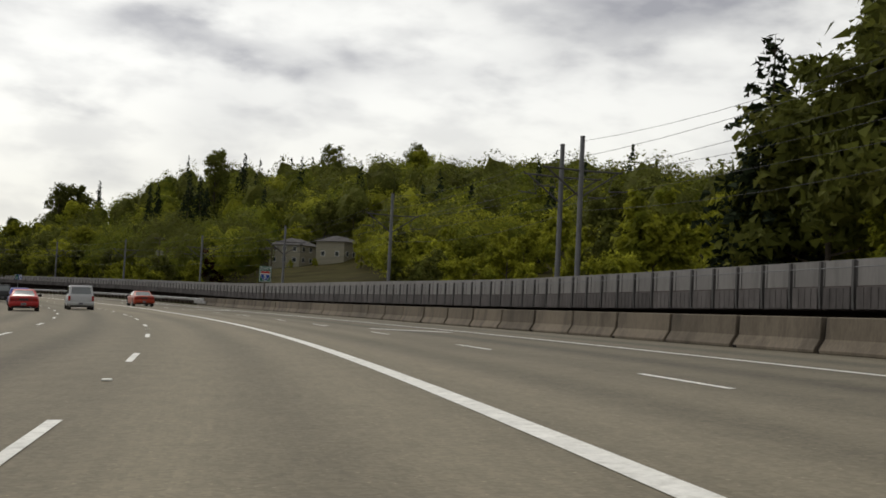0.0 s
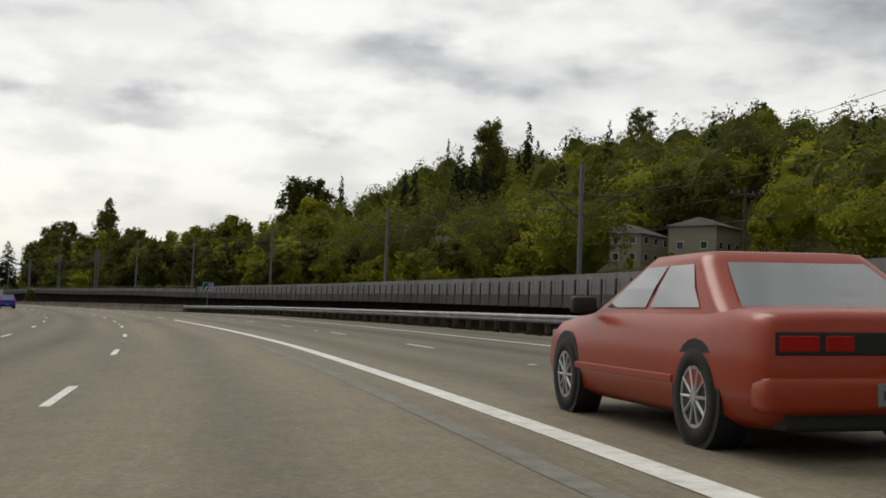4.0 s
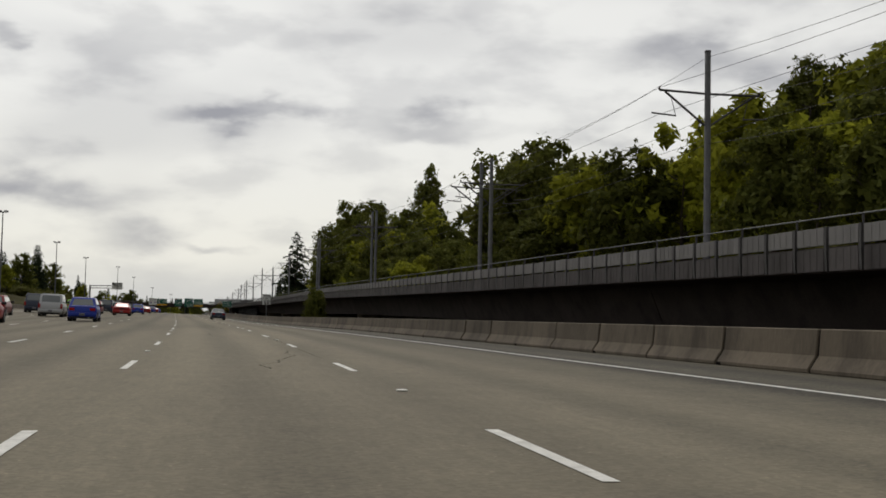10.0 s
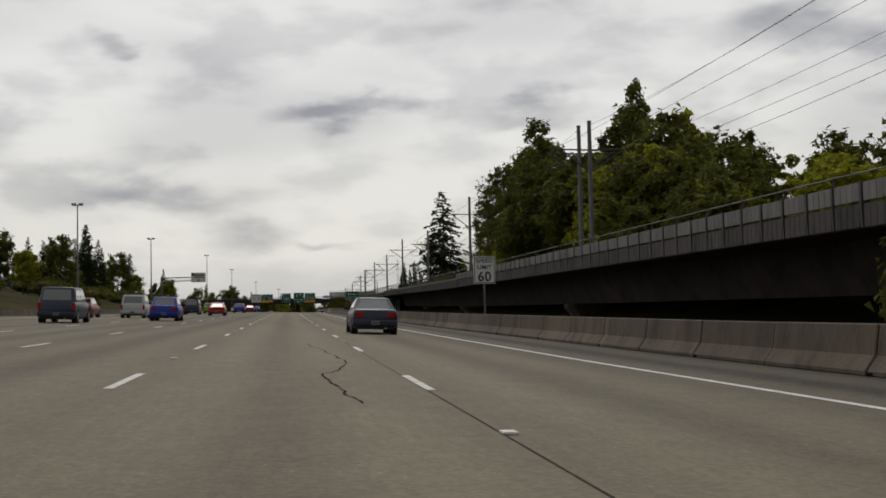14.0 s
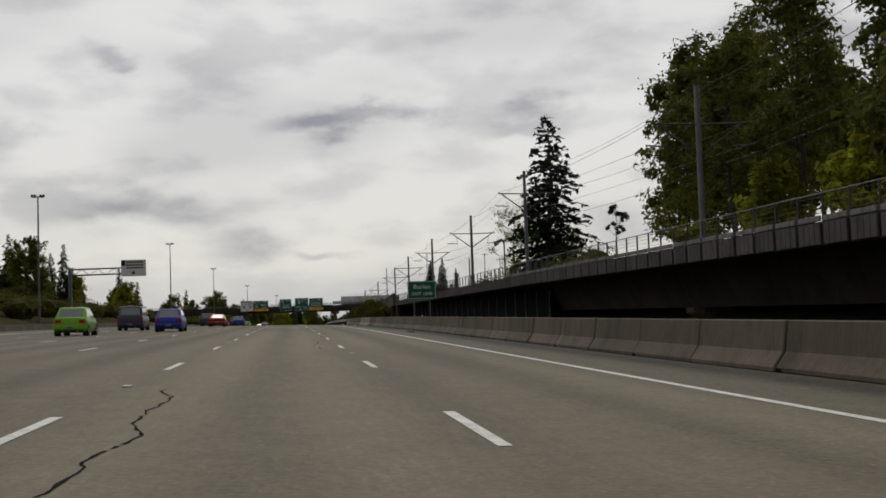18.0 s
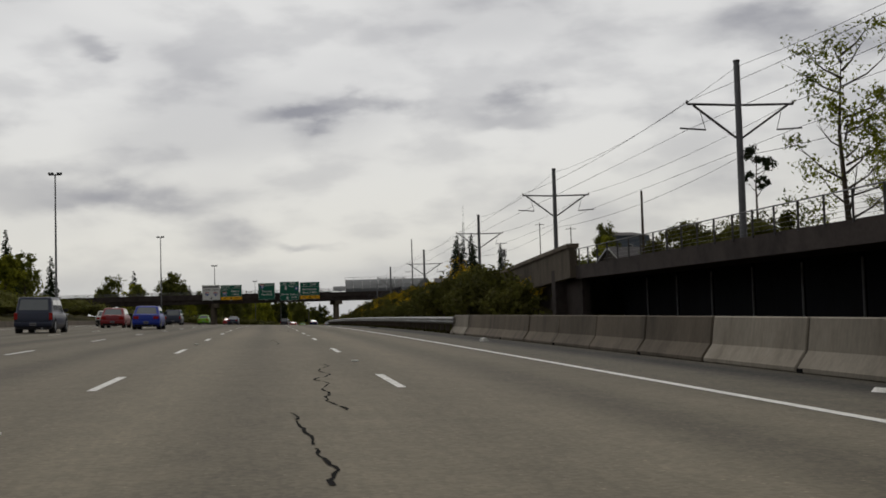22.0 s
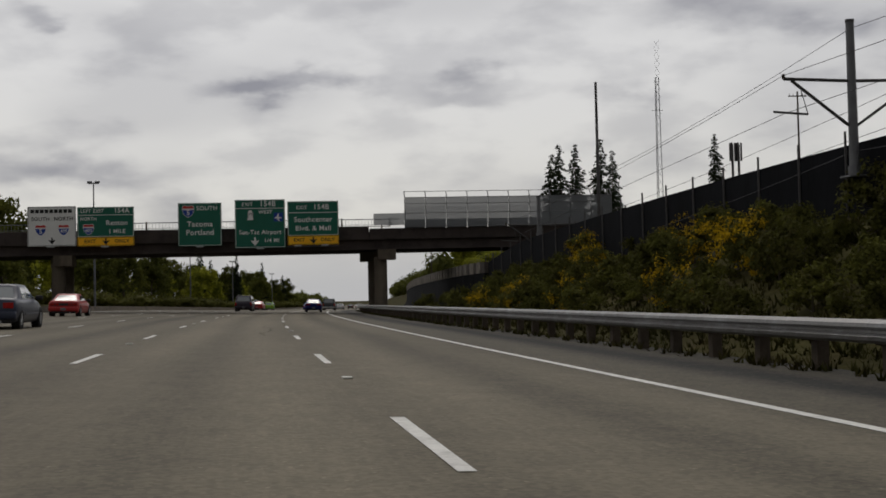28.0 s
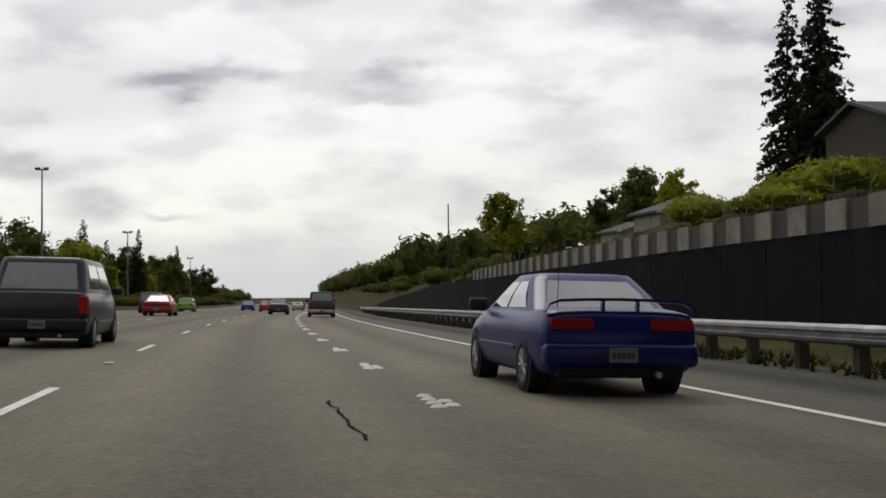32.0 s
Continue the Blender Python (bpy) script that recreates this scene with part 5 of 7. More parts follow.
part("diamond_field", bm, M_BLACK, g)
for k in range(3):
    bars(g, -18.9, 8.75 - 0.36 * k, 2.2, 0.2, -0.25, M_BLACK, 6)
arrow(g, -19.1, 7.4, 0.6, -0.25, M_BLACK)


# tall lamp standards
def lamp_standard(s, d, top):
    t = thing("street_lamp", frame_air(s, d, 0.0), "tall thin steel lamp standard with paired floodlights", "lamp", "lamp standards beside the highway")
    base = ground_z(s, d) - 0.2
    bm = bmesh.new()
    tube(bm, (0, 0, base), (0, 0, top), 0.15, 0.07, 10)
    part("pole", bm, M_STEEL, t)
    bm = bmesh.new()
    tube(bm, (-0.65, 0, top - 0.15), (0.65, 0, top - 0.15), 0.05, seg=6)
    part("crossarm", bm, M_STEEL, t)
    for x in (-0.62, -0.3, 0.3, 0.62):
        bm = bmesh.new()
        box(bm, x - 0.13, x + 0.13, -0.2, 0.14, top - 0.12, top + 0.14, 0.03)
        part("lamp_head", bm, M_STEEL, t)
    return t


for s, d, top in ((455, -27.4, 15.2), (536.6, -27.5, 15.2), (618.1, -27.2, 15.5), (726.9, -23.6, 17.8), (825.8, -24.3, 18.2), (894.2, -23.0, 16.2), (988, -27.3, 16.4), (1037, -26.0, 12.4), (1130, -25.5, 12.0)):
    lamp_standard(s, d, top)
# ---------------------------------------------------------------- trees and shrubs
def leaf_mesh(name, centres, size, mat, seed, outs=None, loose=0.75, core=None):
    """Many small leaf sprays, one pointed triangle each, that face loosely outwards."""
    rg = np.random.default_rng(seed)
    c = np.asarray(centres, dtype=float)
    n = len(c)
    w = rg.normal(size=(n, 3)) * loose
    if outs is not None:
        w = w + outs
    w /= np.linalg.norm(w, axis=1)[:, None] + 1e-9
    a = np.cross(w, rg.normal(size=(n, 3)))
    a /= np.linalg.norm(a, axis=1)[:, None] + 1e-9
    b = np.cross(w, a)
    sz = (size * (0.6 + 0.8 * rg.random(n)))[:, None]
    v = np.stack([c - a * sz, c + a * sz * 0.55 - b * sz * 0.55, c + a * sz * 0.75 + b * sz * 0.5], axis=1).reshape(-1, 3)
    me = bpy.data.meshes.new(name)
    faces_ = np.arange(3 * n).reshape(-1, 3)
    if core is not None:
        faces_ = np.concatenate([faces_, core[1] + 3 * n])
        v = np.concatenate([v, core[0]])
    me.from_pydata(v.tolist(), [], faces_.tolist())
    me.materials.append(mat)
    return me


def unit_rows(v):
    return v / (np.linalg.norm(v, axis=1)[:, None] + 1e-9)


def trunk_mesh(height, r, limbs, spread, seed, start=0.3):
    rg = random.Random(seed)
    bm = bmesh.new()
    p = Vector((0, 0, -0.5))
    pts = [p]
    for k in range(5):
        pts.append(Vector((rg.uniform(-1, 1) * 0.02 * height * (k > 0), rg.uniform(-1, 1) * 0.02 * height * (k > 0), height * (k + 1) / 5)))
    for k in range(5):
        tube(bm, pts[k], pts[k + 1], r * (1 - k / 5.2), r * (1 - (k + 1) / 5.2), 7, cap=False)
    tips = []
    for i in range(limbs):
        z = height * (start + (0.95 - start) * i / max(1, limbs - 1))
        a = rg.uniform(0, math.tau)
        ln = spread * rg.uniform(0.6, 1.0) * (1.15 - 0.6 * i / limbs)
        q = Vector((math.cos(a) * ln, math.sin(a) * ln, z + ln * rg.uniform(0.35, 0.8)))
        mid = Vector((q.x * 0.5, q.y * 0.5, z + (q.z - z) * 0.35))
        tube(bm, (0, 0, z), mid, r * 0.38, r * 0.22, 4, cap=False)
        tube(bm, mid, q, r * 0.22, r * 0.05, 4, cap=False)
        tips.append(q)
        for _ in range(2):
            w = q + Vector((rg.uniform(-1, 1), rg.uniform(-1, 1), rg.uniform(0.1, 1))) * ln * 0.4
            tube(bm, mid.lerp(q, 0.6), w, r * 0.10, r * 0.03, 3, cap=False)
            tips.append(w)
    me = bpy.data.meshes.new("trunk")
    bm.to_mesh(me)
    bm.free()
    me.materials.append(M_BARK)
    return me, tips


def broad_points(height, radius, low, lobes, sub, per, seed, tips=(), shape=1.0, lobe=0.30):
    """Leaf places and outward directions: lobes on an uneven egg, twigs in each lobe, leaves on each twig."""
    rg = np.random.default_rng(seed)
    mid = np.array((0, 0, low + (height - low) * 0.42))
    cen = [(t.x * 0.9, t.y * 0.9, t.z) for t in list(tips)[::2] if t.z < height * 0.93]
    while len(cen) < lobes:
        u = rg.random() ** 0.9
        z = low + (height - low) * 0.94 * u
        env = radius * max(0.12, 1 - abs((u - 0.38) / 0.66) ** 2.2) ** (0.55 / shape)
        a = rg.random() * math.tau
        rr = env * (0.25 + 0.62 * math.sqrt(rg.random()))
        cen.append((math.cos(a) * rr, math.sin(a) * rr, z))
    pts, outs = [], []
    for c in np.array(cen):
        r = radius * lobe * rg.uniform(0.55, 1.25)
        tw = unit_rows(rg.normal(size=(sub, 3))) * rg.uniform(0.25, 1.15, (sub, 1)) * np.array((r, r, r * 0.72))
        lv = np.repeat(tw, per, axis=0) + rg.normal(size=(sub * per, 3)) * r * 0.25
        p = lv + c
        pts.append(p)
        outs.append(unit_rows(lv) * 0.75 + unit_rows(p - mid) * 0.55 + np.array((0, 0, 0.25)))
    return np.concatenate(pts), np.concatenate(outs)


def conifer_points(height, radius, n, seed, low=0.08, ragged=0.3):
    rg = np.random.default_rng(seed)
    out, outs = [], []
    tiers = int(height * 1.9)
    for t_ in range(tiers):
        u = low + (0.995 - low) * t_ / tiers
        r = radius * min(1.0, (1.03 - u) ** 0.82) * (1 - ragged * rg.random()) + 0.12
        for _ in range(max(3, int(12 * (1 - u)) + 3)):
            a = rg.random() * math.tau
            ln = r * rg.uniform(0.55, 1.12)
            m = max(4, int(n * ln / radius))
            k = 0.12 + 0.88 * rg.random(m) ** 0.8
            side = rg.normal(size=m) * (0.08 + 0.13 * ln * (1.05 - k))
            x = np.stack([np.cos(a) * ln * k - np.sin(a) * side, np.sin(a) * ln * k + np.cos(a) * side, height * u - 0.34 * ln * k ** 1.6 - 0.10 * np.abs(side)], axis=1)
            x[:, 2] += rg.normal(size=m) * 0.07
            out.append(x)
            outs.append(np.stack([np.cos(a) * k * 0.5, np.sin(a) * k * 0.5, 0.6 + 0 * k], axis=1))
    return np.concatenate(out), np.concatenate(outs)


def proto(name, label, category, tmesh, lmesh, lname="crown", ltag=""):
    t = thing(name, Matrix.Identity(4), label, category, "trees beside the highway")
    k = new("trunk", tmesh)
    k.parent = t
    c = new(lname, lmesh)
    c.parent = t
    return t


PROTOS = {}


def crown(pts, size, mat, seed, name="crown", loose=0.75):
    return leaf_mesh(name, pts[0], size, mat, seed, pts[1], loose)


def make_protos():
    for i in range(4):
        tm, tips = trunk_mesh(11.5, 0.28, 12, 4.0, 10 + i, 0.30)
        pts = broad_points(15.5, 5.0, 1.2, 46, 8, 11, 20 + i, tips)
        PROTOS["broad%d" % i] = proto("broadleaf_tree", "dense dark green broadleaf tree with an uneven rounded crown", "tree", tm, crown(pts, 0.42, M_LEAF, i))
    for i in range(3):
        tm, tips = trunk_mesh(9.5, 0.22, 12, 3.4, 30 + i, 0.26)
        pts = broad_points(12.5, 4.2, 0.8, 42, 8, 11, 40 + i, tips)
        PROTOS["spring%d" % i] = proto("broadleaf_tree", "broadleaf tree in pale yellow-green spring leaf", "tree", tm, crown(pts, 0.38, M_SPRING, 7 + i))
    for i in range(2):
        tm, tips = trunk_mesh(22, 0.34, 26, 3.0, 50 + i, 0.22)
        pts = broad_points(25, 3.7, 4.0, 70, 8, 11, 60 + i, tips, 0.8, 0.30)
        PROTOS["poplar%d" % i] = proto("poplar_tree", "tall narrow cottonwood with dark upright branches", "tree", tm, crown(pts, 0.36, M_LEAF, 11 + i))
    for i in range(2):
        tm, tips = trunk_mesh(21, 0.30, 24, 3.3, 150 + i, 0.24)
        pts = broad_points(23, 4.4, 3.0, 66, 8, 9, 160 + i, tips, 0.9, 0.28)
        PROTOS["airy%d" % i] = proto("poplar_tree", "tall thin cottonwood with open crown and visible limbs", "tree", tm, crown(pts, 0.29, M_LEAF, 15 + i))
    for i in range(3):
        tm, _ = trunk_mesh(19.5, 0.32, 3, 0.6, 70 + i, 0.6)
        pts = conifer_points(20, 5.2 - 0.5 * i, 46, 80 + i, 0.05, 0.32)
        PROTOS["fir%d" % i] = proto("fir_tree", "tall dark pointed fir with drooping tiers", "tree", tm, crown(pts, 0.30, M_NEEDLE, 21 + i, loose=0.6))
    tm, tips = trunk_mesh(15, 0.25, 12, 2.6, 90, 0.5)
    pts = broad_points(16.0, 2.8, 7.5, 16, 8, 12, 91, tips, 0.8, 0.26)
    PROTOS["pine"] = proto("pine_tree", "gaunt pine with clumped dark needles high on a bare trunk", "tree", tm, crown(pts, 0.26, M_NEEDLE, 25))
    tm, tips = trunk_mesh(9, 0.16, 22, 2.8, 95, 0.2)
    pts = broad_points(10.5, 2.8, 1.6, 44, 7, 12, 96, tips, 0.9, 0.28)
    PROTOS["bare"] = proto("young_tree", "half-bare young tree with fine twigs and few leaves", "tree", tm, crown(pts, 0.095, M_MID, 27))
    tm, tips = trunk_mesh(4, 0.14, 6, 2.0, 97, 0.3)
    pts = broad_points(6.5, 3.0, 0.8, 30, 8, 12, 98, tips)
    PROTOS["copper"] = proto("copper_tree", "small tree with dark red copper leaves", "tree", tm, crown(pts, 0.27, M_COPPER, 29))
    for i in range(3):
        tm, tips = trunk_mesh(1.4, 0.06, 9, 1.1, 110 + i, 0.1)
        pts = broad_points(2.3, 1.5, 0.0, 22, 7, 10, 120 + i, tips, 1.0, 0.34)
        PROTOS["shrub%d" % i] = proto("shrub", "dense olive-green roadside shrub", "shrub", tm, crown(pts, 0.125, M_SHRUB, 31 + i, "foliage"), "foliage")
    for i in range(2):
        tm, tips = trunk_mesh(1.5, 0.05, 10, 1.0, 130 + i, 0.1)
        pts = broad_points(2.2, 1.3, 0.0, 22, 7, 9, 140 + i, tips, 1.0, 0.34)
        p = proto("broom_shrub", "broom shrub covered in yellow flowers", "shrub", tm, crown(pts, 0.12, M_SHRUB, 37 + i, "foliage"), "foliage")
        pts = broad_points(2.45, 1.4, 0.5, 14, 7, 8, 145 + i, (), 1.0, 0.36)
        f = new("flower_cover", crown(pts, 0.075, M_BROOM, 39 + i, "flower_cover"))
        f.parent = p
        f["kind"] = "stuff"
        PROTOS["broom%d" % i] = p


make_protos()
USED = set()
trnd = random.Random(77)


def plant(kind, s, d, scale=1.0, tall=1.0, sink=0.0):
    """Sets a copy (or the first one itself) of a tree on the ground."""
    m = Matrix.Translation(ground(s, d, -sink)) @ Matrix.Rotation(trnd.uniform(0, math.tau), 4, "Z")
    src = PROTOS[kind]
    if kind in USED:
        ob = copy_thing(src, m)
    else:
        USED.add(kind)
        ob = src
    ob.matrix_basis = m @ Matrix.Diagonal((scale, scale, scale * tall, 1))
    return ob


def pick(a, n):
    return "%s%d" % (a, trnd.randrange(n))


# gap kept free of trees along sight lines from the road to the houses
HOUSE_SIGHT = [air(266, 88, 0).xy, air(254, 94, 0).xy]
ROAD_SIGHT = [air(40, 6, 0).xy, air(84, 6, 0).xy]


def on_sight_line(s, d, pad=1.0):
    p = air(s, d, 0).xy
    # sight line from the road to the copper tree, kept open too
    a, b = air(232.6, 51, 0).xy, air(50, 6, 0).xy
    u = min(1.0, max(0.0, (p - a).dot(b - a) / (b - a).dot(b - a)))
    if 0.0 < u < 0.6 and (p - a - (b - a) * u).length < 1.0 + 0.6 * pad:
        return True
    for a in HOUSE_SIGHT:
        for b in ROAD_SIGHT:
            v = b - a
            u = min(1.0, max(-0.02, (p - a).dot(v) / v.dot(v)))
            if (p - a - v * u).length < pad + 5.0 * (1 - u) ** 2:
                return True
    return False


# wooded hill behind the curve: joined canopy, four tints
def woods(name, label, mat, tall, wide, share_, spans, seed, grid=9.0, per=430, size=0.46, cone=False, solid=0.74):
    rg = np.random.default_rng(seed)
    pts, outs, cv, cf = [], [], [], []
    bm = bmesh.new()
    bmesh.ops.create_icosphere(bm, subdivisions=2, radius=1.0)
    core = np.array([v.co for v in bm.verts])
    cfaces = np.array([[v.index for v in f.verts] for f in bm.faces])
    bm.free()
    for s0, s1, d0, d1 in spans:
        for s in np.arange(s0, s1, grid):
            for d in np.arange(d0, d1, grid):
                if rg.random() > share_:
                    continue
                q, e = s + rg.uniform(-4, 4), d + rg.uniform(-4, 4)
                if (q < 155 and e < 80) or on_sight_line(q, e, 0.75 * wide):
                    continue
                c = np.array(ground(q, e))
                h = tall * rg.uniform(0.7, 1.15)
                k = unit_rows(rg.normal(size=(per, 3)))
                if cone:
                    u = rg.random(per) ** 0.7
                    o = k * 0.5 + np.array((0, 0, 0.4))
                    k = np.stack([k[:, 0] * wide * u, k[:, 1] * wide * u, h * (1 - u)], axis=1)
                else:
                    k[:, 2] = np.where(rg.random(per) < 0.75, np.abs(k[:, 2]), k[:, 2])
                    f = rg.uniform(0, 6, 6)

                    def lump(k_):
                        return 1 + 0.16 * np.sin(k_[:, 0] * 5 + f[0]) * np.sin(k_[:, 2] * 6 + f[1]) + 0.13 * np.sin(k_[:, 1] * 8 + f[2]) + 0.07 * np.sin(k_[:, 0] * 13 + k_[:, 2] * 11 + f[3])
                    o = k * 1.2 + np.array((0, 0, 0.2))
                    size3 = np.array((wide, wide, h * 0.5)) * rg.uniform(0.8, 1.2)
                    k = k * lump(k)[:, None] * (1 - 0.16 * rg.random((per, 1)) ** 2) * size3 + np.array((0, 0, h * 0.52))
                    cf.append(cfaces + len(cv) * len(core))
                    cv.append(core * lump(core)[:, None] * solid * size3 + np.array((0, 0, h * 0.52)) + c)
                pts.append(k + c)
                outs.append(o)
    me = leaf_mesh(name, np.concatenate(pts), size, mat, seed, np.concatenate(outs), 0.55, (np.concatenate(cv), np.concatenate(cf)) if cv else None)
    return tagged(new(name, me), label, "woods", kind="stuff")


HILL_LOW, HILL_HIGH = [(-30, 225, 46, 86)], [(-30, 225, 86, 175)]
SHOULDER_LOW, SHOULDER_HIGH = [(230, 440, 46, 86)], [(230, 440, 86, 190)]
woods("spring_woods", "hillside woods in bright yellow-green spring leaf", M_SPRING, 11.5, 5.2, 0.50, HILL_HIGH, 1)
woods("mixed_woods", "hillside broadleaf woods in mid green leaf", M_MID, 12.5, 5.2, 0.40, HILL_HIGH, 2)
woods("dark_woods", "darker broadleaf trees among the hillside woods", M_LEAF, 14.0, 4.8, 0.24, HILL_HIGH, 3)
woods("spring_woods", "trees in yellow-green spring leaf at the foot of the hill", M_SPRING, 10.5, 5.0, 0.55, HILL_LOW, 11, per=1900, size=0.26, solid=0.6)
woods("mixed_woods", "mid green broadleaf trees at the foot of the hill", M_MID, 11.5, 5.0, 0.45, HILL_LOW, 12, per=1900, size=0.26, solid=0.6)
woods("dark_woods", "darker broadleaf trees at the foot of the hill", M_LEAF, 13.0, 4.8, 0.28, HILL_LOW, 13, per=1900, size=0.26, solid=0.6)
woods("spring_woods", "scattered yellow-green trees high on the hill shoulder", M_SPRING, 11.5, 5.2, 0.22, SHOULDER_HIGH, 14)
woods("mixed_woods", "mid green broadleaf woods high on the hill shoulder", M_MID, 12.5, 5.2, 0.36, SHOULDER_HIGH, 15)
woods("dark_woods", "dark broadleaf woods high on the hill shoulder", M_LEAF, 13.5, 4.8, 0.50, SHOULDER_HIGH, 16)
woods("spring_woods", "a few yellow-green trees below the hill shoulder", M_SPRING, 10.5, 5.0, 0.24, SHOULDER_LOW, 17, per=1900, size=0.26, solid=0.6)
woods("mixed_woods", "mid green broadleaf trees below the hill shoulder", M_MID, 11.5, 5.0, 0.42, SHOULDER_LOW, 18, per=1900, size=0.26, solid=0.6)
woods("dark_woods", "dark broadleaf trees below the hill shoulder", M_LEAF, 12.5, 4.8, 0.52, SHOULDER_LOW, 19, per=1900, size=0.26, solid=0.6)
woods("fir_woods", "dark firs standing above the hillside woods", M_NEEDLE, 19.0, 3.0, 0.07, [(240, 460, 90, 190), (0, 240, 90, 170)], 4, per=260, size=0.55, cone=True)
woods("far_woods", "low wooded bank where the wall ends", M_LEAF, 2.6, 3.0, 0.6, [(1060, 1300, 26, 62)], 8, grid=10, per=300, size=0.45)
woods("far_woods", "distant wooded ridge beyond the bend of the highway", M_LEAF, 13.0, 6.0, 0.6, [(1140, 2200, 34, 120)], 5, grid=16, per=110, size=1.2)
woods("far_woods", "distant trees along the far side of the highway", M_LEAF, 11.0, 5.0, 0.6, [(1320, 2200, -70, -40)], 6, grid=16, per=110, size=1.1)
for s in steps(-20, 330, 9):
    for d0, sc in ((33, 0.5), (41, 0.6), (51, 0.7), (60, 0.75), (69, 0.8), (77, 0.85)):
        if trnd.random() < 0.2 or (d0 > 45 and not 55 < s < 165):
            continue
        q, d = s + trnd.uniform(-4, 4), d0 + trnd.uniform(-3, 4)
        if on_sight_line(q, d, 3.2):
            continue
        kind = trnd.choices([pick("spring", 3), pick("broad", 4)], [8, 2] if s < 170 else [6, 4])[0]
        plant(kind, q, d, sc * trnd.uniform(0.75, 1.1), trnd.uniform(0.85, 1.1))
# crest of the hill: tall trees above the rest
for s, d, k, sc in ((421, 86, "airy0", 1.18), (428, 90, "broad1", 1.5), (437, 95, "airy1", 1.12), (412, 89, "spring1", 1.55), (424, 94, "broad3", 1.55)):
    plant(k, s, d, sc)
for s, d, k, sc in ((345, 150, "airy0", 0.9), (352, 158, "airy1", 0.95), (425, 152, "airy1", 1.0), (331, 177, "broad0", 1.32), (324, 171, "spring1", 1.45), (338, 184, "spring2", 1.5), (350, 110, "airy0", 1.22), (356, 114, "airy1", 1.28), (292, 46, "spring2", 1.25)):
    plant(k, s, d, sc)
for s, d, k, sc, tl in ((327, 90, "fir0", 1.15, 1.2), (332, 96, "fir1", 1.1, 1.12), (322, 93, "fir2", 1.0, 1.1), (463, 118, "fir1", 0.8, 1.3), (365, 95, "fir2", 0.85, 1.35), (370, 100, "fir0", 0.85, 1.3), (345, 118, "fir1", 1.0, 1.25)):
    plant(k, s, d, sc, tl)
plant("copper", 232.6, 51, 1.15)
plant("bare", 211, 33.5, 1.0, 1.1)
for s, d, k, sc in ((241, 97, "spring0", 0.6), (237, 92, "broad1", 0.5), (245, 103, "spring1", 0.8), (232, 87, "spring2", 0.55), (247, 109, "broad0", 0.8), (258, 84, "spring0", 0.2), (250, 86, "spring1", 0.2), (262, 104, "broad2", 0.9), (272, 102, "broad3", 0.9), (276, 96, "spring0", 0.8)):
    plant(k, s, d, sc)
# dark tall trees close behind the line at the start
for s, d, k, sc in ((62, 35.5, "fir0", 1.2), (58, 37, "broad1", 1.05), (63, 39, "broad3", 0.95), (60, 43, "poplar0", 0.95), (56, 39, "poplar1", 0.85), (76, 36, "spring0", 0.85), (50, 36, "broad2", 1.1)):
    plant(k, s, d, sc, 0.78 if k == "fir0" else 1.0)
# tree wall along the transition and the straight
CANOPY = ([285, 297, 310, 320, 334, 345, 355, 364, 370, 376, 391, 400, 406, 416, 427, 434, 445, 460, 472, 484, 495, 510, 540],
          [14.5, 15, 16.5, 17, 19, 20.5, 22.5, 22, 19, 15.5, 18, 23, 25.5, 24.5, 20, 15.5, 14.3, 14, 15.5, 18, 21, 25, 25])
for s in steps(283, 530, 7.5):
    for d0 in (33, 42, 54):
        if trnd.random() < 0.08:
            continue
        q, d = s + trnd.uniform(-3, 3), d0 + trnd.uniform(-4, 4)
        ahead = 18 if d0 == 33 else -28 if d0 == 54 else 0
        crest = min(table(q + ahead * k / 2, *CANOPY) for k in range(3))
        high = 1.0 + (crest - 1.0) * d / 42 - ground_z(q, d)
        kind = trnd.choices([pick("broad", 4), pick("spring", 3), pick("poplar", 2), pick("airy", 2)], [6, 4, 0.7, 1.2])[0]
        full = {"b": 15.5, "s": 12.5, "p": 25.0, "a": 23.0}[kind[0]]
        sc = high * trnd.uniform(0.76, 0.96) / full
        wide = max(sc, 0.72) if kind[0] in "bs" else sc
        plant(kind, q, d, wide, sc / wide)
for s, d, k, sc, tl in ((361, 34, "broad1", 0.82, 1.0), (367, 33.5, "spring2", 1.0, 1.05), (373, 34.5, "broad3", 0.88, 1.0), (379, 34.0, "broad0", 0.98, 1.05), (385, 33.0, "broad2", 1.02, 1.05), (390, 35.5, "spring1", 1.2, 1.05), (395, 33.2, "broad3", 1.06, 1.05), (401, 35.5, "broad1", 0.86, 1.0)):
    plant(k, s, d, sc, tl)
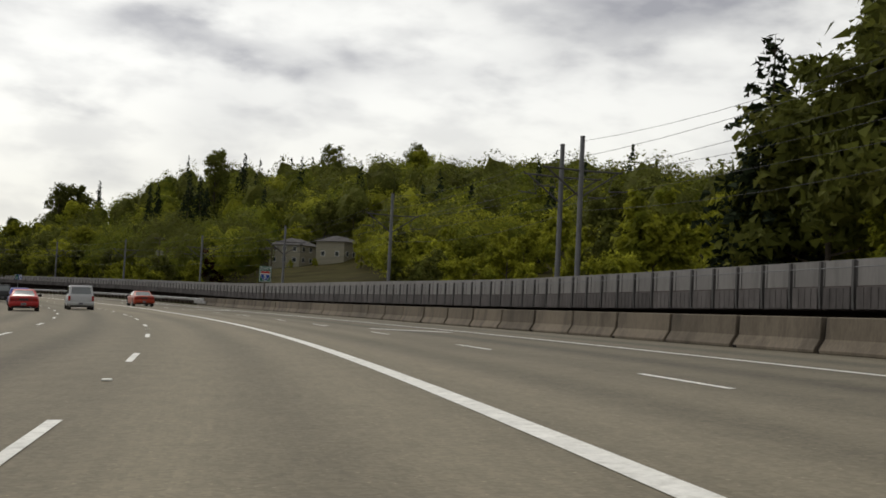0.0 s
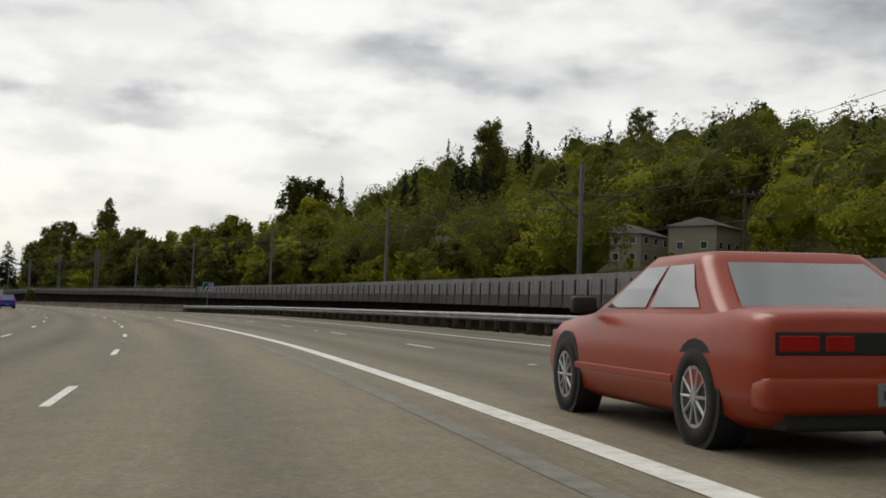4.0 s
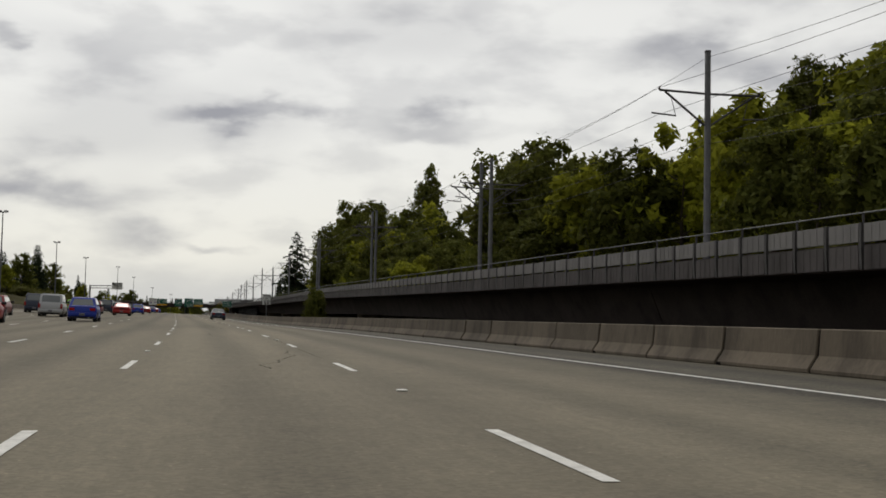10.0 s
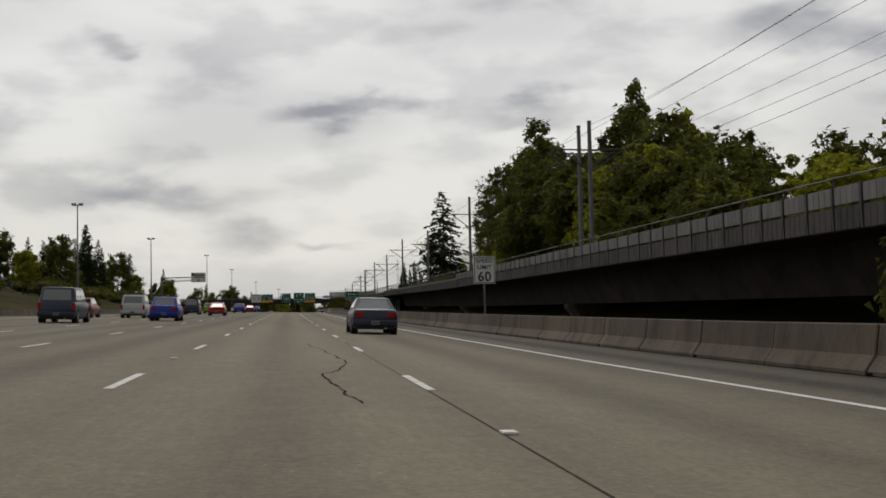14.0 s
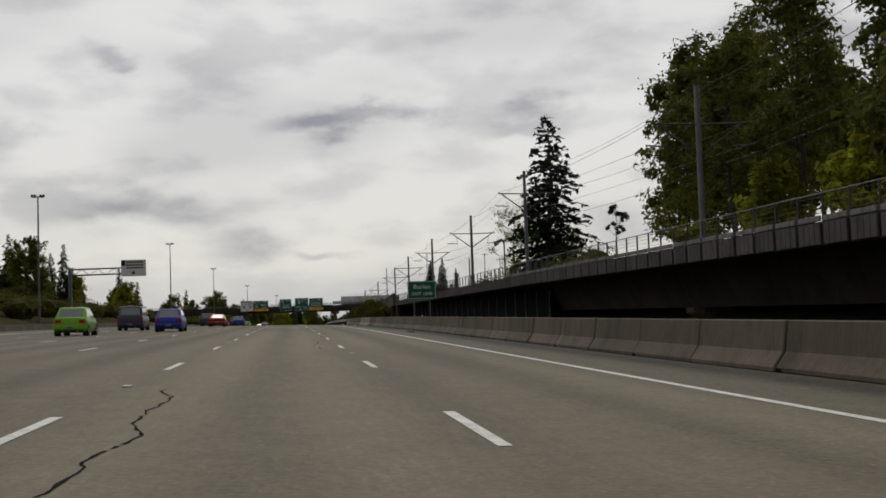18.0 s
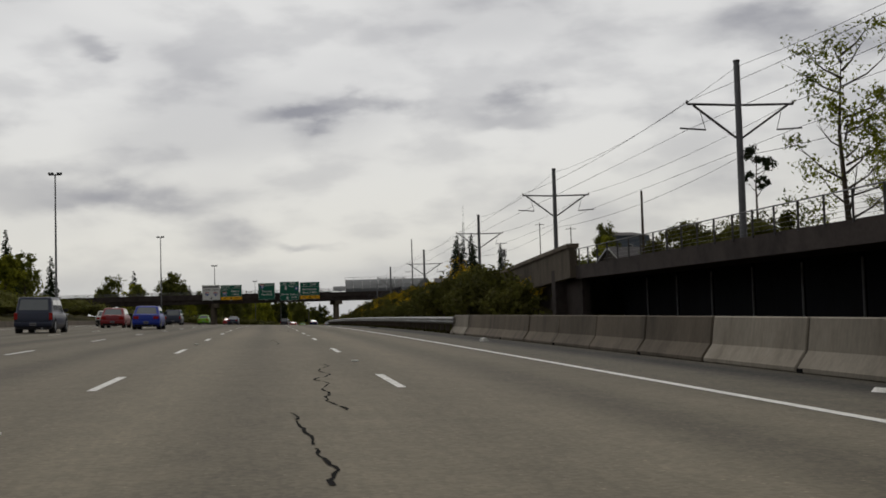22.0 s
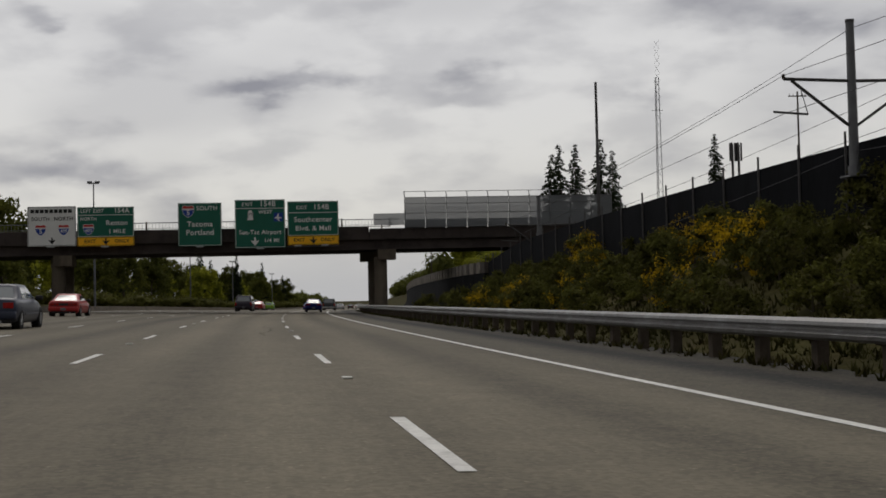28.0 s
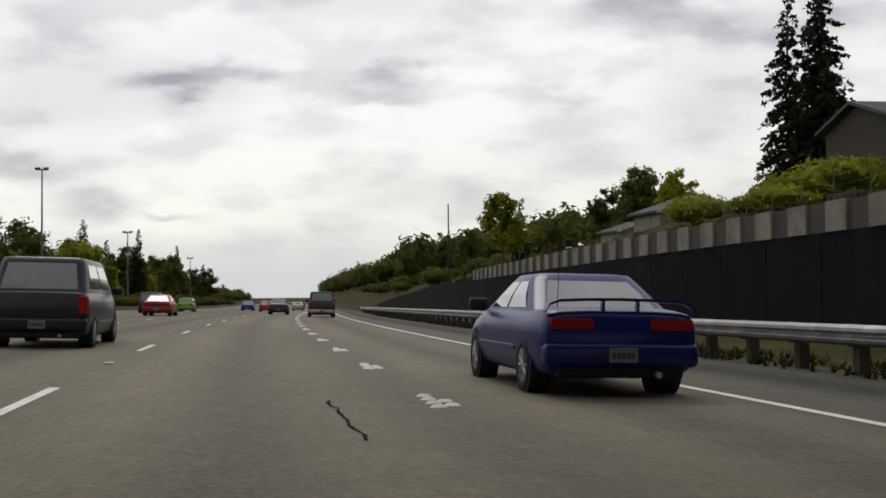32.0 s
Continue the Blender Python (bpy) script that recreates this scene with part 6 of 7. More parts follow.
# cottonwoods by the straight, then the single big fir
for s, d, k, sc, tl in ((548, 37, "airy1", 0.85, 1.05), (556, 34, "airy0", 0.9, 1.0), (563, 38, "airy0", 0.85, 1.1), (570, 35, "airy1", 0.95, 0.95), (577, 40, "airy0", 0.9, 1.0), (584, 36, "airy1", 0.85, 0.95), (590, 41, "airy1", 0.8, 1.1), (566, 36, "spring1", 0.55, 1.0), (580, 35, "spring2", 0.5, 1.0),
                        (540, 36, "poplar1", 1.0, 1.0), (532, 40, "broad1", 1.1, 1.0), (524, 35, "broad3", 1.0, 1.1), (515, 40, "poplar0", 0.8, 1.0), (545, 33, "spring0", 0.7, 1.0), (555, 32, "spring1", 0.6, 1.0), (536, 33, "broad0", 0.9, 1.0),
                        (600, 69, "poplar1", 1.35, 1.1), (604, 72, "poplar0", 1.2, 1.0), (612, 64, "broad2", 1.2, 1.15), (594, 66, "airy0", 1.25, 1.1), (588, 60, "broad0", 1.2, 1.1), (606, 60, "airy1", 1.1, 1.0), (618, 74, "broad3", 1.1, 1.0),
                        (629, 34, "fir0", 1.78, 0.71), (657, 35, "bare", 1.5, 1.0), (651, 39, "bare", 1.3, 1.0), (631, 52, "airy1", 1.3, 1.0), (626, 53, "airy0", 1.3, 1.05), (622, 58, "poplar0", 1.2, 1.0), (617, 50, "airy1", 1.25, 1.0), (610, 54, "airy0", 1.3, 1.0), (602, 49, "airy1", 1.2, 1.0), (634, 36, "spring2", 0.5, 1.0)):
    plant(k, s, d, sc, tl)
for s, d, k, sc, tl in ((806, 91, "pine", 1.36, 1.0), (660, 44, "shrub0", 2.0, 1.0), (672, 47, "bare", 1.0, 1.0), (722, 52, "shrub1", 1.6, 1.0), (700, 50, "shrub2", 1.8, 1.0),
                        (745, 52, "shrub0", 1.6, 1.0), (760, 62, "shrub1", 2.4, 1.0), (775, 66, "shrub2", 2.6, 1.0), (800, 60, "spring1", 0.5, 1.0), (818, 64, "broad2", 0.6, 1.0), (840, 52, "shrub0", 1.5, 1.0),
                        (905, 42, "fir0", 0.75, 1.0), (912, 45, "fir1", 0.7, 1.0), (880, 50, "fir2", 0.55, 1.0), (943, 41, "fir0", 0.9, 1.0), (938, 41.5, "fir1", 0.95, 1.0), (949, 46, "fir2", 1.0, 1.0),
                        (1022, 30, "spring1", 0.9, 1.0), (1030, 34, "fir2", 0.5, 1.0), (1004, 46, "broad0", 0.68, 1.0), (1016, 49, "broad1", 0.7, 1.1), (992, 47, "spring0", 0.75, 1.0), (1028, 47, "broad2", 0.66, 1.0), (1035, 40, "broad3", 0.45, 1.0),
                        (1080, 33, "broad1", 0.6, 1.0), (1095, 30, "broad0", 0.55, 1.0), (1110, 34, "spring2", 0.5, 1.0)):
    plant(k, s, d, sc, tl)
# far side of the highway
for s in steps(500, 845, 11):
    for d0 in (-46, -60):
        if trnd.random() < 0.25:
            continue
        kind = trnd.choices([pick("fir", 3), pick("broad", 4), pick("spring", 3)], [5, 3, 2] if s > 600 else [1.5, 5, 3])[0]
        plant(kind, s + trnd.uniform(-4, 4), d0 + trnd.uniform(-6, 6), trnd.uniform(0.5, 0.85) * (1.0 if s > 600 else 1.1))
for s in steps(880, 1300, 13):
    for d0 in (-36, -48):
        kind = trnd.choices([pick("broad", 4), pick("spring", 3), pick("fir", 3)], [5, 3, 1])[0]
        plant(kind, s + trnd.uniform(-5, 5), d0 + trnd.uniform(-5, 5), trnd.uniform(0.6, 0.95))
for s in steps(700, 812, 3.6):
    for d0 in (18.5, 22.5):
        plant(trnd.choice(["shrub0", "shrub1", "shrub2", "broom1"]), s + trnd.uniform(-1.5, 1.5), d0 + trnd.uniform(-1.6, 1.6), trnd.uniform(0.5, 0.9), 0.9, 0.1)
for s in steps(649, 668, 1.8):
    plant(trnd.choice(["shrub0", "shrub1", "shrub1", "shrub2"]), s, trnd.uniform(11.5, 14.2), trnd.uniform(0.9, 1.4), 1.0, 0.1)
plant("broom0", 668, 13.0, 1.25, 1.1, 0.1)
plant("broom1", 671, 13.6, 1.1, 1.0, 0.1)
# shrubs and broom on the bank beside the guardrail
for s in steps(655, 835, 2.1):
    for lo, hi in ((11.0, 12.6), (12.6, 14.6), (14.6, 17.0)):
        if trnd.random() < 0.22:
            continue
        if s > 830:
            continue
        kind = trnd.choices([pick("shrub", 3), pick("broom", 2)], [1.3, 1.0 if s < 806 else 0.0])[0]
        plant(kind, s + trnd.uniform(-1, 1), trnd.uniform(lo, hi), trnd.uniform(0.40, 0.72) * table(s, [655, 685, 720, 805, 815], [1.4, 1.2, 1.0, 1.0, 0.9]), trnd.uniform(0.8, 1.15), 0.1)
for s in steps(846, 1010, 4.2):
    plant(trnd.choice(["shrub0", "shrub1", "shrub2"]), s, trnd.uniform(19.5, 23), trnd.uniform(0.3, 0.6), 0.8, 0.1)
    if trnd.random() < 0.5:
        plant(trnd.choice(["shrub0", "shrub2", "shrub1"]), s, trnd.uniform(24, 28), trnd.uniform(0.25, 0.4), 0.8, 0.1)
for s in (397.0, 399.0):
    plant("broad1", s, 12.9, 0.25, 1.2)
THICK = [(882, 1300, -33, -27), (560, 840, -42, -31)]
woods("thicket", "low tangled bushes along the far verge", M_SHRUB, 2.6, 2.2, 0.8, THICK, 21, grid=5.0, per=150, size=0.24)
woods("thicket", "dark bushes on top of the bank behind the railway", M_SHRUB, 3.6, 2.4, 0.9, [(653, 668, 29, 33)], 22, grid=4.0, per=420, size=0.16)
woods("thicket", "yellow-green bushes on the slope below the houses", M_SPRING, 1.9, 1.8, 0.8, [(906, 932, 30, 34)], 26, grid=3.6, per=420, size=0.16)
woods("thicket", "low scattered bushes on the upper slope", M_SHRUB, 1.3, 1.3, 0.5, [(694, 836, 28, 33)], 23, grid=4.0, per=260, size=0.12)
woods("thicket", "dark bushes behind the railing at the end of the viaduct", M_LEAF, 4.6, 2.4, 0.9, [(588, 640, 28, 32)], 25, grid=4.5, per=420, size=0.18)
woods("thicket", "bushes at the edge of the trees behind the viaduct", M_SHRUB, 2.6, 1.8, 0.6, [(300, 640, 28.5, 31)], 24, grid=6.0, per=300, size=0.17)


# grass blades on the verge by the guardrail
M_WEED = mk("dry_verge_weeds", (0.040, 0.040, 0.012), 0.95, 0, 0.4, 0.4, 4, 0.0, (0.060, 0.047, 0.018), spec=0.04)


def tufts(name, spans, lo, hi, n, seed, size, label):
    rg = np.random.default_rng(seed)
    v, f = [], []
    for _ in range(n):
        a, b = spans[rg.integers(len(spans))]
        s = a + (b - a) * rg.random()
        base = barrier_d(s)
        p = ground(s, base + lo + (hi - lo) * rg.random(), -0.03)
        for k in range(4):
            an = rg.random() * math.tau
            h = size * (0.5 + rg.random())
            dx, dy = math.cos(an) * 0.03, math.sin(an) * 0.03
            i = len(v)
            v += [(p.x - dx, p.y - dy, p.z), (p.x + dx, p.y + dy, p.z), (p.x + dy * 5 * rg.random() + rg.normal() * 0.06, p.y + dx * 4, p.z + h)]
            f.append((i, i + 1, i + 2))
    return tagged(mesh_ob(name, v, f, M_WEED), label, "grass", kind="stuff")


tufts("verge_weeds", [(126, 238), (640, 760), (760, 960)], -0.35, 2.2, 15000, 3, 0.15, "ragged weeds and grass behind the guardrail")
tufts("slope_grass", [(668, 845)], 1.0, 9.5, 15000, 5, 0.20, "rough dry grass between the shrubs on the bank")
tufts("bank_grass", [(842, 1010)], 7.8, 16, 7000, 4, 0.35, "long grass on the slope above the wall")

# ---------------------------------------------------------------- retaining wall past the overpass
ret = thing("retaining_wall", Matrix.Identity(4), "near-black retaining wall with a ribbed striped coping", "wall", kind="structure")


def wall_d(s):
    return table(s, [838, 845, 900, 960, 1120], [17.0, 16.4, 16.0, 16.5, 16.8])


def wall_h(s):
    return table(s, [760, 800, 838, 930, 950, 975, 1005, 1055, 1112], [1.0, 1.6, 2.75, 2.7, 2.75, 2.9, 2.7, 2.3, 0.8])


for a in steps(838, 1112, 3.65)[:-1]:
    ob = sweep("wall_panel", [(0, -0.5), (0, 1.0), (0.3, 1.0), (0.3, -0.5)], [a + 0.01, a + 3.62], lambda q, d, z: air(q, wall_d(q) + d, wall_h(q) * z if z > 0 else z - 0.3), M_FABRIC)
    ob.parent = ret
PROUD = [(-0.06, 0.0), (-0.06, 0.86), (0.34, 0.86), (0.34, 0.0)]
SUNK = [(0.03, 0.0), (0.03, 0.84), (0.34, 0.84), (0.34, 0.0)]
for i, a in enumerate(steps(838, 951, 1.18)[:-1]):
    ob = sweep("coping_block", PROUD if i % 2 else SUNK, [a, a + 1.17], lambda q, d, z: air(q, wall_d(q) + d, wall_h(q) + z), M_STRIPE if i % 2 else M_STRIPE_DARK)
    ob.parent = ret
# dark mesh fence on the slope before the overpass
fen = thing("slope_fence", Matrix.Identity(4), "dark screened fence climbing the slope to the overpass", "fence")
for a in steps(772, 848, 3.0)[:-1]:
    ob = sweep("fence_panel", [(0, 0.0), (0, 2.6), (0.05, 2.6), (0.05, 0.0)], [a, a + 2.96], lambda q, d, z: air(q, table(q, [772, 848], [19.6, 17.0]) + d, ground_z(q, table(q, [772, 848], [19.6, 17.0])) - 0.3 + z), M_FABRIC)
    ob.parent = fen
    bm = bmesh.new()
    tube(bm, (0, 0, -0.3), (0, 0, 2.75), 0.04, seg=6)
    ob = part("fence_post", bm, M_DARKSTEEL, fen)
    q = a
    ob.matrix_basis = frame_air(q, table(q, [772, 848], [19.6, 17.0]) - 0.04, ground_z(q, table(q, [772, 848], [19.6, 17.0])))
# wire fence above the wall
wf = thing("garden_fence", Matrix.Identity(4), "thin chain-link fence on the slope above the wall", "fence")
for q in steps(850, 1010, 3.2):
    bm = bmesh.new()
    tube(bm, (0, 0, -0.2), (0, 0, 1.3), 0.022, seg=5)
    ob = part("fence_post", bm, M_STEEL, wf)
    ob.matrix_basis = frame_air(q, 24.5, ground_z(q, 24.5))
for z in (0.4, 0.8, 1.25):
    pipe("fence_wire", 850, 1010, 24.5, z, 0.005, wf, 3.2, lambda q, d, zz: air(q, d, ground_z(q, d) + zz))


# ---------------------------------------------------------------- houses
def house(s, d, w, depth, h, roof_h, wall_mat, label, turn=0.0, storeys=2, gable=True, lift=0.0):
    g = thing("house", frame_air(s, d, ground_z(s, d) + lift, turn), label, "house", "houses on the hill")
    bm = bmesh.new()
    box(bm, -w / 2, w / 2, -depth / 2, depth / 2, -2.5, h)
    part("wall", bm, wall_mat, g)
    bm = bmesh.new()
    e = 0.5
    if gable:
        prism(bm, [(-w / 2 - e, h - 0.05), (0, h + roof_h), (w / 2 + e, h - 0.05), (w / 2 + e, h + 0.15), (0, h + roof_h + 0.2), (-w / 2 - e, h + 0.15)], -depth / 2 - e, depth / 2 + e)
        part("roof", bm, M_ROOF, g)
        bm = bmesh.new()
        prism(bm, [(-w / 2, h), (w / 2, h), (0, h + roof_h - 0.1)], -depth / 2, depth / 2)
        part("gable_wall", bm, wall_mat, g)
        for sx in (-1, 1):                          # pale barge boards along the gable's edges
            bm = bmesh.new()
            prism(bm, [(sx * (w / 2 + e), h - 0.06), (0, h + roof_h - 0.01), (0, h + roof_h + 0.21), (sx * (w / 2 + e), h + 0.16)], -depth / 2 - e - 0.06, -depth / 2 - e - 0.004)
            part("barge_board", bm, M_TRIMWHITE, g)
    else:
        a = [bm.verts.new(p) for p in ((-w / 2 - e, -depth / 2 - e, h), (w / 2 + e, -depth / 2 - e, h), (w / 2 + e, depth / 2 + e, h), (-w / 2 - e, depth / 2 + e, h))]
        t0, t1 = bm.verts.new((-w / 4, 0, h + roof_h)), bm.verts.new((w / 4, 0, h + roof_h))
        for f in ((a[0], a[1], t1, t0), (a[1], a[2], t1), (a[2], a[3], t0, t1), (a[3], a[0], t0), (a[3], a[2], a[1], a[0])):
            bm.faces.new(f)
        part("roof", bm, M_ROOF, g)
    for side, n_ in (("front", max(2, int(w / 2.6))), ("side", max(2, int(depth / 3)))):
        for fl in range(storeys):
            for k in range(n_):
                z = 1.0 + 2.7 * fl
                if z + 1.2 > h:
                    continue
                bm, b2 = bmesh.new(), bmesh.new()
                if side == "front":
                    x = -w / 2 + w * (k + 0.5) / n_
                    box(bm, x - 0.6, x + 0.6, -depth / 2 - 0.05, -depth / 2 - 0.003, z, z + 1.25, 0.01)
                    box(b2, x - 0.5, x + 0.5, -depth / 2 - 0.06, -depth / 2 - 0.052, z + 0.1, z + 1.15)
                else:
                    y = -depth / 2 + depth * (k + 0.5) / n_
                    box(bm, -w / 2 - 0.05, -w / 2 - 0.003, y - 0.6, y + 0.6, z, z + 1.25, 0.01)
                    box(b2, -w / 2 - 0.06, -w / 2 - 0.052, y - 0.5, y + 0.5, z + 0.1, z + 1.15)
                wdw = part("window", bm, M_TRIMWHITE, g)
                part("pane", b2, M_PANE, wdw)
    return g


house(266, 90, 10, 9, 5.3, 1.9, M_HOUSE_GREY, "beige two-storey house with a hipped grey roof among trees", 28, 2, False)
house(254.5, 95.5, 9, 8, 4.6, 1.6, M_HOUSE_GREY, "smaller beige house wing with white trimmed windows", 28, 2, False)
house(861, 77, 10, 8, 7.0, 1.0, M_HOUSE_BLUE, "blue-grey boxy house with white window frames", 12, 2, False, 11.6 - ground_z(861, 77))
house(792, 64, 6.5, 13, 1.6, 2.6, M_HOUSE_BROWN, "low brown house with a steep white-edged gable and long dark roof", -72, 1, True, 7.6 - ground_z(792, 64))
house(919, 42.7, 8, 16, 2.6, 1.3, M_HOUSE_BROWN, "single-storey brown house with a low grey gable roof above the slope", 90, 1, True, 8.4 - ground_z(919, 42.7))
house(950, 34.5, 7, 6, 2.0, 1.3, M_HOUSE_GREY, "small bungalow with a shallow gable above the wall", 5, 1, True, -0.5)
house(974, 37, 6, 6, 1.8, 1.1, M_HOUSE_GREY, "garage with a shallow roof beside the bungalow", 5, 1, True, -0.6)
house(620, -58, 10, 6, 2.6, 0.6, M_HOUSE_GREY, "low tan shed roof on the far slope", 0, 1, False)


# ---------------------------------------------------------------- masts and utility poles
def utility_pole(s, d, top, arm=True, mat=M_TIMBER, label="dark wooden utility pole with a crossarm"):
    t = thing("utility_pole", frame_air(s, d, 0.0), label, "pole", "utility poles")
    base = ground_z(s, d) - 0.5
    bm = bmesh.new()
    tube(bm, (0, 0, base), (0, 0, top), 0.15, 0.10, 8)
    part("shaft", bm, mat, t)
    if arm:
        bm = bmesh.new()
        box(bm, -1.1, 1.1, -0.06, 0.06, top - 0.6, top - 0.48)
        part("crossarm", bm, mat, t)
        for x in (-0.95, -0.5, 0.5, 0.95):
            bm = bmesh.new()
            tube(bm, (x, 0, top - 0.48), (x, 0, top - 0.28), 0.05, 0.03, 6)
            part("insulator", bm, M_PANEL, t)
    return t


utility_pole(839.0, 26.4, 17.6, False, M_DARKSTEEL, "tall slim dark mast beside the overpass")
utility_pole(778.0, 29.7, 11.2, False)
utility_pole(640.0, 30.0, 10.5, False, M_DARKSTEEL, "plain dark pole behind the railway")
utility_pole(690.0, 33.0, 11.0, False)
utility_pole(880.0, 60.0, 24.0)
utility_pole(845.0, 62.0, 20.0)
utility_pole(1027.3, 22.6, 15.8, False)
utility_pole(165.0, 34.0, 9.5, True)
utility_pole(222.0, 36.0, 12.5, True)
tr_ = tagged(new("pole_transformer"), "pair of pale pole-mounted transformer cans", "transformer")
tr_.matrix_world = frame_air(222.0, 36.0, 9.2)
for x in (-0.45, 0.45):
    bm = bmesh.new()
    tube(bm, (x, -0.3, -0.5), (x, -0.3, 0.5), 0.28, 0.28, 12)
    part("can", bm, M_PANEL, tr_)
t = thing("lattice_mast", frame_air(868.0, 40.0, 0.0), "thin pale lattice radio mast with antennas", "mast")
base = ground_z(868, 40) - 0.3
for x, y in ((-0.35, -0.2), (0.35, -0.2), (0, 0.4)):
    bm = bmesh.new()
    tube(bm, (x, y, base), (x * 0.5, y * 0.5, 23.5), 0.035, seg=5)
    part("leg", bm, M_STEEL, t)
bm = bmesh.new()
for k in range(24):
    z = base + k * 0.85
    tube(bm, (-0.3, -0.2, z), (0.3, -0.2, z + 0.85), 0.015, seg=4)
    tube(bm, (0.3, -0.2, z), (0, 0.35, z + 0.85), 0.015, seg=4)
part("lacing", bm, M_STEEL, t)
bm = bmesh.new()
tube(bm, (-0.6, 0, 20.0), (0.6, 0, 20.0), 0.03, seg=5)
tube(bm, (-0.3, 0, 23.0), (0.3, 0, 23.0), 0.03, seg=5)
part("antenna", bm, M_STEEL, t)
t = thing("cell_mast", frame_air(873.0, 50.0, 0.0), "dark steel cell mast with panel antennas", "mast")
base = ground_z(873, 50) - 0.3
for k, x in enumerate((-0.35, 0.35)):
    bm = bmesh.new()
    tube(bm, (x, 0, base), (x, 0, 17.0), 0.16, 0.14, 8)
    part("shaft", bm, M_DARKSTEEL, t)
    bm = bmesh.new()
    for a in range(3):
        c, s1 = math.cos(a * 2.1), math.sin(a * 2.1)
        box(bm, x + 0.3 * c - 0.09, x + 0.3 * c + 0.09, 0.3 * s1 - 0.06, 0.3 * s1 + 0.06, 15.2, 17.2, 0.01)
    part("panel_antenna", bm, M_DARKSTEEL, t)
# ---------------------------------------------------------------- vehicles
def car_paint(name, base):
    return mk(name, base, 0.34, 0.0, 0.06, 1.5, 10, 0.0, coat=0.10, spec=0.3)


P_ORANGE = car_paint("burnt_orange_paint", (0.30, 0.036, 0.012))
P_NAVY = car_paint("dark_blue_grey_paint", (0.030, 0.036, 0.062))
P_SILVER = car_paint("silver_paint", (0.42, 0.43, 0.44))
P_BLUE = car_paint("bright_blue_paint", (0.012, 0.035, 0.30))
P_ROYAL = car_paint("deep_blue_paint", (0.005, 0.010, 0.120))
P_RED = car_paint("red_paint", (0.36, 0.022, 0.022))
P_MAROON = car_paint("dull_red_paint", (0.22, 0.020, 0.026))
P_LIME = car_paint("lime_green_paint", (0.16, 0.36, 0.015))
P_WHITE = car_paint("white_car_paint", (0.60, 0.60, 0.56))
P_BLACK = car_paint("charcoal_paint", (0.022, 0.023, 0.026))
P_PLUM = car_paint("dark_plum_paint", (0.022, 0.015, 0.026))


def ring_faces(bm, rings, cap0=True, cap1=True):
    n_ = len(rings[0])
    for a, b in zip(rings[:-1], rings[1:]):
        for k in range(n_):
            bm.faces.new((a[k], a[(k + 1) % n_], b[(k + 1) % n_], b[k]))
    if cap0:
        bm.faces.new(rings[0][::-1])
    if cap1:
        bm.faces.new(rings[-1])
    bmesh.ops.recalc_face_normals(bm, faces=bm.faces)


def wheel(parent, x, y, r, width, rim_mat):
    side = 1 if x > 0 else -1
    w = new("wheel")
    w.parent = parent
    w.matrix_basis = Matrix.Translation((x, y, r))
    bm = bmesh.new()
    prof = [(0, r * 0.62), (0, r * 0.93), (side * 0.02, r), (side * -0.0 - side * (width - 0.02), r), (-side * width, r * 0.93), (-side * width, r * 0.62)]
    seg = 20
    rings = [[bm.verts.new((px, pr * math.cos(k * math.tau / seg), pr * math.sin(k * math.tau / seg))) for k in range(seg)] for px, pr in ((-side * width, r * 0.6), (-side * width, r * 0.94), (-side * (width - 0.03), r), (-side * 0.03, r), (0, r * 0.94), (0, r * 0.64), (-side * 0.03, r * 0.62))]
    for a, b in zip(rings[:-1], rings[1:]):
        for k in range(seg):
            bm.faces.new((a[k], a[(k + 1) % seg], b[(k + 1) % seg], b[k]))
    bmesh.ops.recalc_face_normals(bm, faces=bm.faces)
    # black disc standing in for the shade behind the spokes
    tube(bm, (-side * 0.10, 0, 0), (-side * 0.05, 0, 0), r * 0.62, r * 0.62, 16)
    part("tyre", bm, M_TYRE, w, smooth=True)
    bm = bmesh.new()
    ro = r * 0.63
    tube(bm, (-side * 0.03, 0, 0), (side * 0.004, 0, 0), r * 0.16, r * 0.13, 12)
    for k in range(10):
        a = k * math.tau / 10
        c, s1 = math.cos(a), math.sin(a)
        pa, pb = Vector((-side * 0.012, c * r * 0.1, s1 * r * 0.1)), Vector((-side * 0.012, c * ro, s1 * ro))
        tube(bm, pa, pb, r * 0.042, r * 0.034, 5)
    rings = [[bm.verts.new((px, pr * math.cos(k * math.tau / seg), pr * math.sin(k * math.tau / seg))) for k in range(seg)] for px, pr in ((-side * 0.02, ro), (-side * 0.004, ro * 1.0), (-side * 0.006, ro * 0.9), (-side * 0.03, ro * 0.88))]
    for a, b in zip(rings[:-1], rings[1:]):
        for k in range(seg):
            bm.faces.new((a[k], a[(k + 1) % seg], b[(k + 1) % seg], b[k]))
    part("rim", bm, rim_mat, w)
    return w


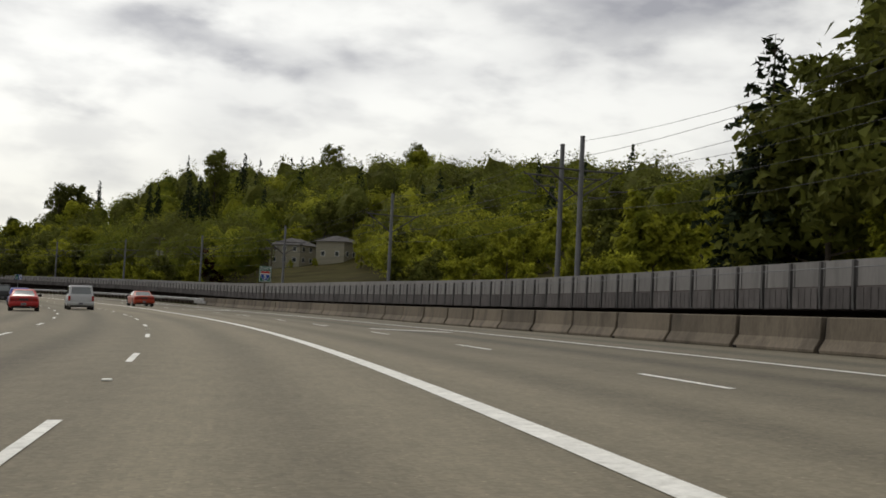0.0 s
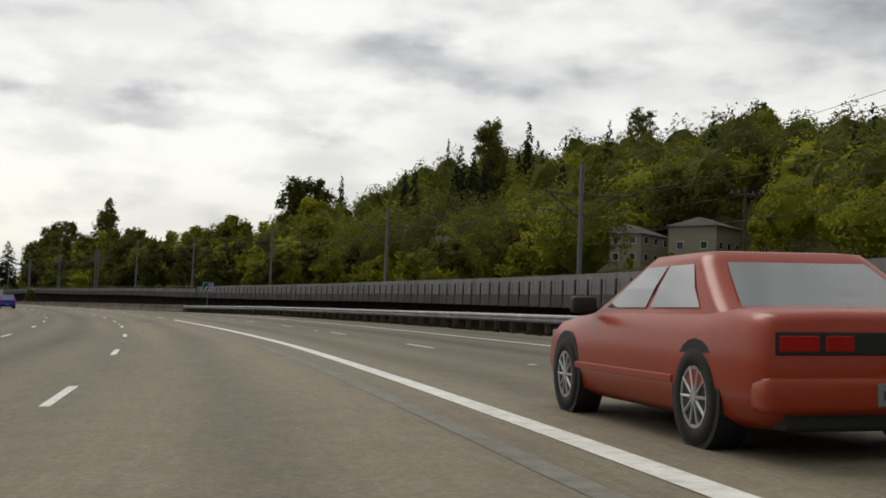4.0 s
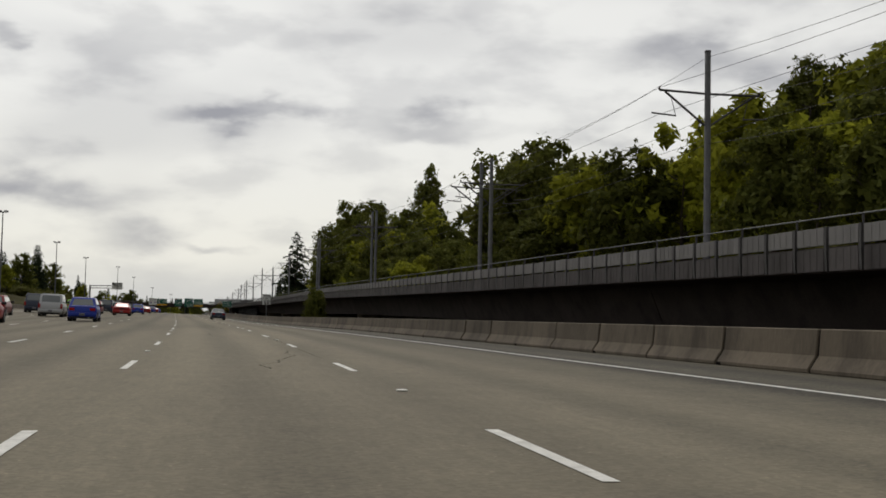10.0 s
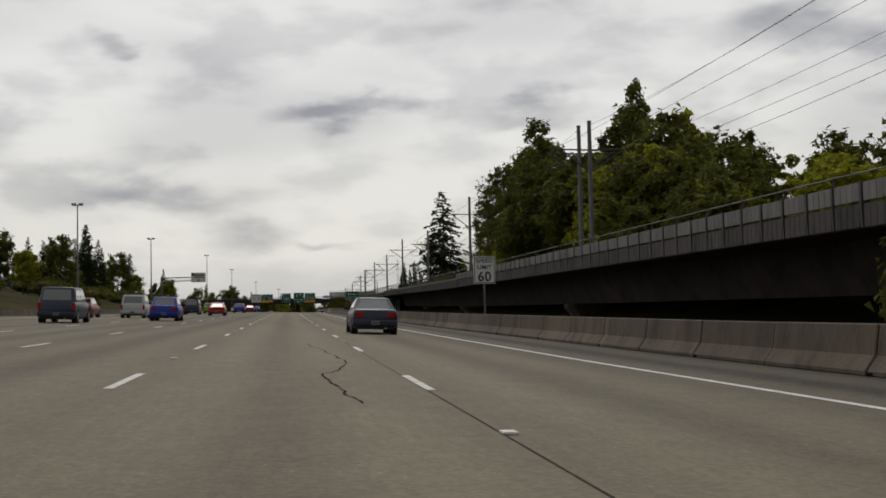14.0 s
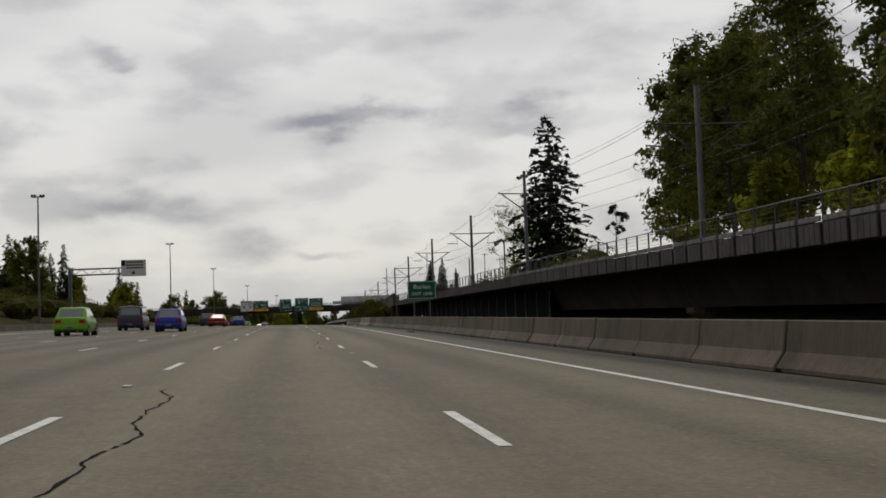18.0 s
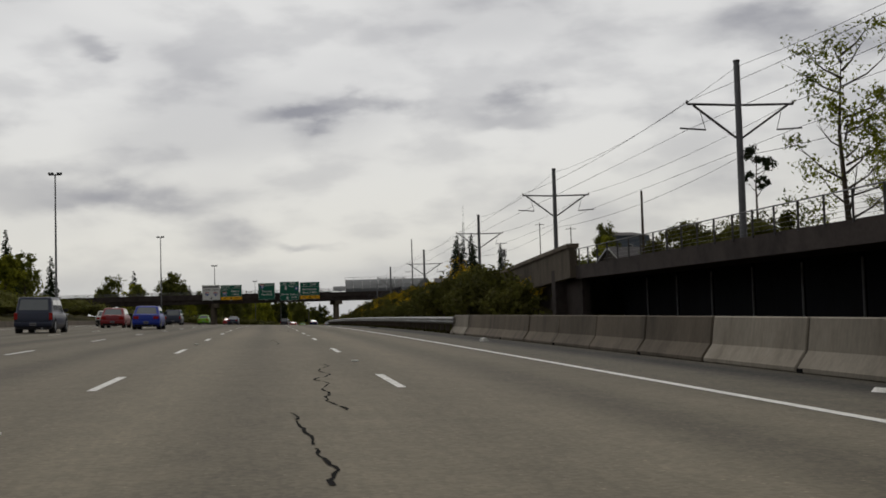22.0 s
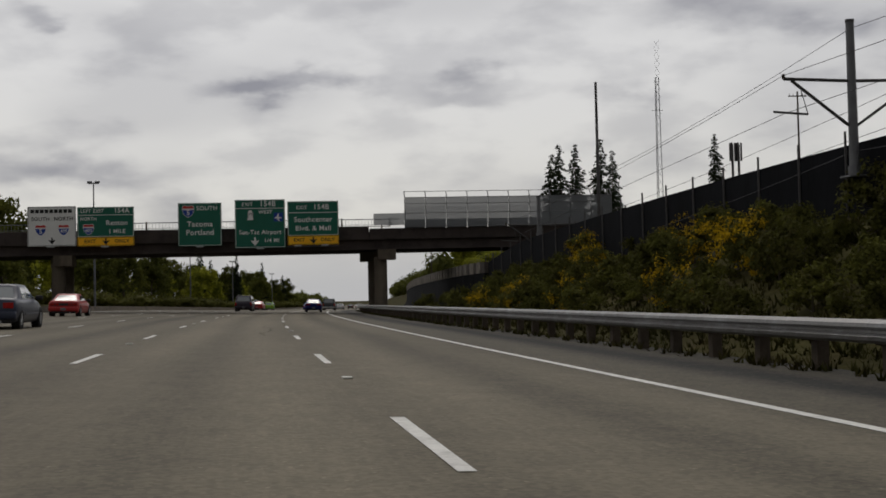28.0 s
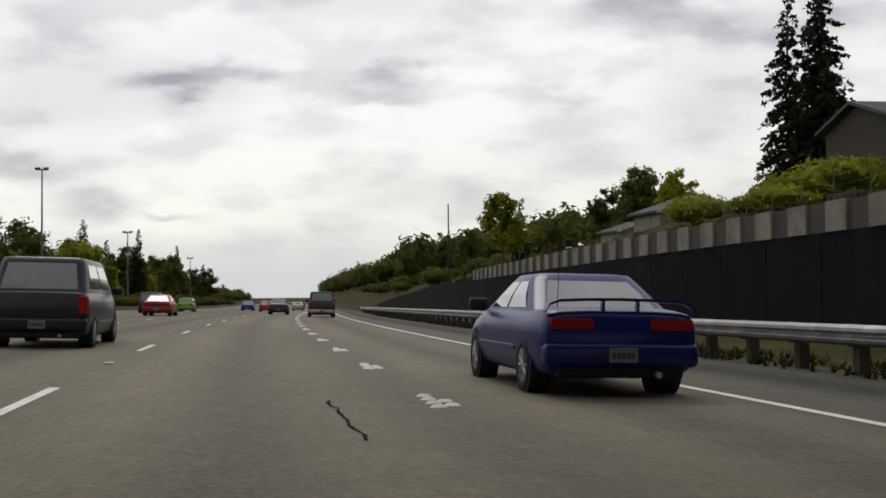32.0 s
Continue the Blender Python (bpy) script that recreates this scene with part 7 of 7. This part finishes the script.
def car(name, label, s, d, L, W, H, belt, hood, trunk, cab, mat, wheel_r=0.31, base=(0.16, 0.84), tail="wide", spoiler=False, boxy=0.0, rims=M_RIM, h0=0.2, turn=0.0, category="car", bumper_mat=None, roof_mat=None, tall_tail=False, glass_tail=True):
    """cab: rear and front foot of the glasshouse, rear and front edge of the roof, as shares of the length from the tail."""
    slope_ = 0.0
    c = thing(name, tilt_at(s, d, 0.0) @ pose(0, 0, 0, 0, 0, turn), label, category, "traffic on the highway")
    hw = W / 2
    y_of = lambda f: -L / 2 + L * f
    # lower body
    stations = [(0.0, 0.92, 0.34, trunk - 0.08), (0.012, 0.96, 0.26, trunk - 0.025), (0.05, 0.98, h0, trunk), (cab[0], 1.0, h0 - 0.02, trunk + 0.02), (cab[0] + 0.08, 1.0, h0 - 0.02, belt), (0.5, 1.0, h0 - 0.02, belt),
                (cab[1] - 0.05, 1.0, h0 - 0.02, belt), (cab[1] + 0.03, 0.99, h0 - 0.02, hood + 0.03), (0.88, 0.96, h0, hood - 0.03), (0.96, 0.90, 0.25, hood - 0.12), (0.99, 0.80, 0.32, hood - 0.22), (1.0, 0.72, 0.38, hood - 0.30)]
    if tall_tail:
        stations[0] = (0.0, 0.92, 0.34, belt - 0.05)
        stations[1] = (0.012, 0.96, 0.26, belt - 0.01)
        stations[2] = (0.05, 0.99, h0, belt)
        stations[3] = (cab[0] + 0.04, 1.0, h0 - 0.02, belt)
    stations.sort(key=lambda q: q[0])
    bm = bmesh.new()
    rings = []
    for f, w, zb, zt in stations:
        w *= hw
        hgt = zt - zb
        half = [(0.80 * w, zb), (0.955 * w, zb + 0.10 * hgt), (w, zb + 0.34 * hgt), (w, zb + 0.55 * hgt), (0.985 * w, zb + 0.80 * hgt), (0.93 * w, zt - 0.025), (0.80 * w, zt), (0.4 * w, zt + 0.015 - 0.01 * boxy)]
        pts = half + [(-x, z) for x, z in half[::-1]]
        rings.append([bm.verts.new((x, y_of(f), z)) for x, z in pts])
    ring_faces(bm, rings)
    part("body", bm, mat, c, smooth=True)
    # glasshouse
    wb, wr = hw * 0.93, hw * (0.70 + 0.14 * boxy)
    bm = bmesh.new()
    rings = []
    zb0 = belt - 0.06
    for t_ in (0.0, 0.3, 0.55, 0.8, 0.92, 0.97, 1.0):
        yr = y_of(cab[0]) + (y_of(cab[2]) - y_of(cab[0])) * (t_ ** 0.85)
        yf = y_of(cab[1]) + (y_of(cab[3]) - y_of(cab[1])) * (t_ ** 0.85)
        w = wb + (wr - wb) * t_ ** 1.2
        z = zb0 + (H - 0.035 - zb0) * t_
        if t_ >= 0.97:
            q_ = 0.035 if t_ < 1 else 0.14
            yr, yf, w, z = yr + q_, yf - q_, w - q_, H - (0.016 if t_ < 1 else 0.0)
        ring = []
        for cx, cy, a0 in ((w, yf, 0), (-w, yf, 90), (-w, yr, 180), (w, yr, 270)):
            k_ = 0.16
            ox, oy = cx - math.copysign(k_, cx), cy - (k_ if cy == yf else -k_)
            for st in (0, 30, 60, 90):
                an = radians(a0 + st)
                ring.append(bm.verts.new((ox + k_ * math.cos(an), oy + k_ * math.sin(an), z)))
        rings.append(ring)
    ring_faces(bm, rings, False, True)
    part("roof", bm, roof_mat or mat, c, smooth=True)

    def edge(t_, rear):
        a, b = (cab[0], cab[2]) if rear else (cab[1], cab[3])
        return y_of(a) + (y_of(b) - y_of(a)) * (t_ ** 0.85)

    def wid(t_):
        return wb + (wr - wb) * t_ ** 1.2

    def zz(t_):
        return zb0 + (H - 0.035 - zb0) * t_
    for rear in (True, False):
        sg = -1 if rear else 1
        bm = bmesh.new()
        rows_ = []
        for t_ in (0.16, 0.35, 0.6, 0.88):
            w = wid(t_) - 0.155
            y = edge(t_, rear) + sg * (0.008 + (0.012 if 0.3 < t_ < 0.7 else 0.0))
            rows_.append([bm.verts.new((x, y, zz(t_))) for x in (-w, -w * 0.5, w * 0.5, w)])
        for a, b in zip(rows_[:-1], rows_[1:]):
            for k in range(3):
                bm.faces.new((a[k], a[k + 1], b[k + 1], b[k]))
        bmesh.ops.recalc_face_normals(bm, faces=bm.faces)
        part("rear_window" if rear else "windscreen", bm, M_CAR_GLASS, c)
    for sx in (-1, 1):
        for lo, hi in ((0.10, 0.50), (0.545, 0.93)):
            bm = bmesh.new()
            grid_ = []
            for t_ in (0.18, 0.5, 0.86):
                y0, y1 = edge(t_, True) + 0.12, edge(t_, False) - 0.12
                x = sx * (wid(t_) + 0.006 + (0.01 if t_ == 0.5 else 0))
                grid_.append([bm.verts.new((x, y0 + (y1 - y0) * q, zz(t_))) for q in (lo, (lo + hi) / 2, hi)])
            for a, b in zip(grid_[:-1], grid_[1:]):
                for k in range(2):
                    bm.faces.new((a[k], a[k + 1], b[k + 1], b[k]))
            bmesh.ops.recalc_face_normals(bm, faces=bm.faces)
            part("side_window", bm, M_CAR_GLASS, c)
    # wheels and arches
    for f in base:
        for sx in (-1, 1):
            wheel(c, sx * (hw + 0.012), y_of(f), wheel_r, 0.2, rims)
            bm = bmesh.new()
            tube(bm, (sx * (hw - 0.25), y_of(f), wheel_r + 0.015), (sx * (hw - 0.004), y_of(f), wheel_r + 0.015), wheel_r + 0.05, wheel_r + 0.05, 24)
            part("wheel_arch", bm, M_TRIM, c)
    # tail lamps, bumper, plate, mirrors, exhaust
    zt = (belt if tall_tail else trunk) - 0.10
    yb = y_of(0.0)
    if tail == "wide":
        spans = ((-0.86, -0.56), (-0.52, -0.30), (0.30, 0.52), (0.56, 0.86))
        zl0, zl1 = zt - 0.17, zt - 0.06
        bm = bmesh.new()
        box(bm, -0.885 * hw, 0.885 * hw, yb - 0.009, yb + 0.10, zl0 - 0.025, zl1 + 0.022, 0.015)
        part("tail_panel", bm, M_TRIM, c)
    elif tail == "twin":
        spans = ((-0.90, -0.36), (0.36, 0.90))
        zl0, zl1 = zt - 0.10, zt + 0.015
    elif tail == "tall":
        spans = ((-0.97, -0.80), (0.80, 0.97))
        zl0, zl1 = zt - 0.32, zt + 0.02
    else:
        spans = ((-0.88, -0.52), (0.52, 0.88))
        zl0, zl1 = zt - 0.20, zt - 0.02
    for a, b in spans:
        bm = bmesh.new()
        box(bm, a * hw, b * hw, yb - 0.014, yb + 0.12, zl0, zl1, 0.012)
        part("tail_lamp", bm, M_LAMP_RED, c)
    bm = bmesh.new()
    box(bm, -0.97 * hw, 0.97 * hw, yb - 0.05, yb + 0.22, 0.32, 0.56, 0.05)
    part("rear_bumper", bm, bumper_mat or mat, c, smooth=True)
    bm = bmesh.new()
    box(bm, -0.80 * hw, 0.80 * hw, yb + 0.02, yb + 0.3, 0.20, 0.33, 0.03)
    part("rear_valance", bm, M_TRIM, c)
    bm = bmesh.new()
    zp = 0.62 if zl0 > 0.75 else 0.44
    box(bm, -0.155, 0.155, yb - 0.062 if zp < 0.56 else yb - 0.02, yb - 0.04, zp - 0.075, zp + 0.075, 0.006)
    pl = part("licence_plate", bm, M_PLATE, c)
    bm = bmesh.new()
    for k in range(5):
        box(bm, -0.12 + 0.05 * k, -0.085 + 0.05 * k, (yb - 0.065 if zp < 0.56 else yb - 0.024), (yb - 0.0625 if zp < 0.56 else yb - 0.0205), zp - 0.03, zp + 0.03)
    part("plate_marks", bm, M_DARKSTEEL, pl)
    for sx in (-1, 1):
        bm = bmesh.new()
        ym = y_of(cab[1] - 0.06)
        box(bm, min(sx * (hw - 0.06), sx * (hw + 0.17)), max(sx * (hw - 0.06), sx * (hw + 0.17)), ym - 0.06, ym + 0.08, belt - 0.02, belt + 0.13, 0.03)
        part("mirror", bm, M_TRIM, c, smooth=True)
        bm = bmesh.new()
        box(bm, min(sx * 0.45 * hw, sx * 0.85 * hw), max(sx * 0.45 * hw, sx * 0.85 * hw), y_of(0.955), y_of(0.982), hood - 0.26, hood - 0.14, 0.02)
        part("headlamp", bm, M_PLATE, c)
        bm = bmesh.new()
        box(bm, min(sx * hw * 0.985, sx * (hw + 0.012)), max(sx * hw * 0.985, sx * (hw + 0.012)), y_of(0.28), y_of(0.74), 0.44, 0.50, 0.008)
        part("side_moulding", bm, bumper_mat or mat, c)
    bm = bmesh.new()
    tube(bm, (0.45 * hw, yb - 0.06, 0.24), (0.45 * hw, yb + 0.2, 0.24), 0.035, 0.035, 8)
    part("exhaust", bm, M_RIM, c)
    if spoiler:
        bm = bmesh.new()
        arc = [(-0.95, -0.03), (-0.90, 0.045), (-0.78, 0.085), (-0.4, 0.10), (0.0, 0.105), (0.4, 0.10), (0.78, 0.085), (0.90, 0.045), (0.95, -0.03)]
        rings = [[bm.verts.new((x * hw, y, trunk + z + dz)) for y, dz in ((yb + 0.02, 0.0), (yb + 0.16, -0.005), (yb + 0.17, 0.018), (yb + 0.01, 0.028))] for x, z in arc]
        ring_faces(bm, rings)
        for x in (-0.22 * hw, 0.22 * hw):
            box(bm, x - 0.015, x + 0.015, yb + 0.05, yb + 0.12, trunk - 0.02, trunk + 0.105)
        part("spoiler", bm, mat, c)
        bm = bmesh.new()
        tube(bm, (-0.62 * hw, y_of(0.14), trunk), (-0.62 * hw, y_of(0.13), trunk + 0.55), 0.006, 0.003, 5)
        part("aerial", bm, M_TRIM, c)
    return c


SEDAN = (0.12, 0.76, 0.27, 0.56)
COUPE = (0.10, 0.74, 0.28, 0.52)
HATCH = (0.02, 0.78, 0.13, 0.58)
SUV = (0.005, 0.76, 0.06, 0.60)
VAN = (0.005, 0.86, 0.09, 0.66)
# cars that stand out: the coupe and the sedan that the camera follows
car("coupe", "burnt orange muscle coupe with a wide dark tail panel", 113.5, 4.1, 5.0, 1.93, 1.45, 0.98, 0.92, 0.99, (0.11, 0.72, 0.27, 0.50), P_ORANGE, 0.36, (0.20, 0.80), "wide", False, 0.2)
car("sedan_car", "dark blue-grey rounded sedan ahead on the straight", 424, 3.5, 4.6, 1.76, 1.42, 0.94, 0.86, 0.95, SEDAN, P_NAVY, 0.31, tail="corner")
# traffic in the outer lanes, from the curve to the overpass
FLEET = {
    "red_coupe": ("coupe", "red two-door coupe in an outer lane", (4.5, 1.78, 1.36, 0.92, 0.84, 0.93, COUPE, P_RED, 0.32), dict(tail="wide")),
    "red_estate": ("estate_car", "dull red estate car in an outer lane", (4.5, 1.75, 1.46, 0.94, 0.86, 0.94, HATCH, P_MAROON, 0.31), dict(tail="corner", tall_tail=True, boxy=0.4)),
    "navy_suv": ("suv_car", "dark blue sport utility car with a boxy tail", (4.7, 1.85, 1.78, 1.08, 1.02, 1.08, SUV, P_NAVY, 0.37), dict(tail="tall", boxy=1.0, tall_tail=True)),
    "silver_suv": ("suv_car", "silver compact sport utility car with dark glass", (4.4, 1.8, 1.72, 1.06, 1.0, 1.06, SUV, P_SILVER, 0.35), dict(tail="tall", boxy=1.0, tall_tail=True)),
    "blue_hatch": ("hatchback_car", "bright blue hatchback in an outer lane", (4.1, 1.73, 1.48, 0.96, 0.88, 0.96, HATCH, P_BLUE, 0.31), dict(tail="corner", tall_tail=True, boxy=0.5)),
    "lime_hatch": ("hatchback_car", "lime green small hatchback in an outer lane", (3.8, 1.7, 1.5, 0.97, 0.9, 0.97, HATCH, P_LIME, 0.30), dict(tail="corner", tall_tail=True, boxy=0.5)),
    "cream_hatch": ("hatchback_car", "cream white small hatchback with black wheel arches", (3.65, 1.68, 1.41, 0.93, 0.88, 0.93, HATCH, P_WHITE, 0.31), dict(tail="corner", tall_tail=True, boxy=0.8, bumper_mat=M_TRIM)),
    "white_van": ("van_car", "white delivery van in an outer lane", (5.2, 1.98, 2.15, 1.2, 1.05, 1.2, VAN, P_WHITE, 0.35), dict(tail="tall", boxy=1.0, tall_tail=True)),
    "dark_jeep": ("jeep_car", "dark boxy sport utility car in an outer lane", (4.4, 1.8, 1.75, 1.08, 1.02, 1.08, SUV, P_BLACK, 0.36), dict(tail="tall", boxy=1.0, tall_tail=True)),
    "navy_sedan": ("sedan_car", "dark blue sedan in an outer lane", (4.6, 1.76, 1.42, 0.94, 0.86, 0.95, SEDAN, P_NAVY, 0.31), dict(tail="corner"))}
OUTER = [("red_coupe", 78, -7.4), ("silver_suv", 88, -3.6), ("blue_hatch", 102, -7.3), ("white_van", 116, -11.2), ("dark_jeep", 128, -7.4), ("lime_hatch", 176, -14.6), ("red_coupe", 222, -11.0), ("blue_hatch", 240, -7.4),
         ("navy_suv", 251, -14.6), ("navy_sedan", 268, -11.1), ("lime_hatch", 306, -14.6), ("red_coupe", 332, -11.0), ("navy_suv", 308, -11.2), ("blue_hatch", 348, -7.4), ("silver_suv", 366, -11.1), ("red_estate", 361, -14.5),
         ("navy_suv", 387, -14.6), ("red_coupe", 400, -7.4), ("red_estate", 413, -11.0), ("lime_hatch", 428, -14.6), ("blue_hatch", 452, -7.3), ("navy_suv", 439, -11.1), ("silver_suv", 468, -11.2), ("red_estate", 466, -14.7),
         ("red_coupe", 506, -7.4), ("navy_suv", 519, -11.1), ("red_estate", 513, -14.6), ("lime_hatch", 548, -11.0), ("blue_hatch", 562, -7.4), ("cream_hatch", 568, -14.6), ("navy_suv", 573, -11.2), ("red_estate", 600, -14.6),
         ("red_coupe", 614, -7.4), ("cream_hatch", 647, -14.6), ("navy_suv", 653, -11.1), ("blue_hatch", 668, -7.3), ("red_estate", 681, -11.0), ("cream_hatch", 702, -14.5), ("navy_suv", 733, -11.2), ("red_estate", 754, -14.6), ("lime_hatch", 776, -11.0), ("navy_sedan", 790, -7.4), ("red_coupe", 824, -11.1)]
for kind, s, d in OUTER:
    nm, label, size, more = FLEET[kind]
    car(nm, label, s, d, *size, **more)
# last group, around and past the overpass
car("coupe", "deep blue two-door coupe with a low arched rear spoiler", 868.4, 3.95, 4.40, 1.71, 1.32, 0.90, 0.80, 0.90, (0.115, 0.76, 0.31, 0.53), P_ROYAL, 0.295, (0.19, 0.79), "twin", True)
car("minivan_car", "dark plum-coloured minivan with a rear wiper and roof rack", 879.5, -3.75, 4.8, 1.86, 1.72, 1.06, 0.96, 1.06, VAN, P_PLUM, 0.32, tail="tall", boxy=0.8, tall_tail=True)
car("pickup_car", "charcoal pickup truck with a canopy", 941, 3.6, 5.2, 1.95, 1.85, 1.14, 1.06, 1.14, SUV, P_BLACK, 0.38, tail="tall", boxy=1.0, tall_tail=True, bumper_mat=M_RIM)
car("sedan_car", "dark blue sedan far down the road", 962, -0.1, 4.6, 1.76, 1.42, 0.94, 0.86, 0.95, SEDAN, P_NAVY, 0.31, tail="corner")
car("coupe", "orange-red coupe far down the road", 935, -7.3, 4.8, 1.86, 1.40, 0.95, 0.88, 0.96, COUPE, P_RED, 0.34, tail="wide")
car("hatchback_car", "small green hatchback far down the road", 985, -11.0, 3.8, 1.7, 1.5, 0.97, 0.9, 0.97, HATCH, P_LIME, 0.30, tail="corner", tall_tail=True, boxy=0.5)
car("suv_car", "dark blue sport utility car in an outer lane", 960, -11.2, 4.7, 1.85, 1.78, 1.08, 1.02, 1.08, SUV, P_NAVY, 0.37, tail="tall", boxy=1.0, tall_tail=True)
for k, (s, d, m_, nm) in enumerate(((1010, -3.6, P_RED, "red"), (1030, -7.3, P_BLUE, "blue"), (1045, -0.2, P_SILVER, "silver"), (1070, 3.5, P_WHITE, "white"), (1090, -3.7, P_NAVY, "dark blue"), (1120, 0.0, P_BLACK, "black"))):
    car("sedan_car", "%s sedan in the distant traffic" % nm, s, d, 4.6, 1.76, 1.42, 0.94, 0.86, 0.95, SEDAN, m_, 0.31, tail="corner")
